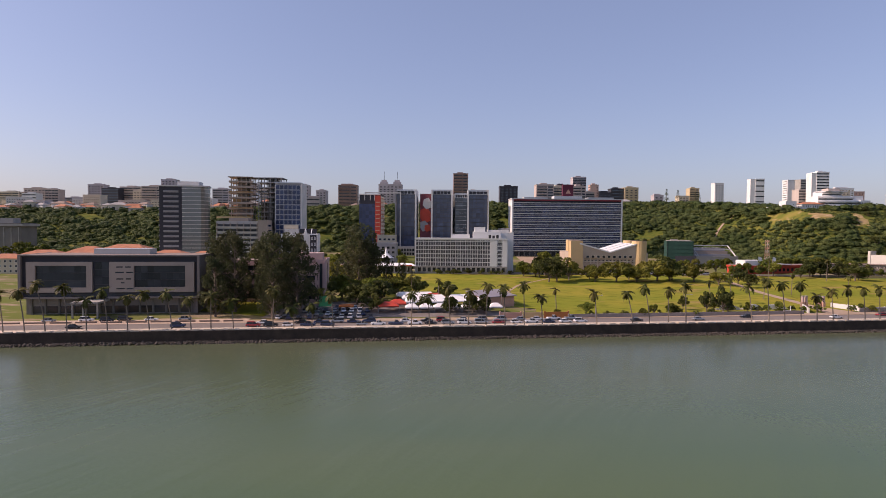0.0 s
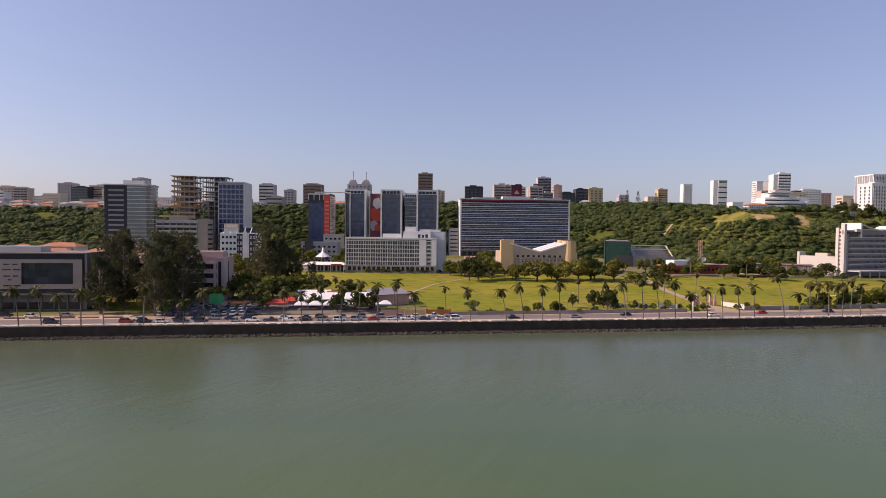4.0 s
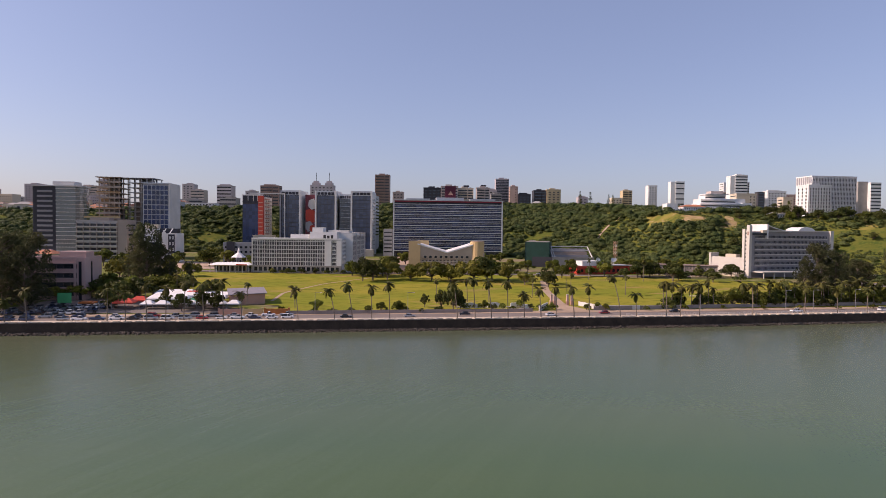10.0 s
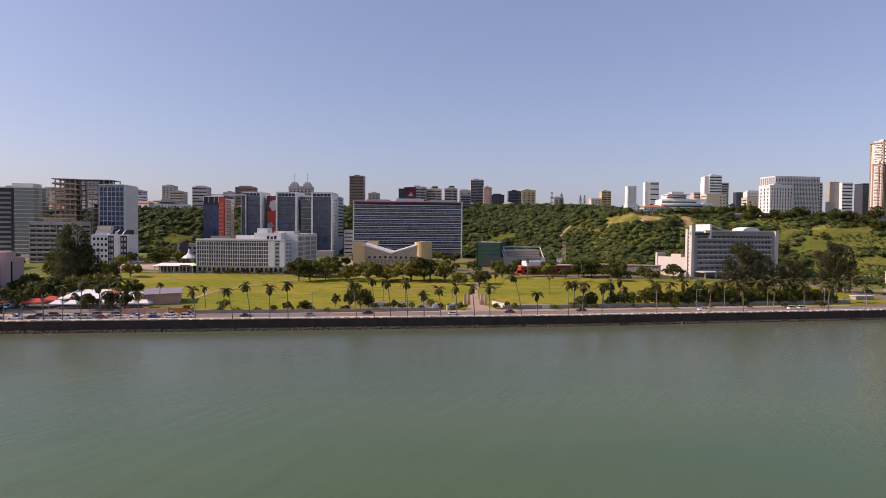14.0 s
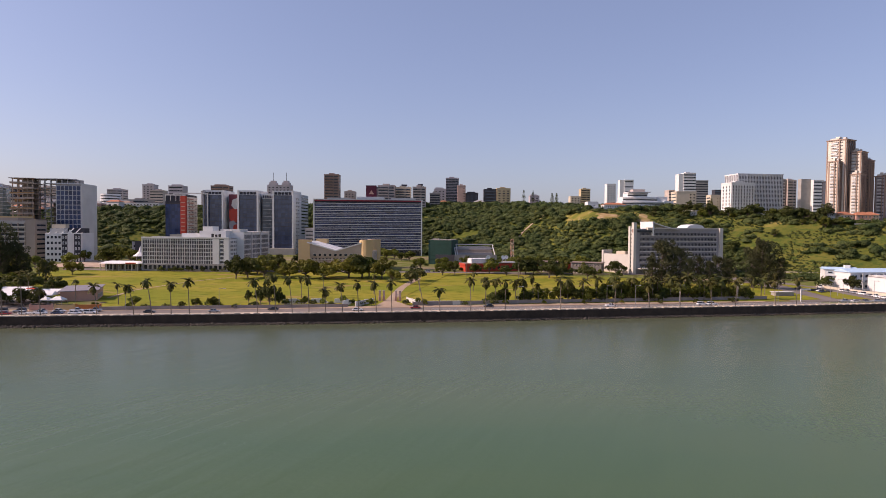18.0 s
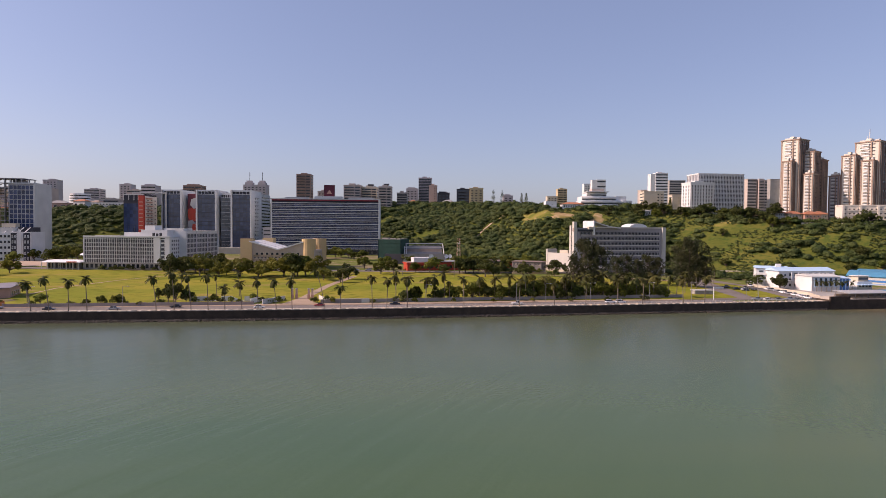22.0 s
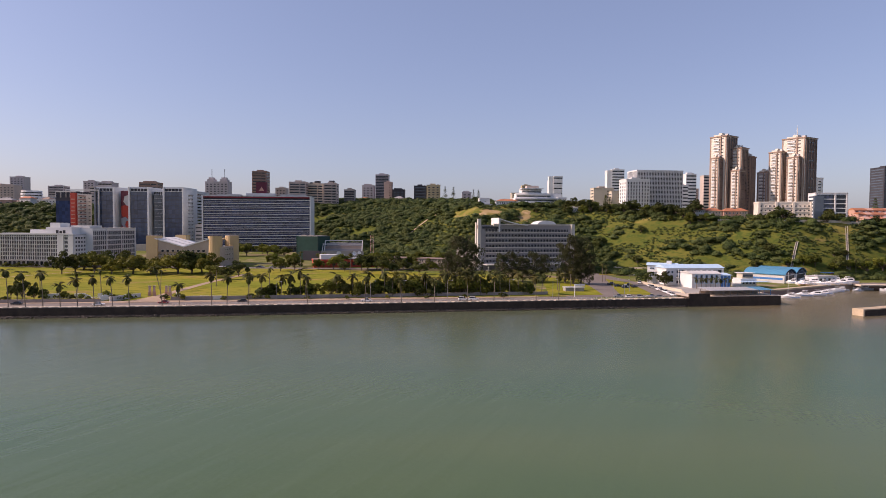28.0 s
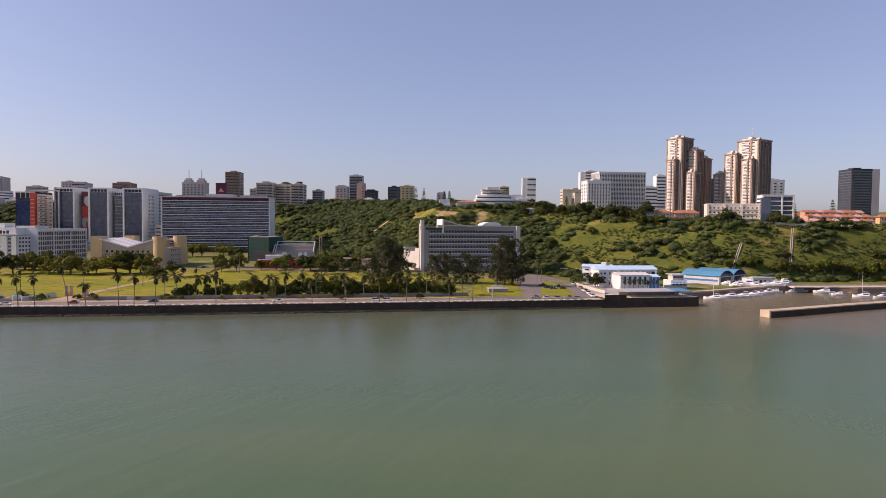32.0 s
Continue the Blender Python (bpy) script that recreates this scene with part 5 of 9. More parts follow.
def house(x, y, w, d, h, wall, yaw=0.0, roofm=None, label="white house with an orange clay-tiled hip roof", rise=None, category="house", cols=4, rows=2):
    """A house with a hip roof and windows on its front."""
    z0 = gz(x, y) - 0.4
    a = math.radians(yaw)
    b = Building("house", (x - w / 2 * math.cos(a), y - w / 2 * math.sin(a)), (x + w / 2 * math.cos(a), y + w / 2 * math.sin(a)), d, z0, z0 + h, label, category, "houses")
    b.body(wall)
    rise = rise or d * 0.28
    e, k = 0.7, min(d * 0.45, w * 0.35)
    V = [(-e, -e, h), (w + e, -e, h), (w + e, d + e, h), (-e, d + e, h), (k, d / 2, h + rise), (w - k, d / 2, h + rise)]
    part("roof", (V, [(0, 1, 5, 4), (1, 2, 5), (2, 3, 4, 5), (3, 0, 4), (3, 2, 1, 0)]), roofm or TILE, b.root)
    b.grid("f", 0.6, w - 0.6, 0.4, h - 0.2, cols, rows, 0.45, 0.5, GLASSD, WHITE, 0.12, 0.1)
    return b


# far left skyline
tower(-763, -729, 1050, 94, "cream", "cream apartment block on the skyline", "balcony")
tower(-690, -667, 1000, 89, "white", "white slab block with a dark side strip", "strips")
tower(-728, -690, 1060, 101, "brown", "brown-grey apartment tower on the skyline", "grid")
tower(-678, -655, 1040, 98, "brown", "brown-grey apartment tower on the skyline", "fins")
tower(-696, -660, 1120, 88, "dusk", "low grey block on the skyline", "strips")
tower(-619, -591, 1064, 108.5, "dusk", "mauve-grey tower with a stepped top", "grid")
tower(-576, -548, 1030, 100, "dark", "dark blue-grey tower block", "strips")
tower(-556, -520, 1050, 104, "brown", "brown-grey apartment tower on the skyline", "balcony")
tower(-518, -496, 1020, 96, "cream", "cream apartment block on the skyline", "grid")
tower(-494, -456, 1000, 102, "brown", "broad brown-grey block with a pale roof strip", "balcony")
tower(-508, -482, 1100, 121, "dusk", "mauve-grey tower behind the glass tower", "grid")
tower(-440, -415, 980, 98, "brown", "brown-grey apartment tower on the skyline", "grid")
tower(-385.3, -358.8, 1020, 99.8, "dusk", "mauve-grey tower on the skyline", "balcony")
tower(-327.5, -308.5, 1024, 108.7, "dusk", "slim mauve-grey tower on the skyline", "grid")
tower(-308, -286, 1010, 98, "brown", "brown-grey apartment tower on the skyline", "strips")
tower(-211.5, -191, 864, 96.1, "dusk", "grey banded tower on the skyline", "strips", cap=0.5)


def drum():
    b = Building("round_white_block", (-255, 757), (-231, 757), 24, 56, 79, "round white apartment block with banded floors", "apartment building")
    W, H, n = b.w, b.h, 24
    ring = lambda r: [(W / 2 + r * math.cos(2 * math.pi * i / n), 12 + r * math.sin(2 * math.pi * i / n)) for i in range(n)]
    b.prism("glazing_core", ring(11.2), -4, H - 0.5, GLASSD, "dark glazing")
    for k, z in enumerate(lin(0, H - 2.2, 7)):
        b.prism("floor_band", ring(12.2 if k < 6 else 11.6), z, z + 2.1, WHITE)
    b.box("wing", W, 6, -4, W + 12, 22, H - 8, WHITE2, "plain white wing")
    c = Building("white_terrace", (-240, 748), (-172, 750), 14, 55.5, 67.2, "long low white building at the hill's edge", "building")
    c.body(WHITE2)
    c.grid("f", 0.5, c.w - 0.5, 1, c.h - 0.6, 17, 3, 0.6, 0.5, GLASSD, WHITE, 0.15, 0.2)


drum()
tower(-228, -200, 780, 72, "grey", "grey block at the edge of the hill", "strips")
tower(-198, -182, 950, 94, "dusk", "small grey tower on the skyline", "grid")
tower(-147, -121, 855, 96, "brick", "dark brown apartment tower on the skyline", "balcony", cap=0.5)
tower(-181, -160, 790, 75, "grey", "grey block with a white front at the hill's edge", "strips")
tower(14, 34.4, 859, 113.6, "brick", "tall brown apartment tower with balconies", "balcony")
tower(36, 52, 900, 92, "brown", "brown-grey block on the skyline", "grid")


def domed_pair():
    b = tower(-105, -67, 989, 107, "dusk", "dark twin-topped tower with two masts", "grid", cap=0)
    for u in (b.w * 0.22, b.w * 0.78):
        b.box("upper_tower", u - 6, 2, b.h, u + 6, 14, b.h + 5, DUSK)
        b.box("upper_tower", u - 4, 4, b.h + 5, u + 4, 12, b.h + 8, DUSK)
        b.box("mast", u - 0.3, 8, b.h + 8, u + 0.3, 8.6, b.h + 22, STEEL)


domed_pair()
# behind the glass slab
tower(82, 108, 889, 98.3, "dark", "dark teal tower with a grid of loggias", "grid")
ornate = tower(107, 127, 704, 87.6, "brown", "brown tower with stacked balconies behind the glass slab", "balcony", cols=4)
tower(126.6, 145.4, 714, 86.2, "cream", "cream and brown tower with a dark roof tank", "balcony")
tower(148.4, 163.6, 702, 86.0, "brown", "brown tower with a cream edge and a dark roof tank", "balcony")
for u0, u1, yy, zt in ((134, 140.5, 718, 90.6), (154, 160, 706, 90.4)):
    roof = thing("roof_tank", (u0 + u1) / 2, yy + 4, 85.5, 0, "dark square roof tank on a neck", "water tank", "roof tanks")
    part("neck", box_geo(-2, -2, 0, 2, 2, 3.2), BRICKB, roof)
    part("tank", box_geo(-(u1 - u0) / 2, -3, 3.2, (u1 - u0) / 2, 3, zt - 85.5), DARKC, roof)
tower(168, 180.5, 730, 80.5, "grey", "low grey block on the plateau edge", "strips")
tower(171, 188, 870, 95, "dusk", "grey stepped tower on the skyline", "grid", cap=0.5)
tower(188.2, 207.4, 889, 112.4, "dusk", "tall dark grey tower on the skyline", "strips", rows=17)
tower(204.6, 216.2, 852, 98.6, "pinkish", "salmon-brown apartment tower beside a taller one", "plain")
tower(216.6, 234, 850, 88, "dark", "dark low tower on the skyline", "grid", cap=0.5)
tower(245.3, 264, 895, 96.6, "dark", "grey-brown tower on the skyline", "balcony")
tower(264.2, 284.6, 892, 97.9, "ochre", "olive-cream block with brown loggias on the skyline", "grid")
tower(318, 332.5, 923, 89, "dusk", "small grey block among trees on the skyline", "grid", cap=0.5)
tower(409.4, 427, 1062, 96.3, "cream", "low cream block on the skyline", "grid", cap=0)
tower(427.6, 444.2, 1062, 109.4, "ochre", "cream and brown tower on the skyline", "balcony")
tower(477.2, 493, 1075, 119.8, "white", "slim white tower with dark loggias", "grid", cap=0, cols=3)
slab = tower(453, 466, 888, 111.6, "white", "white slab tower with a dark glazed front", "strips", cap=0, rows=6)
slab.box("end_wall", -7, 0.5, -3, 0, 11, slab.h + 0.6, WHITE, "plain white end wall")
tower(523.1, 546.4, 900, 97.8, "brown", "brown block below a tall white tower", "strips", cap=0)
tower(642.6, 661.4, 1142, 132, "white", "slim plain white tower on the skyline", "plain", cap=0)
tower(633.6, 662.2, 1085, 128, "grey", "hazy pale tower on the skyline", "strips", cap=0)
slab = tower(537.5, 555.5, 881, 121.6, "white", "tall white tower with dark window strips", "strips", rows=13)
slab.box("end_wall", -7, 0.5, -3, 0, 14, slab.h - 0.4, WHITE, "plain white end wall")
tower(482.5, 508, 764, 87, "cream", "cream block with a plain end at the hill's edge", "plain", cap=0)
tower(650, 661, 1030, 107.5, "dark", "dark blue-grey block on the skyline", "strips", cap=0)
tower(699.5, 733.5, 1092, 113.5, "white", "white stepped apartment block", "grid", cap=0.5, cols=6)
tower(733.8, 752.3, 1092, 107.8, "pinkish", "pinkish apartment block among white ones", "grid", cap=0)
tower(472, 482.4, 640, 75.5, "cream", "small cream block among trees", "plain", cap=0)
tower(667.7, 681, 870, 113, "brown", "brown-grey tower behind the ribbed hotel", "strips", cap=0)
tower(683, 695.6, 868, 111.5, "brown", "brown-grey tower behind the ribbed hotel", "balcony", cap=0.4)
slab = tower(680, 694, 801, 106, "white", "grey-white tower with dark window strips", "strips", cap=0)
slab.box("end_wall", -13, 6, -3, 0, 14, slab.h + 2.6, CONC, "plain dark grey stair wall")
tower(614.7, 628.3, 800, 108.8, "white", "grey-white slim tower with dark window strips", "strips", cap=0.4)
tower(590.5, 605.8, 770, 91.5, "white", "white stepped block behind the cream towers", "strips", cap=0.5)
tower(637.7, 652.3, 700, 96.7, "dark", "dark banded block between the cream towers", "strips", cap=0)
dark_tower = tower(833, 858, 735, 113.8, "dark", "tall dark-banded tower with a plain grey side", "strips", depth=26)
dark_tower.box("side_wall", dark_tower.w, -0.4, -3, dark_tower.w + 9, 25, dark_tower.h + 0.6, DUSK, "plain grey side wall")


def ribbed_hotel():
    b = Building("ribbed_white_hotel", (495, 628), (546, 634), 24, gz(520, 625), 97.3, "large white block with close vertical ribs", "hotel")
    W, H = b.w, b.h
    b.body(GREYF, "grey set-back wall", 0, W, 0.4, 24)
    b.fins("f", lin(0.4, W - 0.4, 30), 0, H, 0.55, WHITE, 0.7, "rib", v0=0.4)
    b.bands("f", 0, W, lin(4, H - 1.0, 9), 0.7, WHITE, 0.35, "floor_band", v0=0.4)
    b.bands("f", 0.4, W - 0.4, lin(6, H - 4, 8), 2.0, GLASSD, 0.06, "window_band", v0=0.4)
    b.fins("l", lin(1, 23, 8), 0, H, 0.6, WHITE, 0.5, "rib")
    b.fins("r", lin(1, 23, 8), 0, H, 0.6, WHITE, 0.5, "rib")
    part("parapet", b.roof(ROOFG, 1.2, 0.3), WHITE, b.root)
    b2 = Building("ribbed_white_hotel", (477, 604), (502, 607), 18, gz(490, 604), 86, "white hotel wing with dark vertical window strips", "hotel")
    b2.body(WHITE)
    b2.grid("f", 0.6, b2.w - 0.6, 3, b2.h - 1.5, 8, 8, 0.5, 0.75, GLASSD, WHITE, 0.15, 0.3)
    b2.grid("l", 0.6, 17, 3, b2.h - 1.5, 3, 8, 0.3, 0.6, GLASSD, proud=0.06)
    part("parapet", b2.roof(ROOFG, 1.2, 0.2), WHITE, b2.root)
    b2.box("roof_room", 8, 6, b2.h, 17, 14, b2.h + 3, WHITE)


def palace_hotel():
    """White stepped hotel with rounded terraces on the edge of the hill."""
    z0 = gz(385, 587) - 1
    b = Building("stepped_white_hotel", (362.5, 586), (414, 588), 24, z0, 70, "white stepped hotel with curved balcony tiers", "hotel")
    W = b.w
    for k, (u0, u1, zt) in enumerate(((0, 42, 66.6), (1.5, 36, 71.0), (7, 27, 75.2))):
        n = 10
        front = [(u0 + (u1 - u0) * i / n, 2 + 2.2 * k + 3.0 * (2 * i / n - 1) ** 2) for i in range(n + 1)]
        b.prism("tier", front + [(u1, 24), (u0, 24)], -4 if k == 0 else [0, 66.6, 71.0][k] - z0, zt - z0, WHITE, "white curved tier")
        lo = 58.4 if k == 0 else [0, 66.6, 71.0][k]
        for z in ([lo + 0.9, lo + 4.9] if k == 0 else [lo + 0.9]):
            V, F = [], []
            for u, v in front:
                V += [(u, v - 0.08, z - z0), (u, v - 0.08, z + 1.0 - z0), (u, v + 0.1, z - z0), (u, v + 0.1, z + 1.0 - z0)]
            for i in range(n):
                q = 4 * i
                F += [(q, q + 4, q + 5, q + 1), (q + 3, q + 7, q + 6, q + 2), (q + 1, q + 5, q + 7, q + 3), (q + 2, q + 6, q + 4, q)]
            part("window_band", (V, F), GLASSD, b.root)
            V = [(x, y - (0.9 if (i // 2) % 2 == 0 else 0.0), zz + (1.65 if i % 2 == 0 else 0.5)) for i, (x, y, zz) in enumerate(V)]
            V2 = []
            for u, v in front:
                V2 += [(u, v - 1.3, z + 1.7 - z0), (u, v - 1.3, z + 2.7 - z0), (u, v + 0.1, z + 1.7 - z0), (u, v + 0.1, z + 2.7 - z0)]
            part("balcony", (V2, F), WHITE, b.root, "curved white balcony")
    b.box("roof_slab", 6, 3, 75.2 - z0, 28, 21, 75.9 - z0, WHITE)
    b.box("roof_room", 12, 8, 75.9 - z0, 24, 18, 78.6 - z0, BROWN, "brown roof room")
    b.box("wing", 42, 4, -4, W, 22, 67 - z0, WHITE, "plain white side wing")
    b.grid("f", 42.5, W - 0.5, 1, 66 - z0, 5, 3, 0.5, 0.5, GLASSD, WHITE, v0=4)
    b.box("upper_wing", 36, 8, 66.6 - z0, 47, 22, 71.4 - z0, WHITE, "white upper wing")
    house(353.5, 584, 21.5, 12, 8.0, WHITE, 2, TILE, "long white lodge with red-tiled roof", 2.2, "lodge", 9, 2)
    p = Building("white_pavilion", (315, 580), (337.5, 581), 14, gz(325, 580) - 1, 59.4, "white terrace pavilion with a box on its roof", "pavilion")
    p.body(WHITE)
    p.bands("f", 0.5, p.w - 0.5, [p.h - 3.4], 1.8, GLASSD, 0.05, "window_band")
    p.box("roof", -3, -2.5, p.h - 0.5, p.w + 1, 14.5, p.h, WHITE, "broad white flat roof")
    p.box("roof_box", 11, 1, p.h, p.w - 1, 12, p.h + 6, WHITE, "white box on the roof")
    house(415, 540, 20, 9, 4.4, WHITE, 3, ZINC, "long low cream pavilion with a pale roof", 1.4, "pavilion", 8, 1)


def cream_towers():
    """Stepped cream and brown towers, their corners to the shore."""
    def shaft(x, y, a, top, n, face, parent_b):
        z0 = gz(x, y) - 1
        r = pose(x, y, z0, 0, 0, -58)
        h = top - z0
        q = Building("x", (0, 0), (a, 0), a, 0, h, "x")
        rt = q.root
        rt.name = "shaft"
        rt.matrix_basis = parent_b.matrix_basis.inverted() @ r
        rt.parent = parent_b
        for key in ("label", "category"):
            del rt[key]
        q.box("shaft_wall", 0.15, 0.15, -4, a - 0.15, a - 0.15, h, face)
        rows = round(h / 3.1)
        q.bands("f", a * 0.2, a * 0.8, lin(1.6, h - 3.2, rows), 0.85, GLASSC, 0.08, "window_band", v0=0.15)
        q.bands("f", a * 0.22, a * 0.56, lin(0.3, h - 4.2, rows), 1.3, WHITE, 0.8, "balcony", v0=0.15)
        q.bands("r", a * 0.3, a * 0.7, lin(3, h - 5, 9), 1.2, GLASSD, 0.1, "window_band", u1=a + 0.05)
        for (u, v) in ((0, 0), (a - 1.2, 0), (a - 1.2, a - 1.2)):
            q.box("corner_pier", u - 0.15, v - 0.15, -4, u + 0.8, v + 0.8, h - 0.5, TWINB)
        q.box("side_panel", a - 0.2, 0.9, -4, a + 0.05, a - 0.9, h - 1.4, TWIND, "brown side wall with shade in its colour")
        q.fins("r", lin(1.4, a - 1.4, 5), -4, h - 1.4, 0.5, TWINB, 0.5, "rib", u1=a)
        q.box("pier", a * 0.62, -0.5, -4, a * 0.68, 0.2, h - 1, TWINB)
        q.box("cornice", -0.5, -0.5, h - 0.9, a + 0.5, a + 0.5, h, TWINB)
        q.box("crown", a * 0.12, a * 0.12, h, a * 0.55, a * 0.7, h + 1.5, TWINC)
        q.box("crown", a * 0.55, a * 0.3, h, a * 0.88, a * 0.9, h + 0.8, TWINB)
        q.box("roof_room", a * 0.3, a * 0.3, h + 1.5, a * 0.5, a * 0.6, h + 3.2, TWINC)
        q.box("water_tank", a * 0.62, a * 0.4, h + 0.8, a * 0.78, a * 0.55, h + 2.4, WHITE2)
        return q

    t1 = thing("cream_tower", 546, 540, gz(546, 540), 0, "stepped cream and brown apartment tower", "tower block", "pair of cream towers")
    for x, y, a, top, f in ((536.0, 545, 16.5, 121.0, TWINC), (533.5, 538, 8.4, 101.2, TWINC), (551.5, 538, 10.8, 109.8, TWINC), (549, 532, 9.0, 89.4, TWINC), (563.5, 540, 8.2, 102.5, TWINB)):
        shaft(x, y, a, top, 0, f, t1)
    t2 = thing("cream_tower", 600, 530, gz(600, 530), 0, "stepped cream and brown apartment tower with roof masts", "tower block", "pair of cream towers")
    for x, y, a, top, f in ((594.0, 530, 20.0, 117.5, TWINC), (593.5, 521, 10.0, 100.4, TWINC), (584.0, 533, 11.5, 106.0, TWINC), (577.5, 540, 9.0, 88.6, DUSK)):
        shaft(x, y, a, top, 0, f, t2)
    for u, v, h in ((8, 2, 10), (9.6, 4, 13), (5, 0, 6)):
        m = part("mast", box_geo(u - 0.15, v - 0.15, 117.5 - gz(600, 530), u + 0.15, v + 0.15, 117.5 - gz(600, 530) + h), WHITE, t2)


def right_blocks():
    b = Building("low_cream_block", (538.6, 460.5), (575.5, 452), 14, 43.0, 57.6, "long low cream apartment block with white balconies", "apartment building")
    W, H = b.w, b.h
    b.body(TWINC)
    b.grid("f", 0.5, W - 0.5, 0.5, H - 1, 12, 4, 0.55, 0.5, GLASSD, TWINC, 0.2, 0.2)
    b.bands("f", 0, W, lin(0.2, H - 3.9, 4), 0.9, TWINC, 0.6, "balcony")
    b.fins("f", lin(0.5, W - 0.5, 4), -2, H + 0.6, 1.6, TWINC, 0.9, "stair_pier")
    part("parapet", b.roof(ROOFG, 1.0, 0.2), TWINC, b.root)
    b = Building("glazed_corner_office", (575.0, 447.0), (597.5, 444.5), 11, 43.0, 64.4, "white-framed office block with dark glazing", "office building")
    W, H = b.w, b.h
    b.body(GLASSD, "dark glazing", 0.3, W - 0.3, 0.4, 11)
    b.bands("f", 0, W, lin(3, H - 1, 6), 0.7, WHITE, 0.5, "floor_band", v0=0.4)
    b.grid("f", 0.5, W * 0.55, 3, H - 1, 5, 5, 0.9, 0.7, GLASS, proud=0.06, name="pane", v0=0.4)
    for u in (-0.3, W * 0.6, W - 0.7):
        b.box("frame_wall", u, -0.4, -3, u + 1.1, 11, H + 0.5, WHITE)
    b.box("roof", -0.3, -0.4, H, W + 0.4, 11, H + 0.8, WHITE)
    b.box("glazed_bay", -1.2, -1.2, -3, 5.5, 1, H - 1.5, GLASST, "glazed corner bay")
    b.bands("l", 1.5, 10, lin(2, H - 3, 7), 1.3, GLASST, 0.06, "window_band", u0=-0.3)
    tower(661, 687, 620, 90, "white", "plain white block with stepped roof", "grid", cap=0.4)
    # terraces of pink houses on the slope's edge
    for k in range(9):
        for j in range(3):
            x, y = 626 + 5.2 * k + 1.5 * j, 462 + 8.5 * j - 0.3 * k
            h = thing("terraced_house", x, y, 42.5 + 3.6 * j, 0, "salmon-pink terraced house with white balcony arch", "house", "terraced houses")
            part("wall", box_geo(-2.5, 0, -4, 2.5, 7.5, 3.4), SALMON, h)
            part("roof", ([(-2.7, -0.5, 3.3), (2.7, -0.5, 3.3), (2.7, 7.8, 3.9), (-2.7, 7.8, 3.9), (-2.7, 4, 5.2), (2.7, 4, 5.2)], [(0, 1, 5, 4), (4, 5, 2, 3), (0, 4, 3), (1, 2, 5), (3, 2, 1, 0)]), TILE if (2 * k + j) % 3 else SALMON, h)
            part("window", box_geo(-1.6, -0.06, 0.9, 0.2, 0.1, 2.4), GLASSD, h)
            part("balcony", box_geo(-2.4, -1.0, -0.6, 2.0, 0, 0.4), WHITE2, h)
            arch = [(0.5, -0.9), (2.3, -0.9), (2.3, 1.9)] + [(1.4 + 0.9 * math.cos(q), 1.9 + 0.8 * math.sin(q)) for q in lin(0, math.pi, 7)[1:]]
            part("arch", ([(u, -0.35, z) for u, z in arch] + [(u, 0.05, z) for u, z in arch], [tuple(range(len(arch)))] + [(i, len(arch) + i, len(arch) + (i + 1) % len(arch), (i + 1) % len(arch)) for i in range(len(arch))]), WHITE, h, "white rounded arch")
    for x, y, w, c, r in ((503, 484, 9, WHITE, TILE), (513, 480, 12, CREAM, TILE), (526, 478, 13, SALMON, TILE), (537, 484, 10, CREAM, TILE), (688, 498, 14, CREAM, TILE), (703, 492, 12, YELLOW, TILE), (720, 496, 14, WHITE, RUST), (738, 500, 16, WHITE, TILE), (680, 515, 12, WHITE, BLUER), (758, 492, 14, CREAM, TILE), (634, 500, 12, CREAM, TILE), (648, 512, 14, WHITE, TILE)):
        house(x, y, w, 9, 6.0, c, random.uniform(-8, 8), r, "house with a sloping roof at the edge of the hill", 2.6)
    # retaining wall along the edge
    for k in range(10):
        x = 498 + 11 * k
        y = float(np.interp(x, CREST_X, CREST_Y)) - 4
        w = thing("retaining_wall", x, y, gz(x, y), -6, "pale retaining wall at the top of the slope", "wall", "retaining walls")
        part("wall_panel", box_geo(0, 0, -2.5, 10.6, 0.4, 1.4), CREAM, w)
        part("coping", box_geo(-0.1, -0.1, 1.4, 10.7, 0.5, 1.55), WHITE2, w)


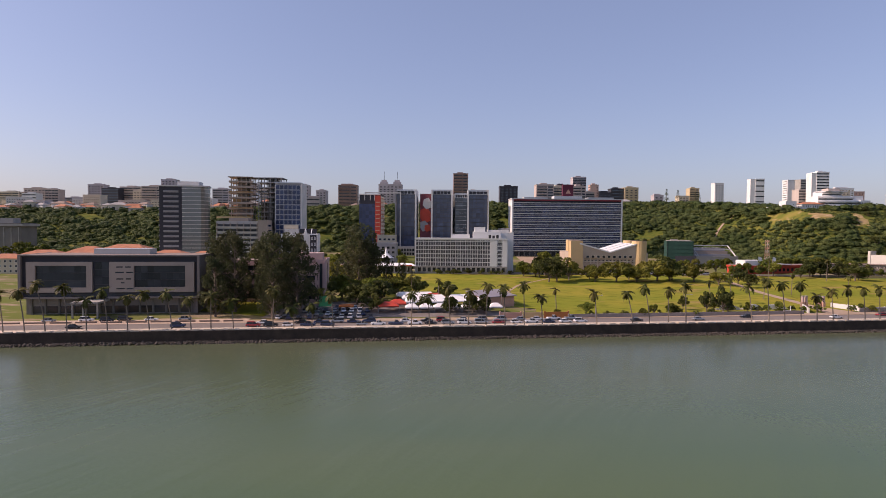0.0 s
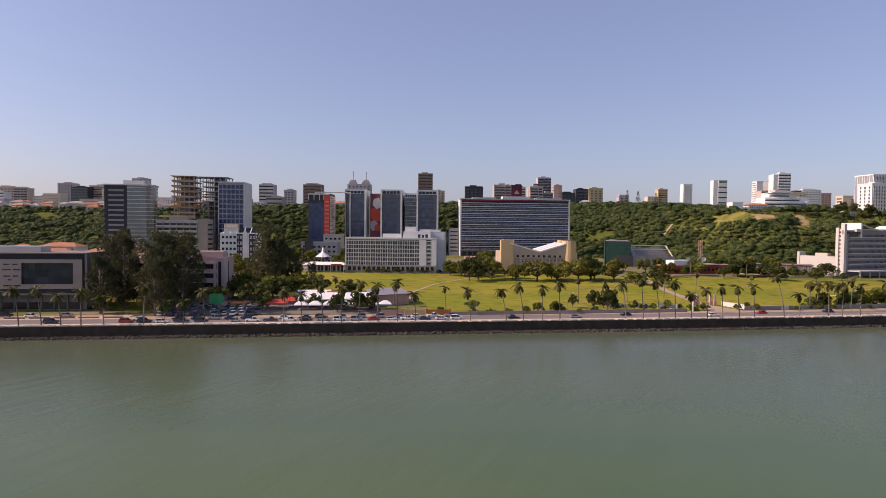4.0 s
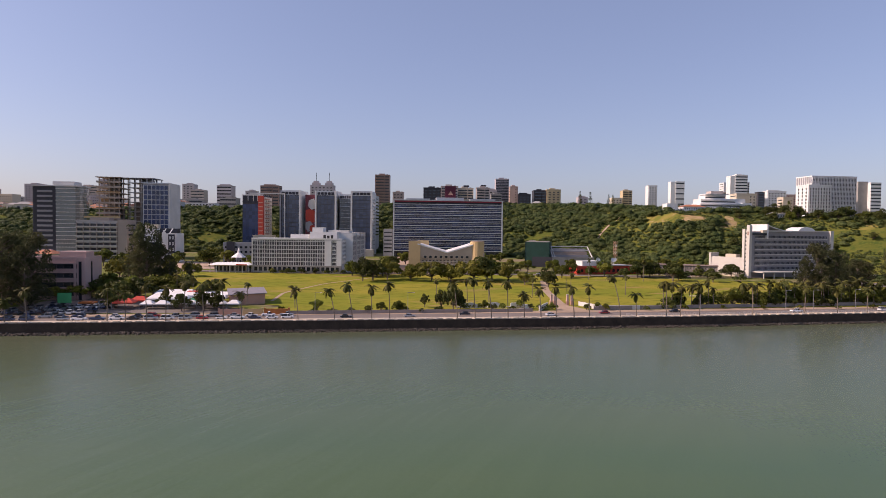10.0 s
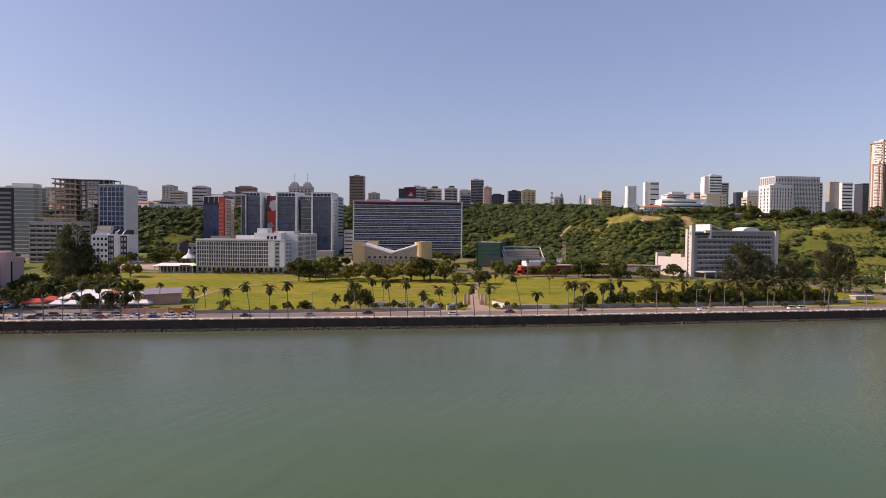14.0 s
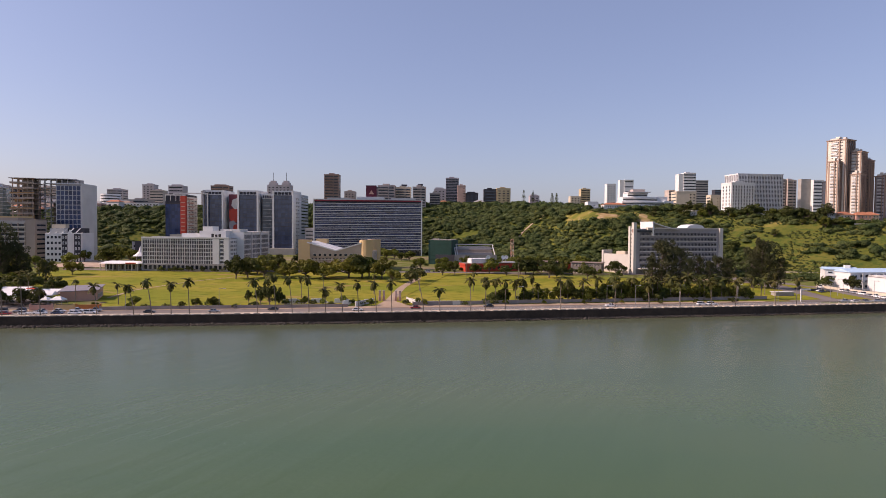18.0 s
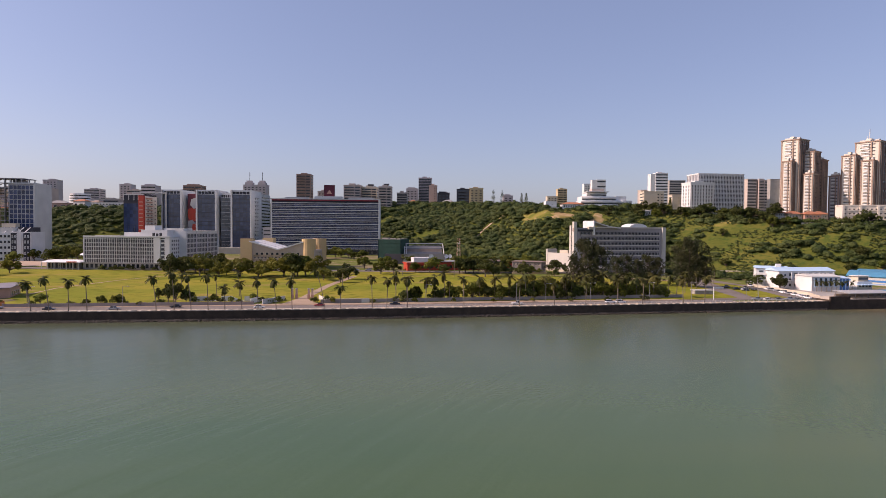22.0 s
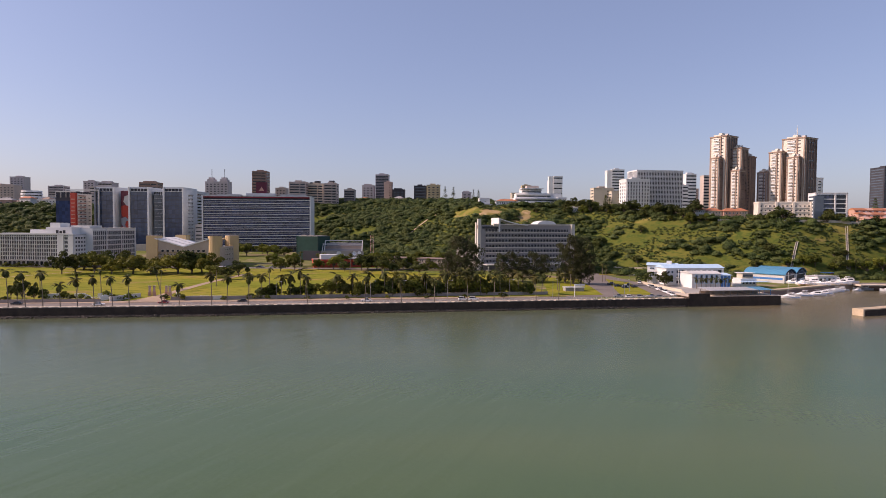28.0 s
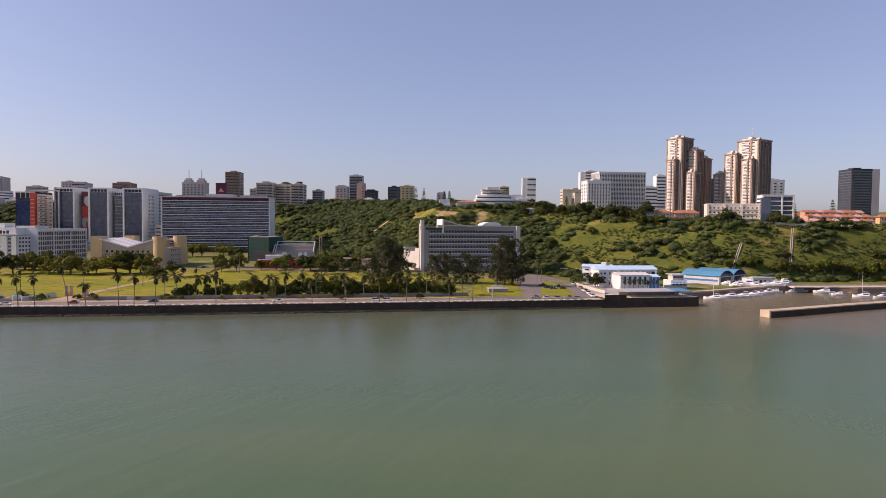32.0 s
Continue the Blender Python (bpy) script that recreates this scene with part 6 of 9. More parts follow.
def old_town():
    """Low houses with orange roofs behind the harbour office, and on the hill's edge."""
    rnd = random.Random(5)
    for x, y, w, h in ((-246, 372, 22, 10), (-222, 376, 24, 10.5), (-199, 378, 22, 10), (-174, 384, 20, 10), (-262, 362, 20, 8), (-156, 392, 16, 9), (-214, 408, 26, 12), (-232, 396, 18, 11)):
        house(x, y, w, 13, h + 1.4, WHITE2 if rnd.random() < 0.6 else CREAM, rnd.uniform(-6, 10), TILE, "pale old house with an orange clay-tiled roof", 2.6, cols=6, rows=3)
    for k in range(74):
        x = rnd.uniform(-740, -190)
        y = float(np.interp(x, CREST_X, CREST_Y)) + rnd.uniform(-6, 110) * rnd.random()
        house(x, y, rnd.uniform(10, 18), rnd.uniform(8, 12), rnd.uniform(5, 10), rnd.choice((WHITE, CREAM, SALMON, WHITE2)), rnd.uniform(-25, 25), rnd.choice((TILE, TILE, RUST, ROOFG)), "house with a tiled roof among trees on the hill", cols=2, rows=1)
    for k in range(10):
        x = rnd.uniform(-120, 260)
        y = float(np.interp(x, CREST_X, CREST_Y)) + rnd.uniform(25, 110)
        house(x, y, rnd.uniform(10, 16), 10, rnd.uniform(4, 8), rnd.choice((WHITE, CREAM, WHITE2)), rnd.uniform(-25, 25), rnd.choice((TILE, RUST, ROOFG)), "house with a tiled roof among trees on the hill", cols=2, rows=1)
    for x, w, zt, m in ((-300, 26, 70, WHITE2), (-352, 30, 68, CREAM), (-410, 34, 69, BROWN), (-462, 28, 70, WHITE2), (-520, 36, 67, DUSK), (-585, 30, 68, CREAM), (-640, 34, 66, BROWN), (-700, 30, 67, WHITE2), (-330, 20, 74, DUSK), (-438, 22, 74, CREAM), (-548, 24, 72, WHITE2)):
        y = float(np.interp(x, CREST_X, CREST_Y)) + rnd.uniform(40, 90)
        b = Building("low_flats", (x, y), (x + w, y + rnd.uniform(-3, 3)), 14, gz(x, y) - 1, zt, "low block of flats among houses on the hill", "apartment building", "low flats")
        b.body(m)
        b.grid("f", 0.6, b.w - 0.6, 1, b.h - 0.8, 8, max(2, round(b.h / 3.4)), 0.55, 0.45, GLASSD, m, 0.2, 0.25)
        part("parapet", b.roof(RUST, 0.8, 0.2), m, b.root)
    b = Building("concrete_hall", (-352, 478), (-332, 480), 22, 8, 38.5, "dark grey concrete hall with blank walls", "hall")
    b.body(CONCD)
    b.box("cornice", -3, -1.5, b.h - 2.4, b.w + 2, 23, b.h - 0.6, CONC)
    b.box("roof_room", 2, 4, b.h - 0.6, 12, 14, b.h + 4, CONC)
    b.fins("f", lin(2, b.w - 2, 4), 0, b.h - 3, 0.6, CONC, 0.4, "pilaster")
    # tiled pavilions left of the pink block
    house(-170, 300, 26, 14, 7, SALMON, 8, TILE, "salmon house with an orange tiled roof", 4)
    # blocks between the slab towers and the red tower
    b = Building("stepped_white_flats", (-56, 520), (-40, 521), 16, 10, 30, "stepped white block of flats below the towers", "apartment building")
    b.body(CREAM)
    b.grid("f", 0.5, b.w - 0.5, 0, b.h - 1, 4, 5, 0.6, 0.5, GLASSD, WHITE)
    part("parapet", b.roof(ROOFG, 0.8, 0.2), CREAM, b.root)
    b = Building("grey_flats", (-64, 470), (-36, 470), 16, 9, 24.5, "grey and navy four-storey block", "apartment building")
    b.body(GREYF)
    b.grid("f", 0.5, b.w - 0.5, 0, b.h - 1, 7, 4, 0.6, 0.5, GLASSD, CONC)
    b.box("bay", 3, -1.2, -3, 9, 0.2, b.h + 1.5, DARKC)
    part("parapet", b.roof(ROOFG, 0.8, 0.2), GREYF, b.root)


ribbed_hotel(), palace_hotel(), cream_towers(), right_blocks(), old_town()


# ---- vegetation ----
def leaf_quads(rng, centres, normals, size, flat=0.5):
    """Small bent-free leaf clumps: one quad each at the centres, facing roughly along the normals."""
    n = len(centres)
    nn = normals + rng.normal(0, flat, (n, 3))
    nn /= np.linalg.norm(nn, axis=1, keepdims=True) + 1e-9
    t = np.cross(nn, rng.normal(0, 1, (n, 3)))
    t /= np.linalg.norm(t, axis=1, keepdims=True) + 1e-9
    b = np.cross(nn, t)
    s = (size * rng.uniform(0.6, 1.35, n))[:, None]
    k = s * rng.uniform(0.45, 0.9, (n, 1))
    v = np.stack([centres - t * s, centres - b * k, centres + t * s, centres + b * k], 1)
    return v.reshape(-1, 3), np.arange(4 * n).reshape(-1, 4)


def blob_points(rng, blobs, n):
    """Points near the skin of a set of ellipsoids, denser above, and their outward ways."""
    w = np.array([b[3] * b[4] + b[4] * b[5] for b in blobs])
    pick = rng.choice(len(blobs), n, p=w / w.sum())
    B = np.array(blobs)[pick]
    d = rng.normal(0, 1, (n, 3))
    d[:, 2] = np.where(rng.random(n) < 0.45, np.abs(d[:, 2]), d[:, 2])
    d /= np.linalg.norm(d, axis=1, keepdims=True)
    r = rng.uniform(0.55, 1.06, (n, 1)) ** 0.6
    return B[:, :3] + d * B[:, 3:] * r, d


def cone(a, b, ra, rb, n=7):
    a, b = Vector(a), Vector(b)
    d = (b - a).normalized()
    p = d.orthogonal().normalized()
    q = d.cross(p)
    V = [tuple(c + (p * math.cos(2 * math.pi * i / n) + q * math.sin(2 * math.pi * i / n)) * r) for c, r in ((a, ra), (b, rb)) for i in range(n)]
    return V, [(i, (i + 1) % n, n + (i + 1) % n, n + i) for i in range(n)] + [tuple(range(n, 2 * n))]


def join_geo(parts):
    V, F = [], []
    for v, f in parts:
        F += [tuple(i + len(V) for i in q) for q in f]
        V += v
    return V, F


def make_tree(name, seed, height, spread, leafm, leaves, size, label, group, shape="round", trunk=0.28):
    """A tree > trunk (with limbs), crown; stands at the origin."""
    rng = np.random.default_rng(seed)
    t = thing(name, 0, 0, 0, 0, label, "tree", group)
    limbs, blobs = [], []
    if shape == "round":
        h0 = height * 0.22
        limbs.append(cone((0, 0, -0.5), (0.2, 0.1, h0), trunk * 1.3, trunk))
        for k in range(19):
            a, q = k * 2.4 + rng.uniform(-0.5, 0.5), rng.uniform(0.1, 1.0)
            r = spread * q * rng.uniform(0.6, 1.1)
            top = (r * math.cos(a), r * math.sin(a), height * (0.36 + 0.48 * (1 - q ** 2) ** 0.5 * rng.uniform(0.15, 1.15)))
            limbs.append(cone((0.2, 0.1, h0 * rng.uniform(0.75, 1)), top, trunk * 0.5, 0.04, 5))
            e = spread * rng.uniform(0.12, 0.34)
            blobs.append((*top, e, e * rng.uniform(0.8, 1.2), e * rng.uniform(0.6, 1.05)))
    elif shape == "casuarina":
        limbs.append(cone((0, 0, -0.5), (0.4, 0.2, height * 0.92), trunk * 1.5, 0.08))
        for k in range(84):
            z = height * rng.uniform(0.08, 0.98)
            a, r = rng.uniform(0, 6.28), spread * (1.0 - 0.45 * (z / height) ** 2) * rng.uniform(0.2, 1.15)
            top = (r * math.cos(a), r * math.sin(a), z + r * 0.35)
            limbs.append(cone((0.2, 0.1, z - r * 0.4), top, 0.16, 0.03, 5))
            e = spread * rng.uniform(0.07, 0.24)
            blobs.append((*top, e, e, e * rng.uniform(1.1, 2.0)))
    v, f = join_geo(limbs)
    part("trunk", (v, f), BARK, t)
    c, d = blob_points(rng, blobs, leaves)
    if shape == "casuarina":
        d = d * 0.3 + rng.normal(0, 1, d.shape) * [1, 1, 0.25]
    v, f = leaf_quads(rng, c, d, size, 0.6)
    cr = new("crown", big_mesh("crown", v, f, leafm))
    cr.parent = t
    return t


def spread_trees(proto, spots, rnd, zs=0.0, wide=1.0):
    """Copies of the kinds of trees at the spots (x, y, scale)."""
    for x, y, s in spots:
        p = rnd.choice(proto)
        o = copy_thing(p, pose(x, y, gz(x, y) + zs, 0, 0, rnd.uniform(0, 360)) @ Matrix.Diagonal((s * wide * rnd.uniform(0.85, 1.15), s * wide * rnd.uniform(0.85, 1.15), s, 1)))


def drop(protos):
    for p in protos:
        for o in (*p.children_recursive, p):
            bpy.data.objects.remove(o)


RT = random.Random(11)
green = [make_tree("broad_tree", 20 + k, (9.8, 8.4, 9.2)[k], (6.4, 6.6, 5.4)[k], LEAF, 1700, 0.44, "leafy green broad-crowned tree", "broad-leaved trees") for k in range(3)]
dark = [make_tree("dark_tree", 30 + k, (9.8, 8.6, 9.2)[k], (6.2, 6.6, 5.4)[k], LEAFD, 1700, 0.44, "dark green dense-crowned tree", "broad-leaved trees") for k in range(3)]
olive = [make_tree("olive_tree", 40 + k, (9.8, 9.2, 8.4)[k], (6.4, 6.8, 6.8)[k], LEAFY, 1600, 0.48, "airy yellow-green tree by the lawn", "broad-leaved trees") for k in range(3)]
bush = [make_tree("bush", 60 + k, 2.6, 2.2, (LEAF, LEAFD, LEAF)[k], 420, 0.26, "low rounded green bush", "bushes", trunk=0.08) for k in range(3)]
wispy = [make_tree("casuarina", 56 + k, 28, 6.5, CASUA, 3200, 0.40, "slim wispy casuarina tree with thin foliage", "casuarinas", "casuarina", 0.35) for k in range(2)]
casu = [make_tree("casuarina", 50 + k, 28.5, 7.8, CASUA, 5600, 0.36, "tall dark feathery casuarina tree", "casuarinas", "casuarina", 0.4) for k in range(3)]

# casuarina groups
spread_trees(casu, [(-86, 240, 1.0), (-79, 232, 0.95), (-90, 249, 0.9), (-83, 222, 0.72), (-64, 228, 1.02), (-58, 236, 0.98), (-69, 240, 0.96), (-54, 226, 0.9), (-61, 218, 0.7), (-73, 250, 0.9)], RT)
spread_trees(casu, [(-40, 290, 1.08), (-36, 286, 0.86), (-33, 293, 0.8), (-46, 296, 0.62)], RT)
spread_trees(wispy, [(-27, 290, 0.62), (-20, 296, 0.5), (-52, 300, 0.5)], RT)
spread_trees(casu, [(299, 303, 0.9), (304, 306, 0.92), (308, 301, 0.8), (294, 304, 0.62), (367, 332, 0.94), (372, 334, 0.88), (363, 335, 0.78), (376, 331, 0.6)], RT)
spread_trees(casu, [(326, 335, 0.54), (332, 336, 0.58), (338, 334, 0.5), (345, 338, 0.58), (351, 338, 0.54)], RT, 0, 1.4)
# edge of the lawn and in front of the halls
spread_trees(dark, [(60.5, 347, 1.4), (66, 352, 1.4), (134, 360, 1.75), (168, 346, 1.0), (166, 330, 0.9)], RT)
spread_trees(dark, [(99, 250, 0.7), (110.8, 240, 1.15), (106, 244, 1.0), (114, 243, 0.8)], RT, 0, 0.6)
spread_trees(olive, [(74, 358, 1.3), (88, 352, 1.1), (100.6, 353, 1.4), (112, 352, 1.05), (126, 358, 1.5), (147, 356, 1.3), (154.5, 340, 0.9)], RT, 0, 1.12)
spread_trees(green, [(138, 366, 1.45), (66, 372, 1.25), (50, 378, 1.2), (57, 376, 1.1), (56, 235.6, 0.55), (82, 235, 0.5), (89, 235.5, 0.6), (43, 229, 0.35), (184, 381, 1.0), (192, 386, 1.1), (216, 398, 1.0), (206, 396, 0.9)], RT)
spread_trees(dark, [(226, 384, 0.8), (252, 372, 1.35), (258, 378, 0.8), (236, 392, 1.1), (246, 396, 1.2), (264, 394, 0.8), (276, 369, 0.9), (298, 378, 0.6)], RT)
# the belt between the road and the lawn: slim crowns behind the boundary wall
def belt_y(x):
    return float(shore(x / CA, 28.5)[1])


spread_trees(green, [(x, belt_y(x) + RT.uniform(0.5, 3), q * 1.12) for x, q in ((212, 0.95), (228.5, 0.85), (239, 1.05), (252, 1.0), (261, 1.1), (271, 1.1), (279, 1.15), (290, 0.8), (301, 1.0), (311, 1.1), (318, 1.0), (327, 0.95), (334, 0.8))], RT, -1.8, 0.92)
spread_trees(dark, [(x, belt_y(x) + RT.uniform(0.5, 3.5), q * 1.12) for x, q in ((207, 0.7), (222, 0.75), (245, 0.9), (257, 0.75), (266, 0.95), (285, 1.05), (289, 0.9), (296, 0.8), (306, 0.85), (314, 0.8), (322, 0.95), (331, 0.7))], RT, -1.8, 0.92)
spread_trees(olive, [(268, belt_y(268) + 9, 1.05), (278, belt_y(278) + 8, 1.1), (299, belt_y(299) + 10, 0.9), (325, belt_y(325) + 8, 0.9)], RT, 0, 0.8)
# left: round the tents, the car park and the pink block
spread_trees(dark, [(11.5, 233.5, 0.95), (16.5, 235, 0.9), (3, 232.5, 0.85), (-25, 235, 0.7)], RT, 0, 0.7)
spread_trees(dark, [(-30, 252, 1.1), (-26, 258, 1.2), (-48, 264, 1.0), (-36, 256, 1.05), (-12, 272, 1.2), (2, 270, 1.0)], RT)
spread_trees(green, [(-57, 262.5, 0.8), (-52, 258, 0.75), (-40, 261, 0.9), (-30, 262, 1.2), (-20, 270, 1.3), (-60, 255, 0.7), (-45, 272, 1.2), (-28, 275, 1.2), (-101, 262, 0.9), (-96, 270, 1.0)], RT)
spread_trees(olive, [(-60, 330, 1.3), (-70, 338, 1.4), (-52, 345, 1.2), (-80, 345, 1.3), (-45, 360, 1.0)], RT)
spread_trees(green, [(-130, 420, 1.4), (-112, 410, 1.3), (-75, 405, 1.2), (-60, 430, 1.5), (-50, 440, 1.3), (-95, 400, 1.0), (-66, 452, 1.4), (-22, 398, 0.9), (-250, 400, 1.6), (-270, 410, 1.7), (-290, 420, 1.8), (-300, 400, 1.5), (-168, 402, 1.3), (-150, 410, 1.2)], RT)
# round the marina
spread_trees(dark, [(420, 333, 0.85), (422, 336, 0.8), (415, 350, 0.8), (420, 356, 0.85)], RT)
spread_trees(green, [(574, 403, 0.9), (584, 401, 1.0), (598, 405, 1.2), (605, 406, 1.1), (621, 404, 1.2), (632, 408, 1.3), (640, 410, 1.3), (549, 402, 1.0), (541, 402, 0.9), (530, 402, 0.8), (652, 412, 1.4), (560, 400, 0.7)], RT)
# trees on the slope and along its edge, singly visible
spread_trees(dark, [(402 + 4.2 * k + RT.uniform(-3, 3), float(np.interp(402 + 4.2 * k, CREST_X, CREST_Y)) + RT.uniform(-9, 5), RT.uniform(0.6, 1.6)) for k in range(26) if k % 3], RT, -1.0)
spread_trees(green, [(402 + 4.2 * k + RT.uniform(-3, 3), float(np.interp(402 + 4.2 * k, CREST_X, CREST_Y)) + RT.uniform(-14, 5), RT.uniform(0.5, 1.3)) for k in range(0, 26, 3)], RT, -1.0)
for k in range(40):
    x = RT.uniform(330, 720)
    f, c = float(np.interp(x, FOOT_X, FOOT_Y)), float(np.interp(x, CREST_X, CREST_Y))
    spread_trees(dark, [(x, f + (c - f) * RT.choice((0.2, 0.4, 0.62, 0.9, 1.0, 1.02, 1.05)), RT.uniform(0.6, 1.15))], RT, -1.2)
# fuller ground between the lawn and the halls, beside the white block and along the walls
spread_trees(dark, [(58 + RT.uniform(0, 16), 372 + 6 * k, RT.uniform(0.9, 1.4)) for k in range(5)] + [(-2 + 9 * k, 386 + RT.uniform(-2, 2), RT.uniform(0.28, 0.45)) for k in range(7)] + [(240 + 21 * k, 400 + RT.uniform(-6, 18), RT.uniform(0.5, 1.3)) for k in range(4)], RT)
spread_trees(green, [(168 + 17 * k, 414 + RT.uniform(-8, 20), RT.uniform(0.8, 1.15)) for k in range(8)] + [(240 + 8 * k, 446 + RT.uniform(-8, 8), RT.uniform(0.8, 1.2)) for k in range(9)], RT)
spread_trees(olive, [(88 + 23 * k, 368 + RT.uniform(-9, 6), RT.uniform(0.8, 1.2)) for k in range(3)], RT)
spread_trees(dark, [(-28 + 20 * k, 238 + 2.6 * k + RT.uniform(-2, 3), RT.uniform(0.5, 0.7)) for k in range(3)], RT)
spread_trees(bush, [(112 + 4 * k, 249 + RT.uniform(-4, 4), RT.uniform(0.7, 1.5)) for k in range(9)] + [(56 + 7 * k, 229 + 0.9 * k + RT.uniform(0, 3), RT.uniform(0.6, 1.1)) for k in range(8)] + [(176 + 9 * k, 246 + 1.2 * k + RT.uniform(0, 5), RT.uniform(0.6, 1.1)) for k in range(0, 18, 2)] + [(-4 + 7 * k, 389 + RT.uniform(-1, 2), RT.uniform(0.7, 1.2)) for k in range(7)] + [(148 + 5 * k, 250 + RT.uniform(-3, 3), RT.uniform(0.7, 1.2)) for k in (0, 1, 4, 5)], RT)
spread_trees(green, [(72 + 7 * k, 470 + RT.uniform(-30, 60), RT.uniform(0.8, 1.3)) for k in range(13)] + [(-100 + 9 * k, 440 + RT.uniform(-20, 60), RT.uniform(0.7, 1.2)) for k in range(9)], RT)
spread_trees(bush, [(250 + 4.5 * k, 404 - 0.8 * k + RT.uniform(-3, 3), RT.uniform(1.2, 2.2)) for k in range(10)], RT)
drop(green + dark + olive + casu + bush + wispy)


# ---- norfolk pines on the skyline ----
def pine(x, y, h):
    t = thing("conical_pine", x, y, gz(x, y), 0, "dark conical pine on the skyline", "tree", "skyline pines")
    rng = np.random.default_rng(int(x))
    part("trunk", cone((0, 0, -0.5), (0, 0, h * 0.97), 0.35, 0.05), BARK, t)
    tiers = [(r * math.cos(a), r * math.sin(a), z, 0.9, 0.9, 0.35) for z in np.linspace(h * 0.2, h * 0.95, 11) for a in np.linspace(0, 5.5, 6) for r in (h * 0.2 * (1.02 - z / h), h * 0.1 * (1.02 - z / h))]
    c, d = blob_points(rng, tiers, 900)
    v, f = leaf_quads(rng, c, d, 0.4, 0.7)
    cr = new("crown", big_mesh("crown", v, f, LEAFD))
    cr.parent = t


for x, y, h in ((292, 800, 22), (303, 790, 21), (330, 800, 18), (337, 806, 18), (455, 600, 16), (612, 470, 17), (470, 640, 15), (700, 560, 20), (880, 720, 40)):
    pine(x, y, h)


# ---- palms ----
def frond_mesh(seed, length=2.9):
    """A drooping frond: bent midrib with leaflets down both sides."""
    rng = np.random.default_rng(seed)
    V, F = [], []
    n = 13
    pts = []
    for i in range(n + 1):
        t = i / n
        pts.append(Vector((length * (t - 0.12 * t * t), 0, length * (0.36 * t - 0.72 * t * t))))
    for i in range(n):
        a, b = pts[i], pts[i + 1]
        k = len(V)
        V += [tuple(a + Vector((0, 0.07, 0))), tuple(a - Vector((0, 0.07, 0))), tuple(b - Vector((0, 0.05, 0))), tuple(b + Vector((0, 0.05, 0)))]
        F.append((k, k + 1, k + 2, k + 3))
        if i == 0:
            continue
        for s in (1, -1):
            l = length * 0.36 * math.sin(math.pi * (0.12 + 0.85 * i / n)) * rng.uniform(0.8, 1.2)
            tip = a + Vector((l * 0.55, s * l * 0.75, -l * rng.uniform(0.35, 0.75)))
            k = len(V)
            V += [tuple(a - Vector((0.06, 0, 0))), tuple(a.lerp(b, 1.6)), tuple(tip)]
            F.append((k, k + 1, k + 2))
    me = bpy.data.meshes.new("frond")
    me.from_pydata(V, [], F)
    me.materials.append(PALML)
    return me


FRONDS = [frond_mesh(s, l) for s, l in ((1, 3.0), (2, 3.4), (3, 2.7))]
TRUNKS = {}


def palm(x, y, h, lean=0.0, size=1.04, label="tall coconut palm with a bare grey trunk", seed=0, n=15):
    """A palm > trunk, each frond. lean: metres by which the crown hangs over to +x."""
    r = random.Random(seed * 7 + int(x * 10))
    z0 = gz(x, y) + (0.2 if unshore(x, y)[1] < 6 else 0)
    h += 2.4
    t = thing("palm_tree", x, y, z0, 0, label, "palm tree", "palms along the shore")
    key = (round(h), round(lean, 1))
    if key not in TRUNKS:
        pts = [Vector((key[1] * (k / 6) ** 1.6, 0, -0.4 + (key[0] + 0.4) * k / 6)) for k in range(7)]
        geo = join_geo([cone(pts[k], pts[k + 1], 0.2 - 0.012 * k, 0.188 - 0.012 * k, 6) for k in range(6)])
        me = bpy.data.meshes.new("trunk")
        me.from_pydata(*[geo[0], [], geo[1]])
        me.materials.append(PALMT)
        TRUNKS[key] = me
    o = new("trunk", TRUNKS[key])
    o.parent = t
    for k in range(n):
        f = new("frond", FRONDS[k % 3])
        f.parent = t
        f.matrix_basis = Matrix.LocRotScale((key[1], 0, key[0] - 0.1), Euler((0, radians(r.uniform(-46, 72)), radians(k * 360 / n + r.uniform(-14, 14)))), Vector((size,) * 3))


def wall_palm(x, h, lean=0.0, d=3.4, **kw):
    """A palm on the promenade at that x."""
    s = (x + d * SA) / CA
    palm(*shore(s, d), h, lean, **kw)


for k, x in enumerate((-134.7, -128.7, -122.8, -116.6, -111.0, -104.9, -99.0, -92.6, -85.9, -80.1, -74.1)):
    wall_palm(x, (10, 11, 13, 12, 8, 11, 9, 10, 10, 8, 9)[k], (-1.4, -1.8, -3.0, -1.0, -0.4, -1.4, -0.4, -1.6, -1.8, -1.2, 0)[k])
for k, x in enumerate((-67.2, -55.0, -48.4, -42.7, -35.9)):
    wall_palm(x, (7, 11, 5, 6, 9)[k], (-1.0, 0.4, -0.6, 0.2, -0.8)[k], label="shorter palm with drooping fronds by the car park")
for k, x in enumerate((-10.4, -4.4, 2.6, 8.8, 14.8, 21.4, 28.1, 34.4)):
    wall_palm(x, (9, 8, 11, 10, 12, 11, 12, 8)[k], (0.4, -0.4, -0.8, 0.4, 0.6, -0.6, -0.4, -0.6)[k])
for x, h, l in ((53.9, 9, -1.2), (66.9, 9, -2.2), (73.2, 11, -2.0), (80.2, 10, -0.2), (86.8, 11, -0.6)):
    wall_palm(x, h, l)
for k, x in enumerate((112.0, 118.7, 125.0, 131.4, 137.8, 144.3, 150.5)):
    wall_palm(x, (11, 12.5, 12, 11.6, 6.2, 8.2, 9.6)[k], (-1.6, -1.0, -1.6, -0.6, -0.4, -1.0, -0.6)[k])
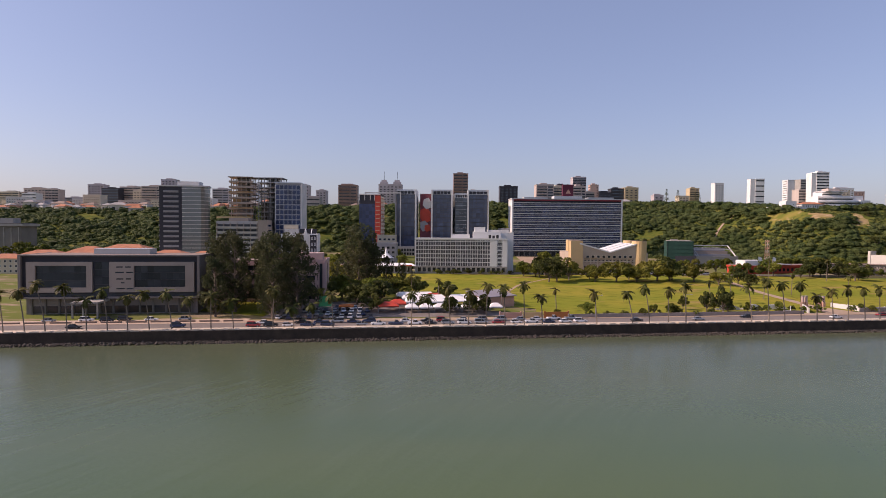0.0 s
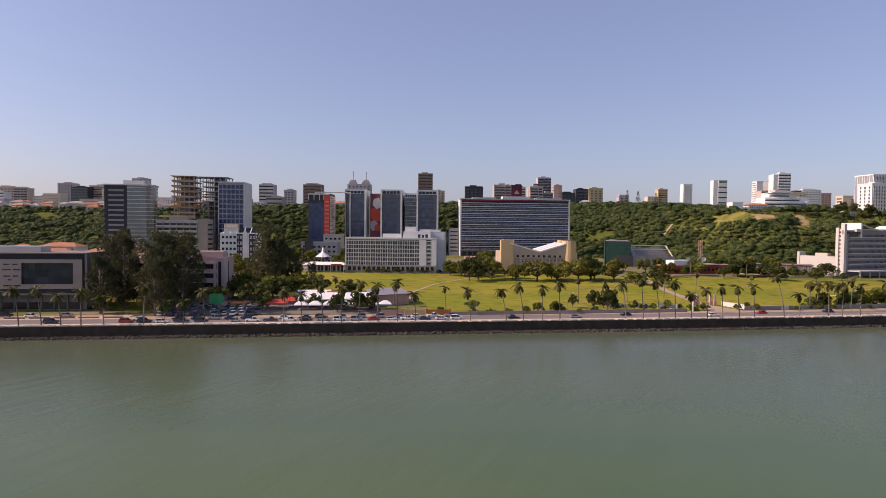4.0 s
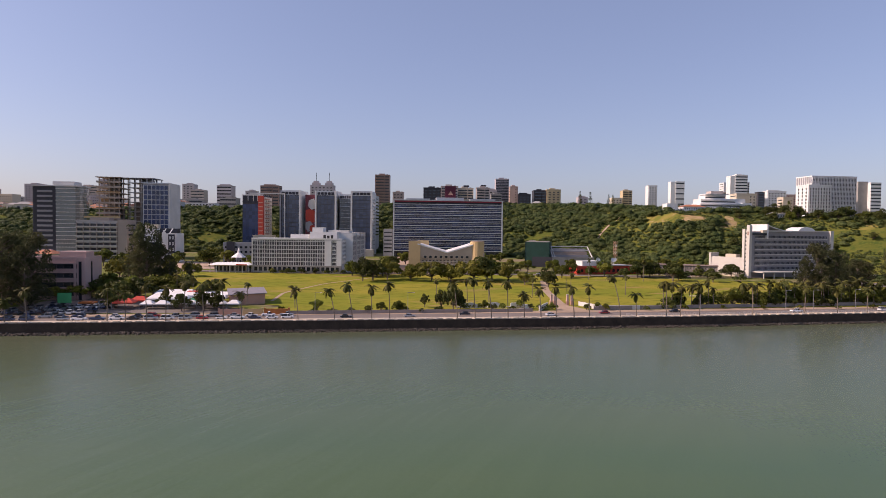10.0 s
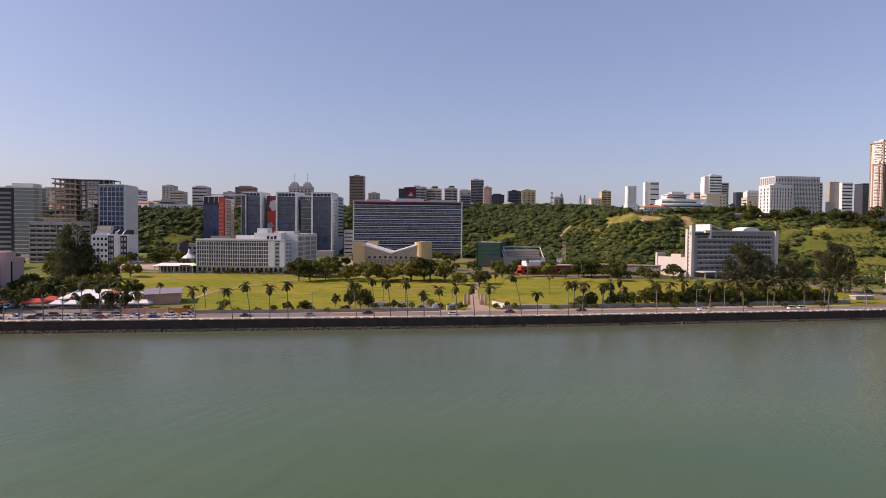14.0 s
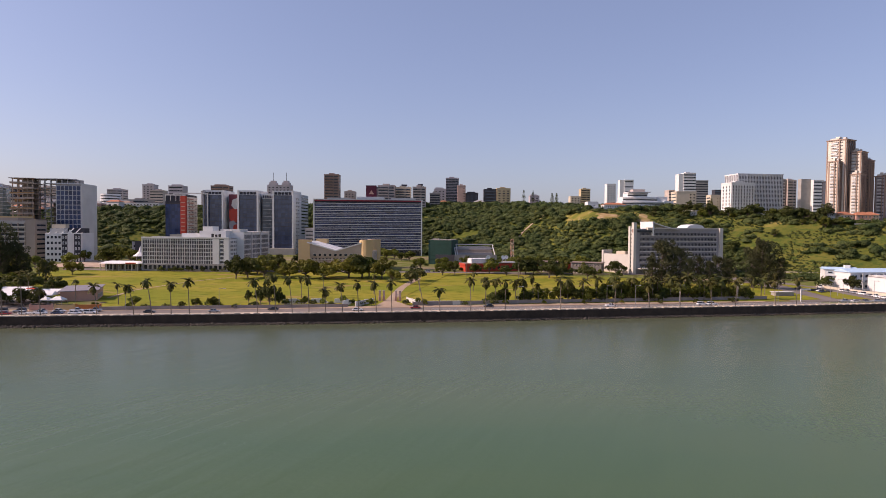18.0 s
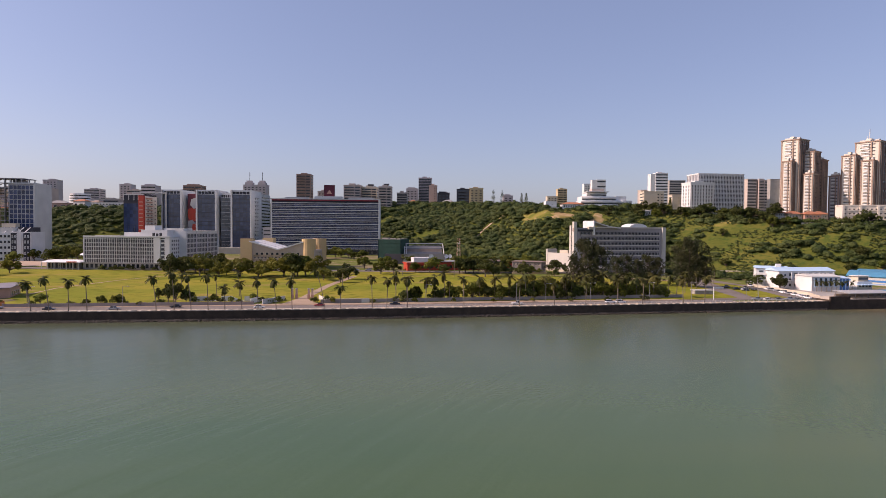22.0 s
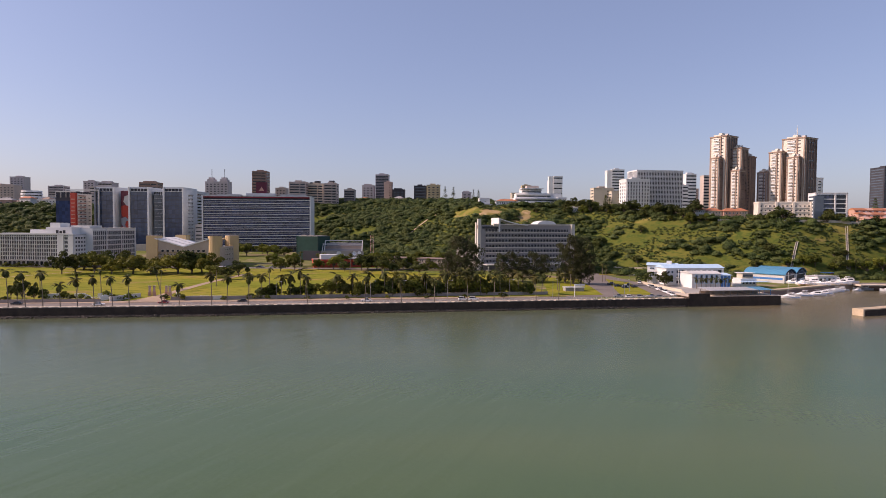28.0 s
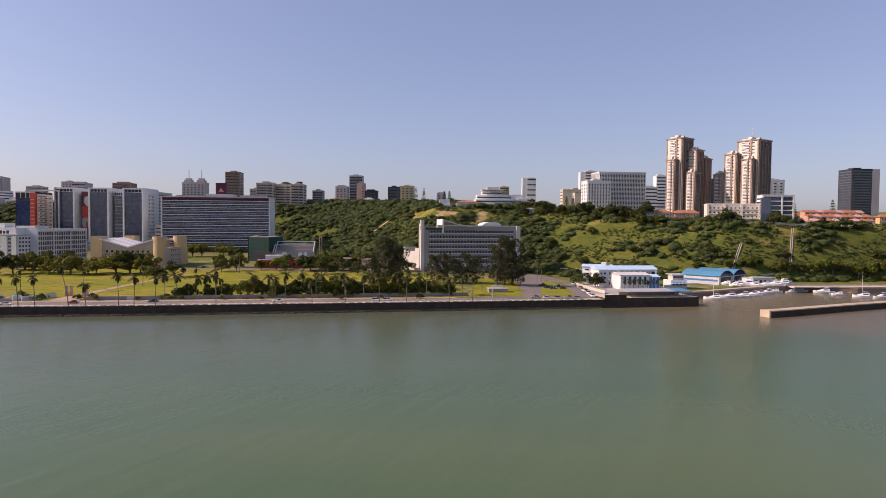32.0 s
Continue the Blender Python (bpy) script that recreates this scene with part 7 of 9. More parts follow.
for x, h, l in ((157.5, 9.6, -1.2), (163.7, 10, -0.6), (176.4, 13.4, -3.4), (183.0, 6.6, -0.4), (195.7, 11, -0.4), (201.7, 10, 0.4), (210.1, 10, 0.2), (234.2, 10, -0.4), (258.5, 9, 0.3), (274.3, 8, -0.6), (288.8, 8, 0.2), (303.8, 9, -0.4), (315.8, 9, 0.4), (335.6, 9, -0.6), (346.4, 10, 0.4)):
    wall_palm(x, h, l)
# a second row, inland
for x, y, h in ((45.5, 243, 7), (104, 262, 9), (118, 268, 8), (128, 270, 9), (150, 284, 8), (172, 300, 9), (200, 300, 8), (228, 262, 7), (268, 268, 7), (284, 272, 7), (310, 276, 7), (352, 300, 9), (360, 305, 9), (389, 352, 9), (392, 356, 8), (-38, 318, 9), (-14, 268, 9), (-2, 256, 9), (24, 248, 8), (576, 400, 8), (603, 404, 9), (199, 372, 11), (232, 368, 11)):
    palm(x, y, h, RT.uniform(-0.6, 0.6), 0.85, "palm at the edge of the lawn", n=10)
for k, (x, h) in enumerate(((203.5, 8.5), (208, 7), (217, 6.5), (221, 7.5), (225.5, 9), (242, 7), (249, 6.5), (256, 7.5), (264, 8), (273, 7), (283, 7), (287, 5.5), (293, 7.5), (298, 6.5), (303, 8), (308.5, 7), (315, 7.5), (320, 6), (329, 7), (337, 7.5), (341, 6))):
    palm(x, belt_y(x) - RT.uniform(0, 1.4), h + 1.4, RT.uniform(-0.8, 0.6), 1.4, "palm among the trees behind the boundary wall", k, n=10)
for k in range(8):
    palm(433 + 2.4 * k, 319 - 0.6 * k, 4, 0, 0.8, "young palm in front of the marina building", k, n=9)


# ---- hillside scrub and the woods on the plateau ----
def lumps(rng, C, R):
    """Low rounded bush cores at C (n x 3), radii R (n x 3), knobbly and closed above."""
    seg, els = 5, np.radians([-25, 12, 48])
    t = np.array([(math.cos(e) * math.cos(2 * math.pi * (i + 0.5 * k) / seg), math.cos(e) * math.sin(2 * math.pi * (i + 0.5 * k) / seg), math.sin(e)) for k, e in enumerate(els) for i in range(seg)] + [(0, 0, 1)])
    f = [(k * seg + i, k * seg + (i + 1) % seg, (k + 1) * seg + i) for k in range(2) for i in range(seg)] + [(k * seg + (i + 1) % seg, (k + 1) * seg + (i + 1) % seg, (k + 1) * seg + i) for k in range(2) for i in range(seg)] + [(2 * seg + i, 2 * seg + (i + 1) % seg, 3 * seg) for i in range(seg)]
    f, n = np.array(f), len(C)
    V = C[:, None] + t[None] * R[:, None] * rng.uniform(0.7, 1.15, (n, len(t), 1))
    return V.reshape(-1, 3), (f[None] + len(t) * np.arange(n)[:, None, None]).reshape(-1, 3)


def scrub(name, count, test, zoff, radius, per, size, material, label, seed):
    """Many shrubs in one mesh of leaf clumps and one of rounded cores; test keeps a spot (x, y) or not."""
    rng = np.random.default_rng(seed)
    xs, ys = [], []
    while sum(map(len, xs)) < count:
        x, y = rng.uniform(-620, 900, 4000), rng.uniform(380, 1000, 4000)
        ok = test(rng, x, y)
        xs.append(x[ok]), ys.append(y[ok])
    x, y = np.concatenate(xs)[:count], np.concatenate(ys)[:count]
    z = ground_z(x, y)
    r = radius[0] + (radius[1] - radius[0]) * rng.random(count) ** 1.7
    C, R = [], []
    for _ in range(2):
        C.append(np.stack([x + rng.uniform(-0.6, 0.6, count) * r, y + rng.uniform(-0.6, 0.6, count) * r, z + zoff * r * rng.uniform(0.3, 1, count)], -1))
        R.append(np.stack([r * rng.uniform(0.8, 1.5, count), r * rng.uniform(0.8, 1.3, count), r * rng.uniform(0.4, 0.8, count)], -1))
    C, R = np.concatenate(C), np.concatenate(R)
    v, f = lumps(rng, C, R * 0.82)
    tagged(new(name, big_mesh(name, v, f, material, True)), label, "shrubs", kind="stuff")
    k = np.repeat(np.arange(len(C)), per)
    d = rng.normal(0, 1, (len(k), 3))
    d[:, 2] = np.abs(d[:, 2]) * 0.9 - 0.2
    d /= np.linalg.norm(d, axis=1, keepdims=True)
    v, f = leaf_quads(rng, C[k] + d * R[k] * rng.uniform(0.7, 1.12, (len(k), 1)), d, size, 0.6)
    tagged(new(name + "_leaves", big_mesh(name + "_leaves", v, f, material)), "leaf clumps of the " + label, "shrubs", kind="stuff")


def patch(x, y, sc, ph):
    return np.sin(x * sc + ph + 2 * np.sin(y * sc * 0.7 + ph)) * np.sin(y * sc * 1.9 + 1.7 * np.sin(x * sc * 0.6 + ph)) + 0.5 * np.sin(x * sc * 2.7 + ph) * np.sin(y * sc * 3.3)


def slope_t(x, y):
    b, c = np.interp(x, FOOT_X, FOOT_Y), np.interp(x, CREST_X, CREST_Y)
    return (y - b) / (c - b)


def path_clear(x, y):
    """Keep the footpath up the slope free."""
    c1 = np.abs(x - np.interp(y, [400, 421], [531.5, 547])) > np.where((y > 396) & (y < 424), 2.6, 0)
    c2 = np.abs(x - np.interp(y, [403, 436.5], [572.4, 592.5])) > np.where((y > 398) & (y < 438), 2.6, 0)
    px = np.interp(y, [574, 587.4, 597.7, 603.3], [254.4, 263.8, 274.5, 289.6])
    bank = (np.abs(x - np.interp(y, [523, 542], [360, 369])) < 6.5) & (y > 521) & (y < 544) | (x > 322) & (x < 342) & (y > 531) & (y < 543) | (x > 300) & (x < 323) & (np.abs(y - np.interp(x, [301, 322], [565, 543])) < 8)
    return ((np.abs(x - px) > 3.6) | (y < 573) | (y > 605)) & c1 & c2 & ~bank


def on_slope(rng, x, y):
    t = slope_t(x, y)
    dense = np.where(x < 420, 0.95, 0.6)
    open_bit = patch(x, y, 0.035, 0.8) + rng.normal(0, 0.18, len(x))
    return (t > -0.06) & (t < 1.0) & ~((x > 335) & (x < 445) & (t > 0.74) & (patch(x, y, 0.09, 1.0) > -0.45)) & np.where(x < 420, open_bit < np.where(x < 300, 0.85, 0.55), patch(x, y, 0.06, 0.4) + rng.normal(0, 0.12, len(x)) > np.where(t < 0.12, -0.3, 0.22)) & (rng.random(len(x)) < dense) & path_clear(x, y)


def on_edge(rng, x, y):
    t = slope_t(x, y)
    return (t > 0.93) & (y < np.interp(x, CREST_X, CREST_Y) + np.where(x > 440, 26, np.where(x < -190, 14 + 10 * np.sin(x * 0.05), 90))) & ~((x > 300) & (x < 440) & (t < 1.12) & (patch(x, y, 0.05, 2.0) > -0.2)) & ~((x > 495) & (x < 720) & (t > 1.02) & (patch(x, y, 0.05, 2.0) > -0.5))


scrub("hillside_scrub", 11500, on_slope, 0.3, (1.2, 4.2), 18, 0.55, SHRUB, "dense green scrub covering the escarpment", 3)
scrub("hillside_bushes", 1900, lambda g, x, y: on_slope(g, x, y) & (patch(x, y, 0.06, 3.0) > 0.0), 0.6, (1.8, 5.2), 26, 0.5, SHRUB2, "darker rounded bushes on the escarpment", 4)
scrub("slope_tussocks", 9000, lambda g, x, y: (slope_t(x, y) > 0.02) & (slope_t(x, y) < 1.1) & (x > 260) & (patch(x, y, 0.09, 1.0) > -0.25) & path_clear(x, y), 0.3, (0.35, 1.1), 6, 0.4, SHRUB, "low tussocks and weeds on the grassy slope", 9)
scrub("hilltop_woods", 1800, on_edge, 0.75, (2.0, 5.6), 30, 0.6, SHRUB2, "dark trees along the top of the escarpment", 5)
scrub("plateau_trees", 420, lambda g, x, y: (slope_t(x, y) > 1.25) & (y < 1000) & (g.random(len(x)) < 0.4) & (x < 470), 0.8, (2.5, 5.5), 30, 0.7, SHRUB2, "trees between the houses of the plateau", 6)
scrub("foot_bushes", 260, lambda g, x, y: (slope_t(x, y) > -0.22) & (slope_t(x, y) < -0.02) & ((x > 180) & (x < 320) | (x > 400) & (x < 800) | (x < -180)) & path_clear(x, y), 0.7, (2.0, 4.2), 40, 0.45, SHRUB2, "dark bushes and trees at the foot of the slope", 7)


# ---- road side, park and tents ----
def wall_line(name, pts, h, t, m, label, seg=6.0, group="", coping=None):
    """A free-standing wall of panels along a line of points."""
    for (xa, ya), (xb, yb) in zip(pts[:-1], pts[1:]):
        L = math.hypot(xb - xa, yb - ya)
        n = max(1, round(L / seg))
        w = thing(name, xa, ya, min(gz(xa, ya), gz(xb, yb)), math.degrees(math.atan2(yb - ya, xb - xa)), label, "wall", group)
        me = shared((name, round(L / n, 2), h, m.name), lambda: (*box_geo(0.06, 0, -0.8, L / n - 0.06, t, h), None), (m,))
        mp = shared((name + "post", h, m.name), lambda: (*box_geo(-0.2, -0.08, -0.8, 0.2, t + 0.08, h + 0.18), None), (m,))
        for k in range(n):
            o = new("wall_panel", me)
            o.parent = w
            o.matrix_basis = pose(k * L / n, 0, 0)
            q = new("post", mp)
            q.parent = w
            q.matrix_basis = pose(k * L / n, 0, 0)


wall_line("boundary_wall", [shore(50, 18.4), shore(104, 19.4), shore(148, 20.6)], 1.5, 0.25, WALLLOW, "grey weathered boundary wall along the verge", 9, "boundary walls")
wall_line("boundary_wall", [shore(176, 23.6), shore(228, 25.6), shore(296, 26.0), shore(352, 26.0)], 1.7, 0.25, WALLLOW, "grey weathered boundary wall along the verge", 11, "boundary walls")
wall_line("white_wall", [(147, 243.5), (153, 258)], 2.2, 0.3, WHITE2, "stained white wall beside the park gate", 8, "gate walls")
wall_line("white_wall", [(167.5, 262), (173.4, 249.5)], 2.2, 0.3, WHITE2, "stained white wall beside the park gate", 8, "gate walls")
wall_line("white_wall", [(174.4, 250.2), (192, 253)], 1.9, 0.3, WHITE2, "stained white wall beside the park gate", 9, "gate walls")
for x, y in ((155.2, 262.0), (157.0, 262.6), (162.6, 262.8), (164.4, 262.4)):
    g = thing("gate_pillar", x, y, gz(x, y), 8, "stout pink masonry gate pillar with a stained base", "gate pillar", "park gate pillars")
    part("base", box_geo(-0.6, -0.6, -0.5, 0.6, 0.6, 2.2), SALMON, g)
    part("shaft", box_geo(-0.42, -0.42, 2.2, 0.42, 0.42, 4.6), PINK, g)
    part("cap", box_geo(-0.55, -0.55, 4.6, 0.55, 0.55, 4.9), CONC, g)
sheet("path", ([(154, 241), (157.6, 262), (160, 314), (167, 363)], [(172, 243), (162, 262), (164, 314), (171, 363)]), 0.24, DIRT, "reddish earth drive through the park gate", "path", 16)
sheet("path", ([(232, 299), (246, 300), (262, 302)], [(233, 301.4), (246, 302.4), (262, 304)]), 0.26, PAVE, "narrow pale path across the lawn", "path", 16)
sheet("path", ([(66, 371), (40, 330), (28, 290), (30, 262)], [(67.6, 371), (41.6, 330), (29.6, 290), (31.6, 262)]), 0.24, DIRT, "worn earth track across the lawn", "path", 16)
sheet("road", ([(-70, 390), (-74, 400)], [(330, 400), (330, 409)]), 0.2, ASPH, "asphalt street behind the lawn", "road", 16)
sheet("forecourt", ([(62, 400), (66, 552)], [(80, 400), (84, 552)]), 0.22, DIRT, "reddish drive up to the glass slab", "road", 16)
sheet("car_park", ([(-66, 219), (-62, 262)], [(40, 230.5), (-20, 264)]), 0.16, ASPH, "dusty asphalt car park by the tents", "car park", 10)
sheet("earth_yard", ([(-100, 405), (-98, 470)], [(-18, 412), (-30, 450)]), 0.2, SANDY, "bare sandy yard behind the lawn", "yard", 8)
sheet("lawn", ([(-100, 236), (-104, 262)], [(-66, 224), (-70, 258)]), 0.18, FIELD, "strip of mown grass under the casuarinas", "lawn", 6)
# footpath up the slope
def blot(name, x, y, rx, ry, yaw, material, label, category, seed, lift=0.35):
    """A patch with a ragged outline, lying on the ground."""
    r = random.Random(seed)
    n, rings = 26, 5
    edge = [1 + 0.22 * math.sin(3 * a + seed) + 0.14 * math.sin(7 * a + 2 * seed) + r.uniform(-0.12, 0.12) for a in (2 * math.pi * i / n for i in range(n))]
    c_, s_ = math.cos(math.radians(yaw)), math.sin(math.radians(yaw))
    V, F = [(x, y, gz(x, y) + lift)], []
    for k in range(1, rings + 1):
        for i in range(n):
            u, v = rx * edge[i] * k / rings * math.cos(2 * math.pi * i / n), ry * edge[i] * k / rings * math.sin(2 * math.pi * i / n)
            p, q = x + u * c_ - v * s_, y + u * s_ + v * c_
            V.append((p, q, gz(p, q) + lift * (1.0 if k < rings else -0.6)))
    F += [(0, 1 + i, 1 + (i + 1) % n) for i in range(n)]
    F += [(1 + (k - 1) * n + i, 1 + k * n + i, 1 + k * n + (i + 1) % n, 1 + (k - 1) * n + (i + 1) % n) for k in range(1, rings) for i in range(n)]
    return tagged(mesh_ob(name, V, F, material, smooth=True), label, category, kind="structure")


blot("bank", 311, 556, 15, 6.5, -46, BANKG, "grassy terrace on the edge of the hill", "bank", 1)
blot("bank", 333, 538, 11, 5.5, 0, BANKS, "bare sandy bank below the white hotel", "bank", 2)
blot("bank", 364, 533, 7, 12, -25, BANKS, "bare sandy bank below the white hotel", "bank", 3)
blot("bank", 349, 528, 11, 2.6, -15, BANKS, "bare sandy track below the white hotel", "bank", 4)
blot("bank", 352, 546, 16, 5, 0, BANKG, "dry grass below the white hotel", "bank", 5)
blot("bank", 459, 497, 16, 9, -30, BANKG, "dry grassy slope under the trees", "bank", 6)
blot("bank", 592, 436, 22, 5, 0, BANKG, "dry grass at the top of the slope", "bank", 7)
sheet("path", ([(253.4, 574), (262.6, 587.4), (273.2, 597.7), (288.6, 603.3)], [(255.6, 574), (265.2, 587.4), (276, 597.7), (290.8, 603.3)]), 0.45, DIRT, "worn red footpath up the escarpment", "path", 20)

# ruin of low white walls in the park
for x, y, w, a in ((114, 250, 9, 8), (126, 252, 7, 6), (136, 253, 8, 10), (141, 246, 5, 60)):
    r = thing("ruined_wall", x, y, gz(x, y), a, "broken white wall overgrown with bushes", "wall", "ruined walls")
    part("wall_panel", ([(0, 0, -0.4), (w, 0, -0.4), (w, 0.3, -0.4), (0, 0.3, -0.4), (0, 0, 2.2), (w * 0.6, 0, 2.4), (w * 0.6, 0.3, 2.4), (0, 0.3, 2.2), (w, 0, 1.1), (w, 0.3, 1.1)], [(0, 1, 8, 5, 4), (3, 7, 6, 9, 2), (4, 5, 6, 7), (5, 8, 9, 6), (0, 4, 7, 3), (1, 2, 9, 8), (3, 2, 1, 0)]), WHITE, r)
    part("floor_slab", box_geo(-1, 0.3, -0.5, w + 1, 4, 0.3), CONC, r)


def hip_tent(name, x, y, w, d, h, rise, m, label, group, yaw=YAW, ridge=0.18):
    t = thing(name, x, y, gz(x, y), yaw, label, "tent", group)
    V = [(-w / 2, -d / 2, h), (w / 2, -d / 2, h), (w / 2, d / 2, h), (-w / 2, d / 2, h), (-w * ridge, 0, h + rise), (w * ridge, 0, h + rise)]
    V += [(a * 1.0, b * 1.0, h - 0.45) for a, b, _ in V[:4]]
    part("canopy", (V, [(0, 1, 5, 4), (1, 2, 5), (2, 3, 4, 5), (3, 0, 4), (6, 7, 1, 0), (7, 8, 2, 1), (8, 9, 3, 2), (9, 6, 0, 3)]), m, t)
    for sx in (-1, 1):
        for sy in (-1, 1):
            part("pole", box_geo(sx * w / 2 - 0.06, sy * d / 2 - 0.06, -0.3, sx * w / 2 + 0.06, sy * d / 2 + 0.06, h), GALV, t)


for k, (x, y, w, d) in enumerate(((-7, 245, 16, 8), (9.5, 248, 12, 8), (-8, 254, 18, 8), (8, 257, 11, 8), (-12, 263, 16, 8))):
    hip_tent("marquee", x, y, w, d, 3.6, 1.1, TENTW, "long white canvas marquee behind parked cars", "white marquees", ridge=0.44)
for k, (x, y) in enumerate(((-12, 236.5), (-6.5, 237.2), (-1, 238), (4.5, 238.8), (10, 239.5), (15.5, 240.2), (21, 241))):
    hip_tent("white_gazebo", x, y, 5.0, 5.0, 2.3, 1.3, TENTW, "small white peaked gazebo", "white gazebos")
for x, y, w in ((-21, 236, 8), (-18, 242.5, 7), (-4, 262, 10)):
    hip_tent("red_canopy", x, y, w, 6, 2.9, 1.5, RED, "bright red canopy roof beside the tents", "red canopies")
hip_tent("green_canopy", 3.5, 243.2, 3.6, 4, 2.6, 1.2, mat("green_canvas", (0.03, 0.22, 0.12), 0.7), "small green canopy among white tents", "")
bb = thing("billboard", -45.6, 236.7, gz(-45.6, 236.7), YAW, "bright green billboard on two posts by the car park", "billboard")
part("panel", box_geo(-2.6, -0.1, 2.0, 2.6, 0.1, 6.0), mat("bright_green_board", (0.05, 0.46, 0.17), 0.5), bb)
for u in (-1.9, 1.7):
    part("post", box_geo(u, 0.1, -0.3, u + 0.2, 0.3, 5.6), GALV, bb)
hip_tent("orange_stall", -38, 240, 6, 4, 2.0, 0.5, mat("orange_canvas", (0.6, 0.16, 0.03), 0.7), "low orange stall roof by the car park", "")


def shed():
    b = Building("flat_shed", (16.5, 249.5), (29.9, 254.5), 16, 3.6, 8.6, "low shed with a grey sloping roof and pink walls", "shed")
    b.body(SALMON)
    W, H = b.w, b.h
    V = [(-0.8, -0.8, H), (W + 0.8, -0.8, H + 0.4), (W + 0.8, 16.8, H + 1.4), (-0.8, 16.8, H + 1.0)]
    V += [(x, y, z - 0.3) for x, y, z in V]
    part("roof", (V, [(0, 1, 2, 3), (7, 6, 5, 4), (0, 4, 5, 1), (1, 5, 6, 2), (2, 6, 7, 3), (3, 7, 4, 0)]), mat("mauve_grey_sheet_roof", (0.24, 0.22, 0.24), 0.6), b.root)
    b.grid("r", 2, 14, 1, 4, 4, 1, 0.6, 0.6, GLASSD, WHITE2)
    for s0, s1, m, lab in ((24, 32, SALMON, "orange-pink block wall"), (33, 40, YELLOW, "orange rendered wall"), (41, 50, mat("orange_brick_wall", (0.50, 0.19, 0.06), 0.85, var=0.25), "bright orange brick wall")):
        w = thing("street_wall", *shore(s0, 19), 3.6, YAW, lab + " along the verge", "wall", "orange street walls")
        part("wall_panel", box_geo(0, 0, -0.5, s1 - s0, 0.3, 2.3), m, w)
        part("post", box_geo(-0.3, -0.1, -0.5, 0.3, 0.4, 2.7), m, w)
        part("post", box_geo(s1 - s0 - 0.3, -0.1, -0.5, s1 - s0 + 0.3, 0.4, 2.7), m, w)


def pavilions():
    b = Building("white_roofed_pavilion", (-44, 389), (-18.5, 388), 14, 7.8, 13.4, "long low pavilion with a broad white roof", "pavilion")
    W, H = b.w, b.h
    b.body(CONC, "", 2, W - 2, 2, 12, -2, H - 0.8)
    b.grid("f", 2.5, W - 2.5, 0.4, H - 1, 8, 1, 0.7, 0.8, GLASSD, BRICKB, v0=2)
    V = [(-1, -1, H - 0.8), (W + 1, -1, H - 0.8), (W + 1, 15, H - 0.8), (-1, 15, H - 0.8), (2, 4, H + 0.6), (W - 2, 4, H + 0.6), (W - 2, 10, H + 0.6), (2, 10, H + 0.6)]
    part("roof", (V, [(3, 2, 1, 0), (4, 5, 6, 7), (0, 1, 5, 4), (1, 2, 6, 5), (2, 3, 7, 6), (3, 0, 4, 7)]), TENTW, b.root, "white hipped sheet roof")
    b.box("sign_band", W - 8, -1.05, H - 0.75, W - 1, -0.9, H - 0.1, RED)
    for u in lin(0, W, 7):
        b.box("column", u, -0.6, -2, u + 0.3, -0.3, H - 0.8, WHITE2)
    t = thing("peaked_tent", -40.6, 436, gz(-40.6, 436), 0, "white peaked tent with a tall pointed top", "tent")
    n = 8
    V = [(0.0, 0.0, 14.2)] + [(1.3 * math.cos(i * math.pi / 4), 1.3 * math.sin(i * math.pi / 4), 9.6) for i in range(n)] + [(5.6 * math.cos(i * math.pi / 4), 5.6 * math.sin(i * math.pi / 4), 6.4) for i in range(n)]
    part("canopy", (V, [(0, 1 + i, 1 + (i + 1) % n) for i in range(n)] + [(1 + i, 9 + i, 9 + (i + 1) % n, 1 + (i + 1) % n) for i in range(n)]), TENTW, t)
    for i in range(0, n, 2):
        part("pole", box_geo(5.4 * math.cos(i * math.pi / 4) - 0.1, 5.4 * math.sin(i * math.pi / 4) - 0.1, -0.5, 5.4 * math.cos(i * math.pi / 4) + 0.1, 5.4 * math.sin(i * math.pi / 4) + 0.1, 6.5), WHITE2, t)
    wall_line("yard_wall", [(228, 440), (300, 452), (318, 450)], 2.6, 0.3, CREAM, "long cream retaining wall at the hill's foot", 12, "foot walls")
    wall_line("yard_wall", [(390, 452), (430, 430), (470, 416)], 1.6, 0.3, CREAM, "long cream retaining wall at the hill's foot", 12, "foot walls")
    wall_line("yellow_fence", [(272, 392), (304, 398)], 1.3, 0.12, YELLOW, "low ochre fence beside the lawn", 4, "")
    wall_line("rubble_wall", [(-62, 296), (-20, 388)], 1.0, 0.4, WALLLOW, "dark low wall at the edge of the lawn", 14, "")


shed(), pavilions()


# ---- vehicles ----
def loft(sections, closed=True):
    """Skin through cross-sections of equal length."""
    n = len(sections[0])
    V = [p for s in sections for p in s]
    F = []
    for k in range(len(sections) - 1):
        F += [(k * n + i, k * n + (i + 1) % n, (k + 1) * n + (i + 1) % n, (k + 1) * n + i) for i in range(n)]
    F += [tuple(range(n))[::-1], tuple(range((len(sections) - 1) * n, len(sections) * n))]
    return V, F


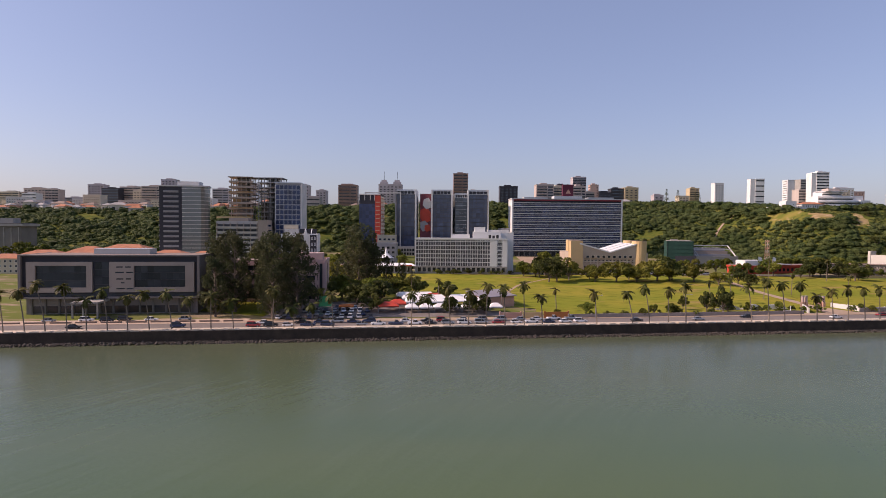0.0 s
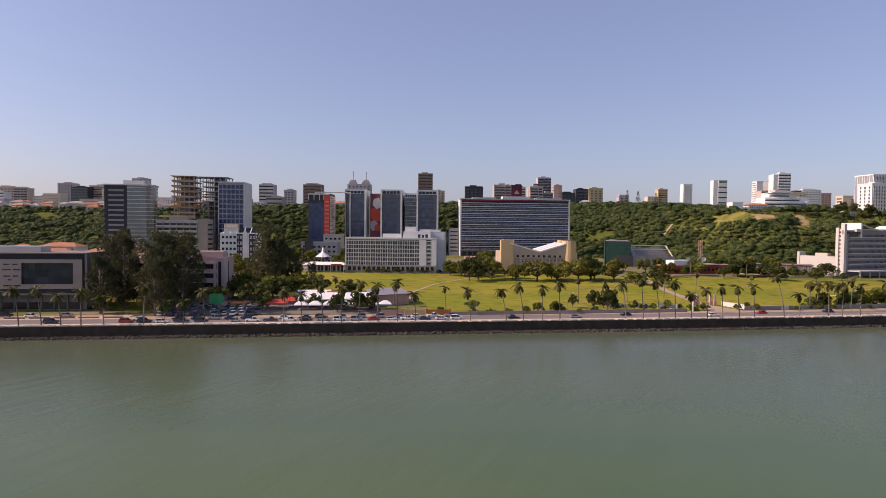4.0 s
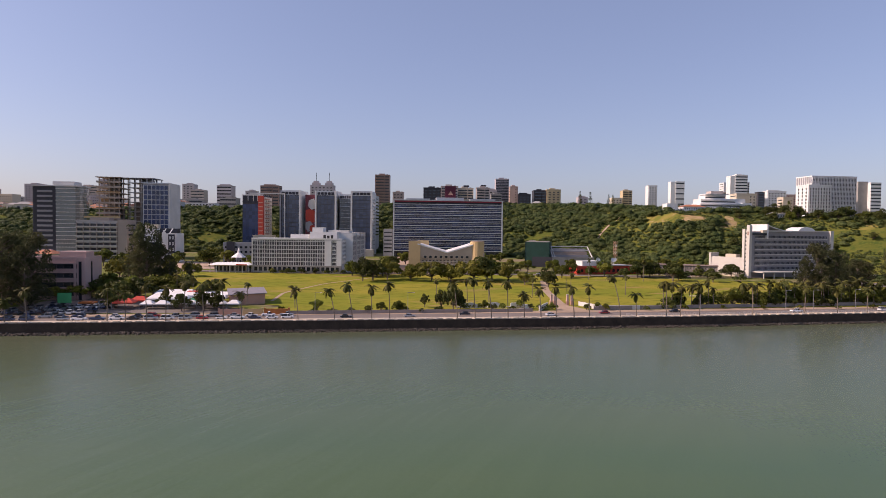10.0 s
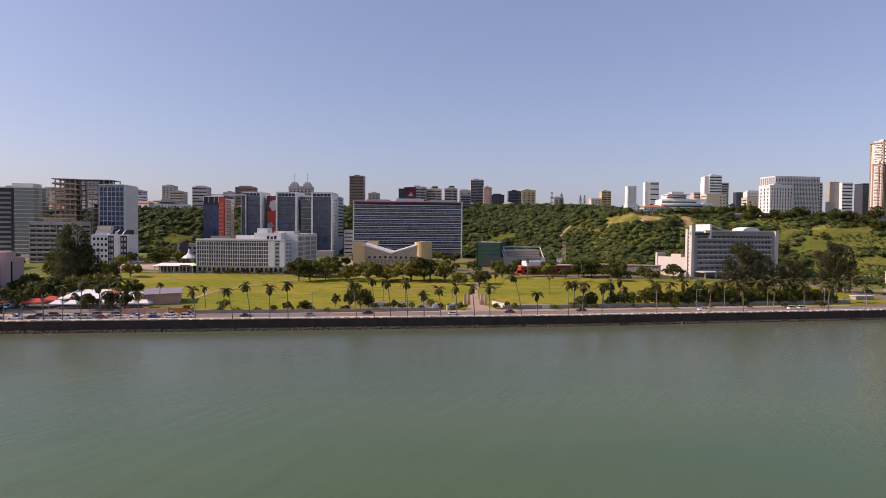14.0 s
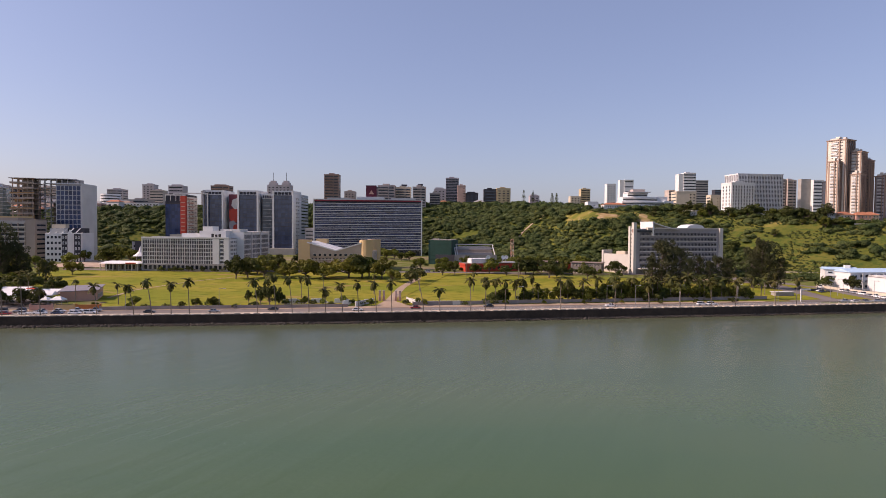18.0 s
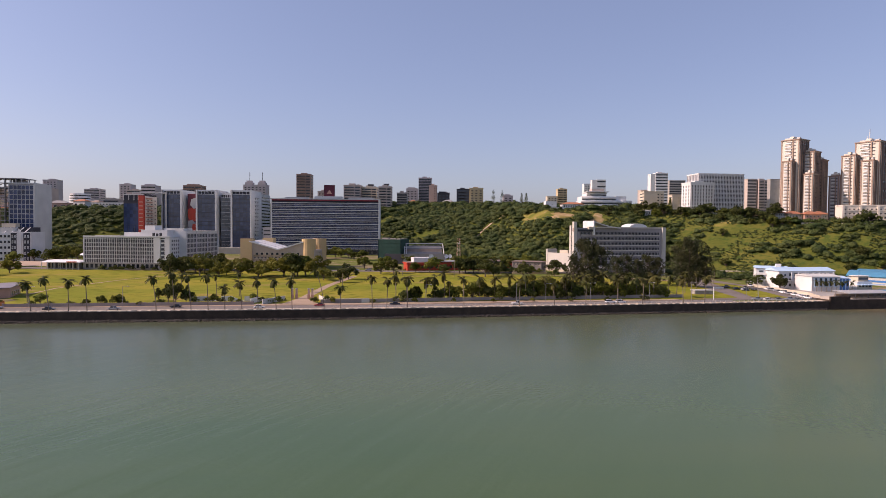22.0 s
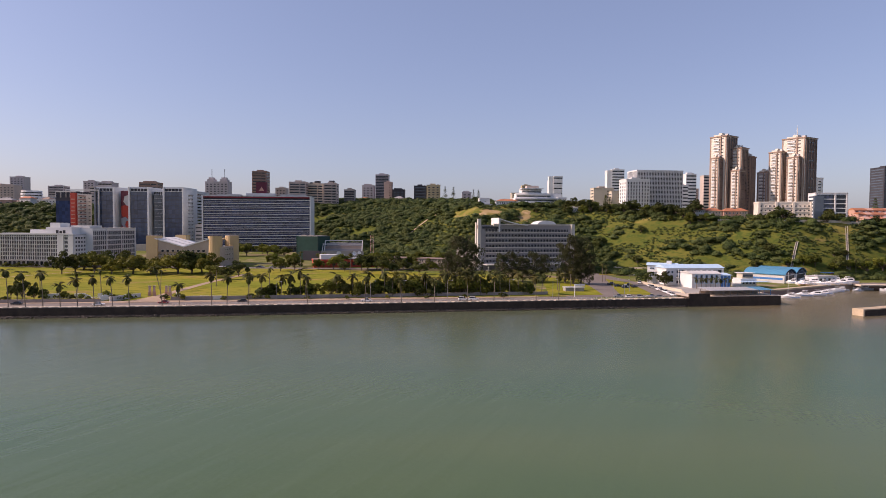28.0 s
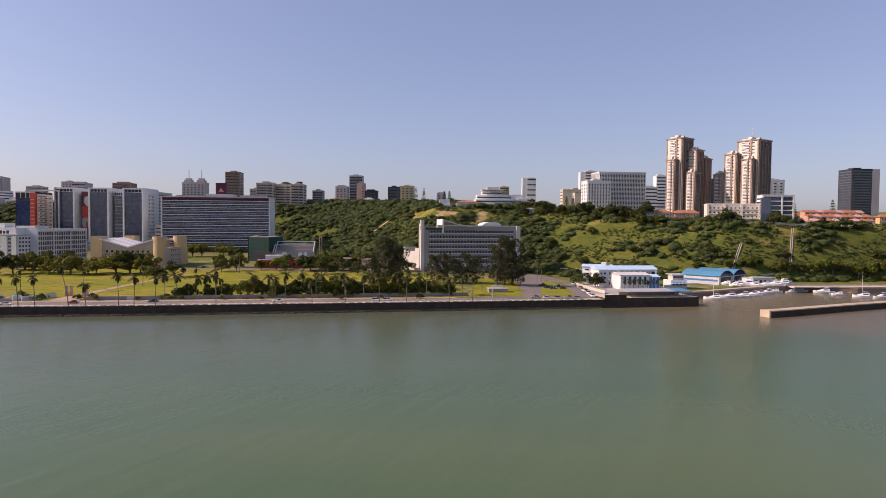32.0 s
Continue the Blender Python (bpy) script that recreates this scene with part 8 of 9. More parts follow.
def car_meshes(kind):
    """Body, glass and wheel of a car along x, 4.3 to 4.8 m long."""
    L, W, H = {"hatch": (4.0, 1.7, 1.48), "saloon": (4.5, 1.75, 1.42), "suv": (4.7, 1.85, 1.8), "pickup": (5.1, 1.8, 1.75)}[kind]
    w = W / 2
    def sec(x, hw, zb, zt):
        return [(x, -hw, zb), (x, -hw * 1.02, (zb + zt) / 2), (x, -hw * 0.93, zt), (x, hw * 0.93, zt), (x, hw * 1.02, (zb + zt) / 2), (x, hw, zb)]
    belt = H * 0.56
    lower = loft([sec(-L / 2, w * 0.86, 0.4, belt * 0.86), sec(-L / 2 + 0.25, w, 0.28, belt), sec(0, w, 0.26, belt), sec(L / 2 - 0.9, w, 0.28, belt * 0.97), sec(L / 2 - 0.2, w * 0.94, 0.32, belt * 0.86), sec(L / 2, w * 0.8, 0.42, belt * 0.7)])
    back = {"hatch": -L / 2 + 0.15, "saloon": -L / 2 + 0.75, "suv": -L / 2 + 0.15, "pickup": -0.55}[kind]
    front = L / 2 - 1.35
    cab = loft([sec(back, w * 0.88, belt - 0.02, belt + 0.02), sec(back + 0.35, w * 0.82, belt - 0.02, H - 0.09), sec(front - 0.65, w * 0.82, belt - 0.02, H - 0.08), sec(front, w * 0.88, belt - 0.02, belt + 0.02)])
    top = boxes_geo([(back + 0.32, -w * 0.76, H - 0.1, front - 0.62, w * 0.76, H - 0.02), (-0.1, -w * 0.85, belt, 0.02, w * 0.85, H - 0.06)])
    out = {}
    for m in (CARW, CARS, CARK, CARB, CARR):
        V, F = join_geo([lower, top])
        me = bpy.data.meshes.new("car")
        me.from_pydata(V, [], F)
        me.materials.append(m)
        out[m.name] = me
    g = bpy.data.meshes.new("cabin_glass")
    g.from_pydata(cab[0], [], cab[1])
    g.materials.append(GLASSD)
    n = 10
    r = 0.31 if kind in ("hatch", "saloon") else 0.37
    V = [(rr * math.cos(2 * math.pi * i / n), y, rr * math.sin(2 * math.pi * i / n)) for y, rr in ((-0.1, r), (0.1, r), (-0.11, r * 0.6), (0.11, r * 0.6)) for i in range(n)]
    F = [(i, (i + 1) % n, n + (i + 1) % n, n + i) for i in range(n)] + [tuple(range(n))[::-1], tuple(range(n, 2 * n)), tuple(range(2 * n, 3 * n))[::-1], tuple(range(3 * n, 4 * n))]
    wh = bpy.data.meshes.new("wheel")
    wh.from_pydata(V, [], F)
    wh.materials.append(TYRE), wh.materials.append(GALV)
    wh.polygons.foreach_set("material_index", [0] * (n + 2) + [1, 1])
    return out, g, wh, L, w, r


CARMESH = {k: car_meshes(k) for k in ("hatch", "saloon", "suv", "pickup")}
CARNAME = {"white_car_paint": "white", "silver_car_paint": "silver-grey", "black_car_paint": "black", "dark_blue_car_paint": "dark blue", "red_car_paint": "red"}
KIND = {"hatch": "small hatchback", "saloon": "saloon car", "suv": "tall off-road car", "pickup": "pick-up truck"}


def car(x, y, yaw, rc, where, kind=None, paint=None):
    kind = kind or rc.choice(("hatch", "saloon", "saloon", "suv", "suv", "pickup"))
    bodies, g, wh, L, w, r = CARMESH[kind]
    paint = paint or rc.choice((CARW, CARW, CARW, CARW, CARS, CARS, CARS, CARS, CARK, CARK, CARK, CARB, CARB, CARR))
    d = unshore(x, y)[1]
    z = 3.69 if 6.3 < d < 17 else max(gz(x, y) + 0.2, 3.74)
    b = new("car", bodies[paint.name])
    b.matrix_basis = pose(x, y, z, 0, 0, yaw)
    tagged(b, f"{CARNAME[paint.name]} {KIND[kind]} {where}", "car", "cars on the shore road")
    o = new("cabin_glass", g)
    o.parent = b
    for sx in (-L / 2 + 0.8, L / 2 - 0.85):
        for sy in (-w + 0.06, w - 0.06):
            q = new("wheel", wh)
            q.parent = b
            q.matrix_basis = pose(sx, sy, r)


rc = random.Random(21)
# the two kerbside rows by the car park
s = -62.0
while s < 56:
    if rc.random() < 0.92:
        car(*shore(s, 8.0 + rc.uniform(-0.2, 0.2)), YAW + rc.uniform(-2, 2), rc, "parked beside the promenade")
    s += rc.uniform(5.4, 6.6)
s = -60.0
while s < 52:
    if rc.random() < 0.85:
        car(*shore(s, 14.4 + rc.uniform(-0.4, 0.4)), YAW + rc.choice((0, 180)) + rc.uniform(-3, 3), rc, "parked across the road")
    s += rc.uniform(5.4, 7.4)
# the car park by the tents
for row in range(4):
    s = -56.0 + row * 2
    while s < -20 - row * 2:
        if rc.random() < 0.8:
            car(*shore(s, 24.5 + 7.2 * row + rc.uniform(-0.6, 0.6)), YAW + 90 + rc.uniform(-8, 8), rc, "parked in the dusty car park")
        s += rc.uniform(2.9, 4.2)
for s, d, a, k, p in ((-118, 9.5, 0, "saloon", CARK), (-86, 9.2, 0, "suv", CARB), (-120, 24, 0, "suv", CARW), (-113, 23, 5, "suv", CARK), (-108, 25, 0, "suv", CARK), (-99, 24, 0, "saloon", CARW), (-132, 24, 0, "saloon", CARS), (-88, 25, 3, "saloon", CARS), (72, 8.6, 0, "saloon", CARK), (96, 8.8, 0, "saloon", CARS), (118, 13.4, 180, "saloon", CARK), (152, 8.8, 0, "saloon", CARW), (176, 13.4, 180, "saloon", CARR), (262, 9, 0, "pickup", CARW), (306, 9, 0, "suv", CARW), (311, 9, 0, "suv", CARW), (208, 15, 180, "saloon", CARK)):
    car(*shore(s, d), YAW + a, rc, "driving along the shore road", k, p)
for k in range(9):
    car(rc.uniform(60, 84), 402 + rc.uniform(0, 4), rc.choice((0, 180)), rc, "parked in the street behind the lawn")
for k in range(8):
    car(rc.uniform(100, 180), 402 + rc.uniform(-1, 3), rc.choice((0, 180)), rc, "parked in the street behind the lawn")


# ---- lamps, signs and the sea wall's details ----
def lamp(s, d, h=8.5, arm=2.0, m=GALV, label="grey street lamp with a long arm"):
    x, y = shore(s, d)
    t = thing("street_lamp", x, y, 3.7 if d < 20 else gz(x, y), YAW, label, "street lamp", "street lamps")
    part("pole", cone((0, 0, -0.2), (0, 0, h), 0.12, 0.07, 6), m, t)
    part("arm", box_geo(-0.05, -0.05, h - 0.1, arm, 0.05, h + 0.02), m, t)
    part("lamp_head", box_geo(arm - 0.2, -0.15, h - 0.16, arm + 0.6, 0.15, h + 0.04), WHITE2, t)


for s in (222, 264, 278, 300, 330, 352, 96, 60):
    lamp(s, 18.0 if s > 200 else 17.6)
for x, y, h in ((378, 287, 8), (383, 285, 8), (390, 300, 9), (402, 290, 9)):
    s, d = unshore(x, y)
    lamp(s, d, h)
# gantry sign
g = thing("gantry_sign", 355.5, 274, 3.6, YAW, "white overhead sign frame beside the road", "sign")
part("post", box_geo(0, 0, -0.3, 0.35, 0.35, 6.4), WHITE, g)
part("panel", box_geo(0.3, 0.05, 5.6, 5.2, 0.3, 6.4), WHITE, g)
k = thing("kiosk", *shore(370, 38), 3.6, YAW, "small grey kiosk with a flat roof", "kiosk")
part("wall", box_geo(-5, -2, -0.4, 5, 2, 2.4), CONC, k)
part("roof", box_geo(-5.4, -2.4, 2.4, 5.4, 2.4, 2.65), WHITE2, k)
part("shutter", box_geo(-3, -2.06, 0.8, 2.5, -2.0, 2.0), WALLLOW, k)

# parapet blocks on the sea wall, pale with dark gaps
pw = thing("parapet", *shore(-170, 0.1), 3.95, YAW, "low pale parapet blocks along the sea wall", "parapet", kind="structure")
mp = bpy.data.meshes.new("parapet_block")
gq = boxes_geo([(0, 0, 0, 2.5, 0.7, 0.34), (0.1, 0.08, 0.34, 2.4, 0.62, 0.42)])
mp.from_pydata(gq[0], [], gq[1])
mp.materials.append(PAVE)
for k in range(160):
    o = new("parapet_block", mp)
    o.parent = pw
    o.matrix_basis = pose(3.62 * k, float(bend(3.62 * k - 170)), 0, 0, 0, math.degrees(math.atan((bend(3.62 * k - 165) - bend(3.62 * k - 170)) / 5)))
# low railing between promenade and road, posts and two rails in lengths
rl = thing("guard_rail", *shore(182, 5.4), 3.8, YAW, "long low white-topped railing beside the road", "railing", kind="structure")
mr = bpy.data.meshes.new("rail_length")
gq = boxes_geo([(0, -0.04, 0.75, 5.0, 0.04, 0.86), (0, -0.03, 0.42, 5.0, 0.03, 0.5)] + [(u, -0.05, -0.05, u + 0.1, 0.05, 0.9) for u in (0.0, 2.5)])
mr.from_pydata(gq[0], [], gq[1])
mr.materials.append(WHITE2)
for k in range(46):
    o = new("rail_length", mr)
    o.parent = rl
    o.matrix_basis = pose(5.0 * k, float(bend(5.0 * k + 182) - bend(182)), 0, 0, 0, math.degrees(math.atan((bend(5.0 * k + 187) - bend(5.0 * k + 182)) / 5)))
# kerb line of the far side and a planter edge before the harbour office
for s0 in range(-170, -66, 8):
    o = thing("hedge_box", *shore(s0, 20), 3.7, YAW, "low dark planter edge before the office", "planter", "planter edges")
    part("rim", box_geo(0, 0, -0.2, 6.6, 0.6, 0.55), RUST, o)

# rocks at the foot of the wall
rng = np.random.default_rng(8)
base = np.array([(0, 0, 1), (0.9, 0, 0.2), (0.28, 0.86, 0.1), (-0.73, 0.53, 0.25), (-0.73, -0.53, 0.15), (0.28, -0.86, 0.2), (0, 0, -0.7)])
tri = np.array([(0, 1, 2), (0, 2, 3), (0, 3, 4), (0, 4, 5), (0, 5, 1), (6, 2, 1), (6, 3, 2), (6, 4, 3), (6, 5, 4), (6, 1, 5)])
n = 7500
sp = rng.uniform(-180, 413, n)
dp = -np.abs(rng.normal(0, 1.0, n)) * np.interp(sp, [100, 260], [1.15, 0.75]) + 0.2
sz = rng.uniform(0.2, 0.55, n)
a = rng.uniform(0, 6.28, n)
V = base[None] * sz[:, None, None] * rng.uniform(0.7, 1.3, (n, 7, 3))
c_, s_ = np.cos(a)[:, None], np.sin(a)[:, None]
V = np.stack([V[..., 0] * c_ - V[..., 1] * s_, V[..., 0] * s_ + V[..., 1] * c_, V[..., 2]], -1)
dp = dp + bend(sp)
V[..., 0] += (sp * CA - dp * SA)[:, None]
V[..., 1] += (201 + sp * SA + dp * CA)[:, None]
V[..., 2] += (0.42 + 0.26 * (dp - bend(sp)) + rng.uniform(-0.15, 0.2, n))[:, None]
F = (tri[None] + 7 * np.arange(n)[:, None, None]).reshape(-1, 3)
tagged(new("wall_foot_rocks", big_mesh("wall_foot_rocks", V.reshape(-1, 3), F, ROCK)), "band of dark wet rocks at the foot of the sea wall", "rocks", kind="stuff")


# ---- the yacht harbour ----
def marina():
    # raised quay with an open boathouse on it
    q = thing("quay_wall", *shore(S_END, -0.3), 0, YAW + 2.6, "raised dark stone quay at the harbour mouth", "quay", kind="structure")
    part("wall", box_geo(0, 0, -3, 49.5, 16, 4.6), WALLST, q)
    part("deck", box_geo(0.3, 0.3, 4.6, 49.2, 16, 4.75), PAVE, q, "pale paved deck")
    part("parapet", box_geo(0, -0.1, 4.6, 11, 0.6, 6.2), WALLST, q, "dark end parapet")
    b = thing("open_boathouse", *shore(S_END + 12, 2.0), 4.75, YAW + 2.6, "long open shelter with a pale sheet roof", "shelter")
    for u in lin(0.4, 33.4, 10):
        for v in (0, 8):
            part("post", box_geo(u - 0.1, v - 0.1, 0, u + 0.1, v + 0.1, 2.6), BLUED if u > 28 else GALV, b)
    part("roof", ([(-0.6, -1.0, 2.5), (26, -1.0, 2.5), (26, 9, 3.1), (-0.6, 9, 3.1), (-0.6, -1.0, 2.7), (26, -1.0, 2.7), (26, 9, 3.3), (-0.6, 9, 3.3)], [(3, 2, 1, 0), (4, 5, 6, 7), (0, 1, 5, 4), (1, 2, 6, 5), (2, 3, 7, 6), (3, 0, 4, 7)]), ZINC, b)
    part("roof_end", ([(26, -1.0, 2.5), (34.4, -1.0, 2.5), (34.4, 9, 3.1), (26, 9, 3.1), (26, -1.0, 2.7), (34.4, -1.0, 2.7), (34.4, 9, 3.3), (26, 9, 3.3)], [(3, 2, 1, 0), (4, 5, 6, 7), (0, 1, 5, 4), (1, 2, 6, 5), (2, 3, 7, 6), (3, 0, 4, 7)]), BLUER, b, "bright blue roof end")
    part("back_wall", box_geo(0, 8.2, 0, 33, 8.4, 1.6), BEIGE, b)
    # land behind the quay
    strip("quay_yard", S_END, 463.5, 15.7, 76, 2.0, 3.72, CONC, "sandy paved yard of the yacht harbour", "yard")

    def gable_roof(u0, v0, u1, v1, z, rise, m, parent, name="roof", axis="u"):
        e = 0.6
        if axis == "u":
            mv = (v0 + v1) / 2
            V = [(u0 - e, v0 - e, z), (u1 + e, v0 - e, z), (u1 + e, mv, z + rise), (u0 - e, mv, z + rise), (u0 - e, v1 + e, z), (u1 + e, v1 + e, z)]
            F = [(0, 1, 2, 3), (3, 2, 5, 4), (0, 3, 4), (1, 5, 2), (0, 4, 5, 1)]
        else:
            mu = (u0 + u1) / 2
            V = [(u0 - e, v0 - e, z), (u0 - e, v1 + e, z), (mu, v1 + e, z + rise), (mu, v0 - e, z + rise), (u1 + e, v0 - e, z), (u1 + e, v1 + e, z)]
            F = [(3, 2, 1, 0), (4, 5, 2, 3), (0, 4, 3), (1, 2, 5), (0, 1, 5, 4)]
        return part(name, (V, F), m, parent)

    b = Building("yacht_club", (417, 354), (433, 348), 12, 3.6, 14.6, "white two-storey yacht club with pale blue roofs", "clubhouse")
    b.body(WHITE)
    gable_roof(0, 0, b.w, 12, b.h, 1.3, BLUEP, b.root)
    b.grid("f", 1, b.w - 1, 3, b.h - 0.6, 4, 3, 0.7, 0.45, GLASSD, BLUEP)
    b.bands("f", 0, b.w, [3.4, 7.0], 0.9, WHITE, 1.0, "balcony")
    b.box("roof_hut", 11, 3, b.h, 14, 6, b.h + 2.6, WHITE)
    b = Building("yacht_club_hall", (424, 341), (461, 347.5), 13, 3.6, 13.6, "long white hall with a sky-blue sheet roof", "clubhouse")
    b.body(WHITE)
    gable_roof(0, 0, b.w, 13, b.h, 2.0, BLUEP, b.root)
    for u in lin(7, b.w - 2, 7):
        b.box("balcony_post", u, -1.6, -1, u + 0.25, -1.3, b.h - 0.4, WHITE)
    b.box("balcony", 6, -1.8, 4.2, b.w, 0, 4.5, WHITE)
    b.box("balcony", 6, -1.8, 5.3, b.w, -1.65, 5.5, WHITE)
    b.grid("f", 6, b.w - 1, 0.2, b.h - 0.6, 9, 3, 0.72, 0.62, GLASSD, WHITE)
    b.grid("f", 0.5, 5, 1, b.h - 1, 2, 3, 0.6, 0.5, GLASSD, BLUEP)
    b = Building("blue_striped_hall", (431.3, 321), (448, 322.6), 14, 3.6, 12.0, "white hall with tall blue-striped windows", "hall")
    b.body(WHITE)
    gable_roof(0, 0, b.w, 14, b.h, 1.2, WHITE2, b.root)
    b.grid("f", 1, b.w - 1, 2.4, b.h - 0.3, 5, 1, 0.62, 0.9, GLASST, BLUEP, 0.3, 0.2)
    b.box("side_wing", b.w, 1, -1, b.w + 6.5, 13, b.h - 1.0, BLUEP, "pale blue side wing")
    b.fins("f", lin(b.w + 1.2, b.w + 5.4, 3), 0, b.h - 1.4, 1.4, BLUED, 0.15, "stripe", v0=1)
    gable_roof(b.w, 1, b.w + 6.5, 13, b.h - 1.0, 1.0, BLUEP, b.root, "wing_roof")
    b = Building("harbour_office_hut", (463, 330), (473, 332), 8, 3.6, 8.6, "small white harbour office with a lookout room", "office")
    b.body(WHITE)
    b.grid("f", 0.5, b.w - 0.5, 1.2, 4.4, 4, 1, 0.7, 0.6, GLASSD, BLUEP)
    b.box("lookout", 2, 1.5, b.h, 9, 6.5, b.h + 3, CREAM, "lookout room")
    b.bands("f", 2.3, 8.7, [b.h + 1.0], 1.3, GLASST, 0.08, "window_band", v0=1.5)
    b.box("lookout_roof", 1.2, 0.7, b.h + 3, 9.8, 7.3, b.h + 3.3, WHITE)
    b.box("aerial", 5, 4, b.h + 3.3, 5.12, 4.12, b.h + 6.5, STEEL)
    b.box("canopy", -1, -4, 3.2, b.w + 6, 0, 3.5, BLUEP)
    for k in range(2):
        ax, ay, bx, by = 503.0, 357.0, 532.0, 383.5
        f0, f1 = k / 2, k / 2 + 0.49
        b = Building("boat_shed", (ax + (bx - ax) * f0, ay + (by - ay) * f0), (ax + (bx - ax) * f1, ay + (by - ay) * f1), 24, 3.6, 9.0, "boat shed with a rounded blue sheet roof", "shed", "boat sheds")
        b.body(WHITE2, "pale side wall")
        n, rise = 10, 3.4
        arc = [(-0.5 + (b.w + 1) * i / n, b.h + rise * math.sin(math.pi * i / n) ** 0.8) for i in range(n + 1)]
        V = [(u, v, z + o) for v in (-0.6, 24.6) for o in (0, -0.3) for u, z in arc]
        m = n + 1
        F = [(i, i + 1, 2 * m + i + 1, 2 * m + i) for i in range(n)] + [(m + i + 1, m + i, 3 * m + i, 3 * m + i + 1) for i in range(n)] + [(m + i, m + i + 1, i + 1, i) for i in range(n)] + [(2 * m + i, 2 * m + i + 1, 3 * m + i + 1, 3 * m + i) for i in range(n)]
        part("roof", (V, F), BLUER, b.root, "rounded sky-blue sheet roof")
        part("gable_panel", ([(u, -0.1, z - 0.35) for u, z in arc] + [(u, 0.1, z - 0.35) for u, z in arc], [tuple(range(m))[::-1], tuple(range(m, 2 * m))] + [(i, i + 1, m + i + 1, m + i) for i in range(n)] + [(n, 0, m, 2 * m - 1)]), NAVY, b.root, "dark navy gable")
        b.box("door", 2.5, -0.12, -0.5, b.w - 2.5, 0.05, 4.6, STEEL, "dark roller door")
        b.bands("l", 1, 23, [2.0], 1.2, BLUED, 0.06, "stripe")
    b = Building("red_boat_shed", (556, 396), (566, 395), 9, 3.2, 7.4, "small red shed with a blue roof", "shed")
    b.body(RED)
    b.box("roof", -7, -0.6, b.h, b.w + 0.6, 9.6, b.h + 0.5, BLUED)
    # far bank wall and road
    V = [(461, 44), (490, 52), (520, 66), (560, 84), (600, 70), (700, 66), (1200, 66)]
    for (sa, da), (sb, db) in zip(V[:-1], V[1:]):
        xa, ya = shore(sa, da - 1.0 - bend(sa))
        xb, yb = shore(sb, db - 1.0 - bend(sb))
        w = thing("basin_wall", xa, ya, 0, math.degrees(math.atan2(yb - ya, xb - xa)), "low brown stone wall of the yacht basin", "quay", "basin walls", "structure")
        L = math.hypot(xb - xa, yb - ya)
        part("wall", box_geo(0, 0, -3, L, 3.5, 2.9), BRICKB, w)
        part("coping", box_geo(0, -0.2, 2.9, L, 3.5, 3.75), WALLP, w, "pale stone coping")
    strip("shore_road", 560, 2000, 63, 71, 3.0, 3.78, ASPH, "asphalt road along the yacht basin", "road")
    strip("shore_road_edge", 560, 2000, 57, 63, 3.0, 3.74, PAVE, "pale pavement along the yacht basin", "pavement")
    # breakwater: bends away from the tip
    t = thing("breakwater", 474.0, 242.5, 0, 0, "curved concrete breakwater with a pale flat top", "breakwater", kind="structure")
    pts = [(0, 0), (9, 3.5), (26.2, 12.3), (49, 23.7), (76, 36.3), (104, 48), (150, 64), (230, 84), (430, 130)]
    L, R = [], []
    for i, (x, y) in enumerate(pts):
        a, b2 = pts[max(0, i - 1)], pts[min(len(pts) - 1, i + 1)]
        d = Vector((b2[0] - a[0], b2[1] - a[1])).normalized()
        L.append((x - d.y * 4.6, y + d.x * 4.6)), R.append((x, y))
    def band(z0, z1, o):
        V, F = [], []
        for (lx, ly), (rx, ry) in zip(L, R):
            V += [(lx, ly, z0), (rx, ry - o, z0), (rx, ry - o, z1), (lx, ly, z1)]
        for i in range(len(L) - 1):
            k = 4 * i
            F += [(k + 1, k + 5, k + 6, k + 2), (k + 2, k + 6, k + 7, k + 3), (k + 3, k + 7, k + 4, k)]
        F += [(0, 1, 2, 3)]
        return V, F
    part("base", band(-3, 2.55, 0.0), WALLST, t, "dark base")
    part("deck", band(2.55, 3.0, 0.12), WALLP, t, "sandy concrete top")
    # end block coloured tan for the sun on it; the side stays dark
    part("head", prism_geo([(-0.5, -0.35), (0.5, 0.05), (-1.3, 4.7), (-2.3, 4.3)], -3, 3.04), WALLP, t, "squared end block in sunlit tan")
    # car park and turning loop
    sheet("car_park", ([(352, 273), (352, 300), (366, 352), (388, 420)], [(408, 281), (411, 300), (412, 352), (404, 420)]), 0.16, ASPH, "asphalt junction and car park by the harbour", "car park", 12)
    sheet("lawn", ([(381, 287), (396, 372)], [(398, 285), (405, 352)]), 0.26, FIELD, "grassy traffic island", "lawn", 6)
    sheet("lawn", ([(344, 276), (353, 366)], [(372, 284), (377, 366)]), 0.22, FIELD, "grassy corner by the junction", "lawn", 6)
    sheet("lawn", ([(400, 404), (410, 440)], [(418, 414), (422, 440)]), 0.26, FIELD, "grassy traffic island", "lawn", 6)
    wall_line("harbour_wall", [(411, 352), (414, 320), (417, 300), (412, 282)], 1.6, 0.3, CREAM, "pale wall round the harbour yard", 9, "harbour walls")
    for x, y in ((376.9, 274.5), (382.5, 274.9), (388.1, 275.3), (393.3, 275.7), (397.9, 276.0)):
        car(x, y, YAW + rc.uniform(-4, 4), rc, "parked beside the shore road", paint=rc.choice((CARW, CARS, CARS, CARK)))
    for x, y in ((389.7, 334.3), (390.6, 323.5), (392.9, 317.5), (397.6, 328.4), (395.0, 323.0), (399.0, 321.0)):
        car(x, y, rc.uniform(0, 40), rc, "parked on the grass of the traffic island", paint=rc.choice((CARW, CARK, CARK, CARB)))
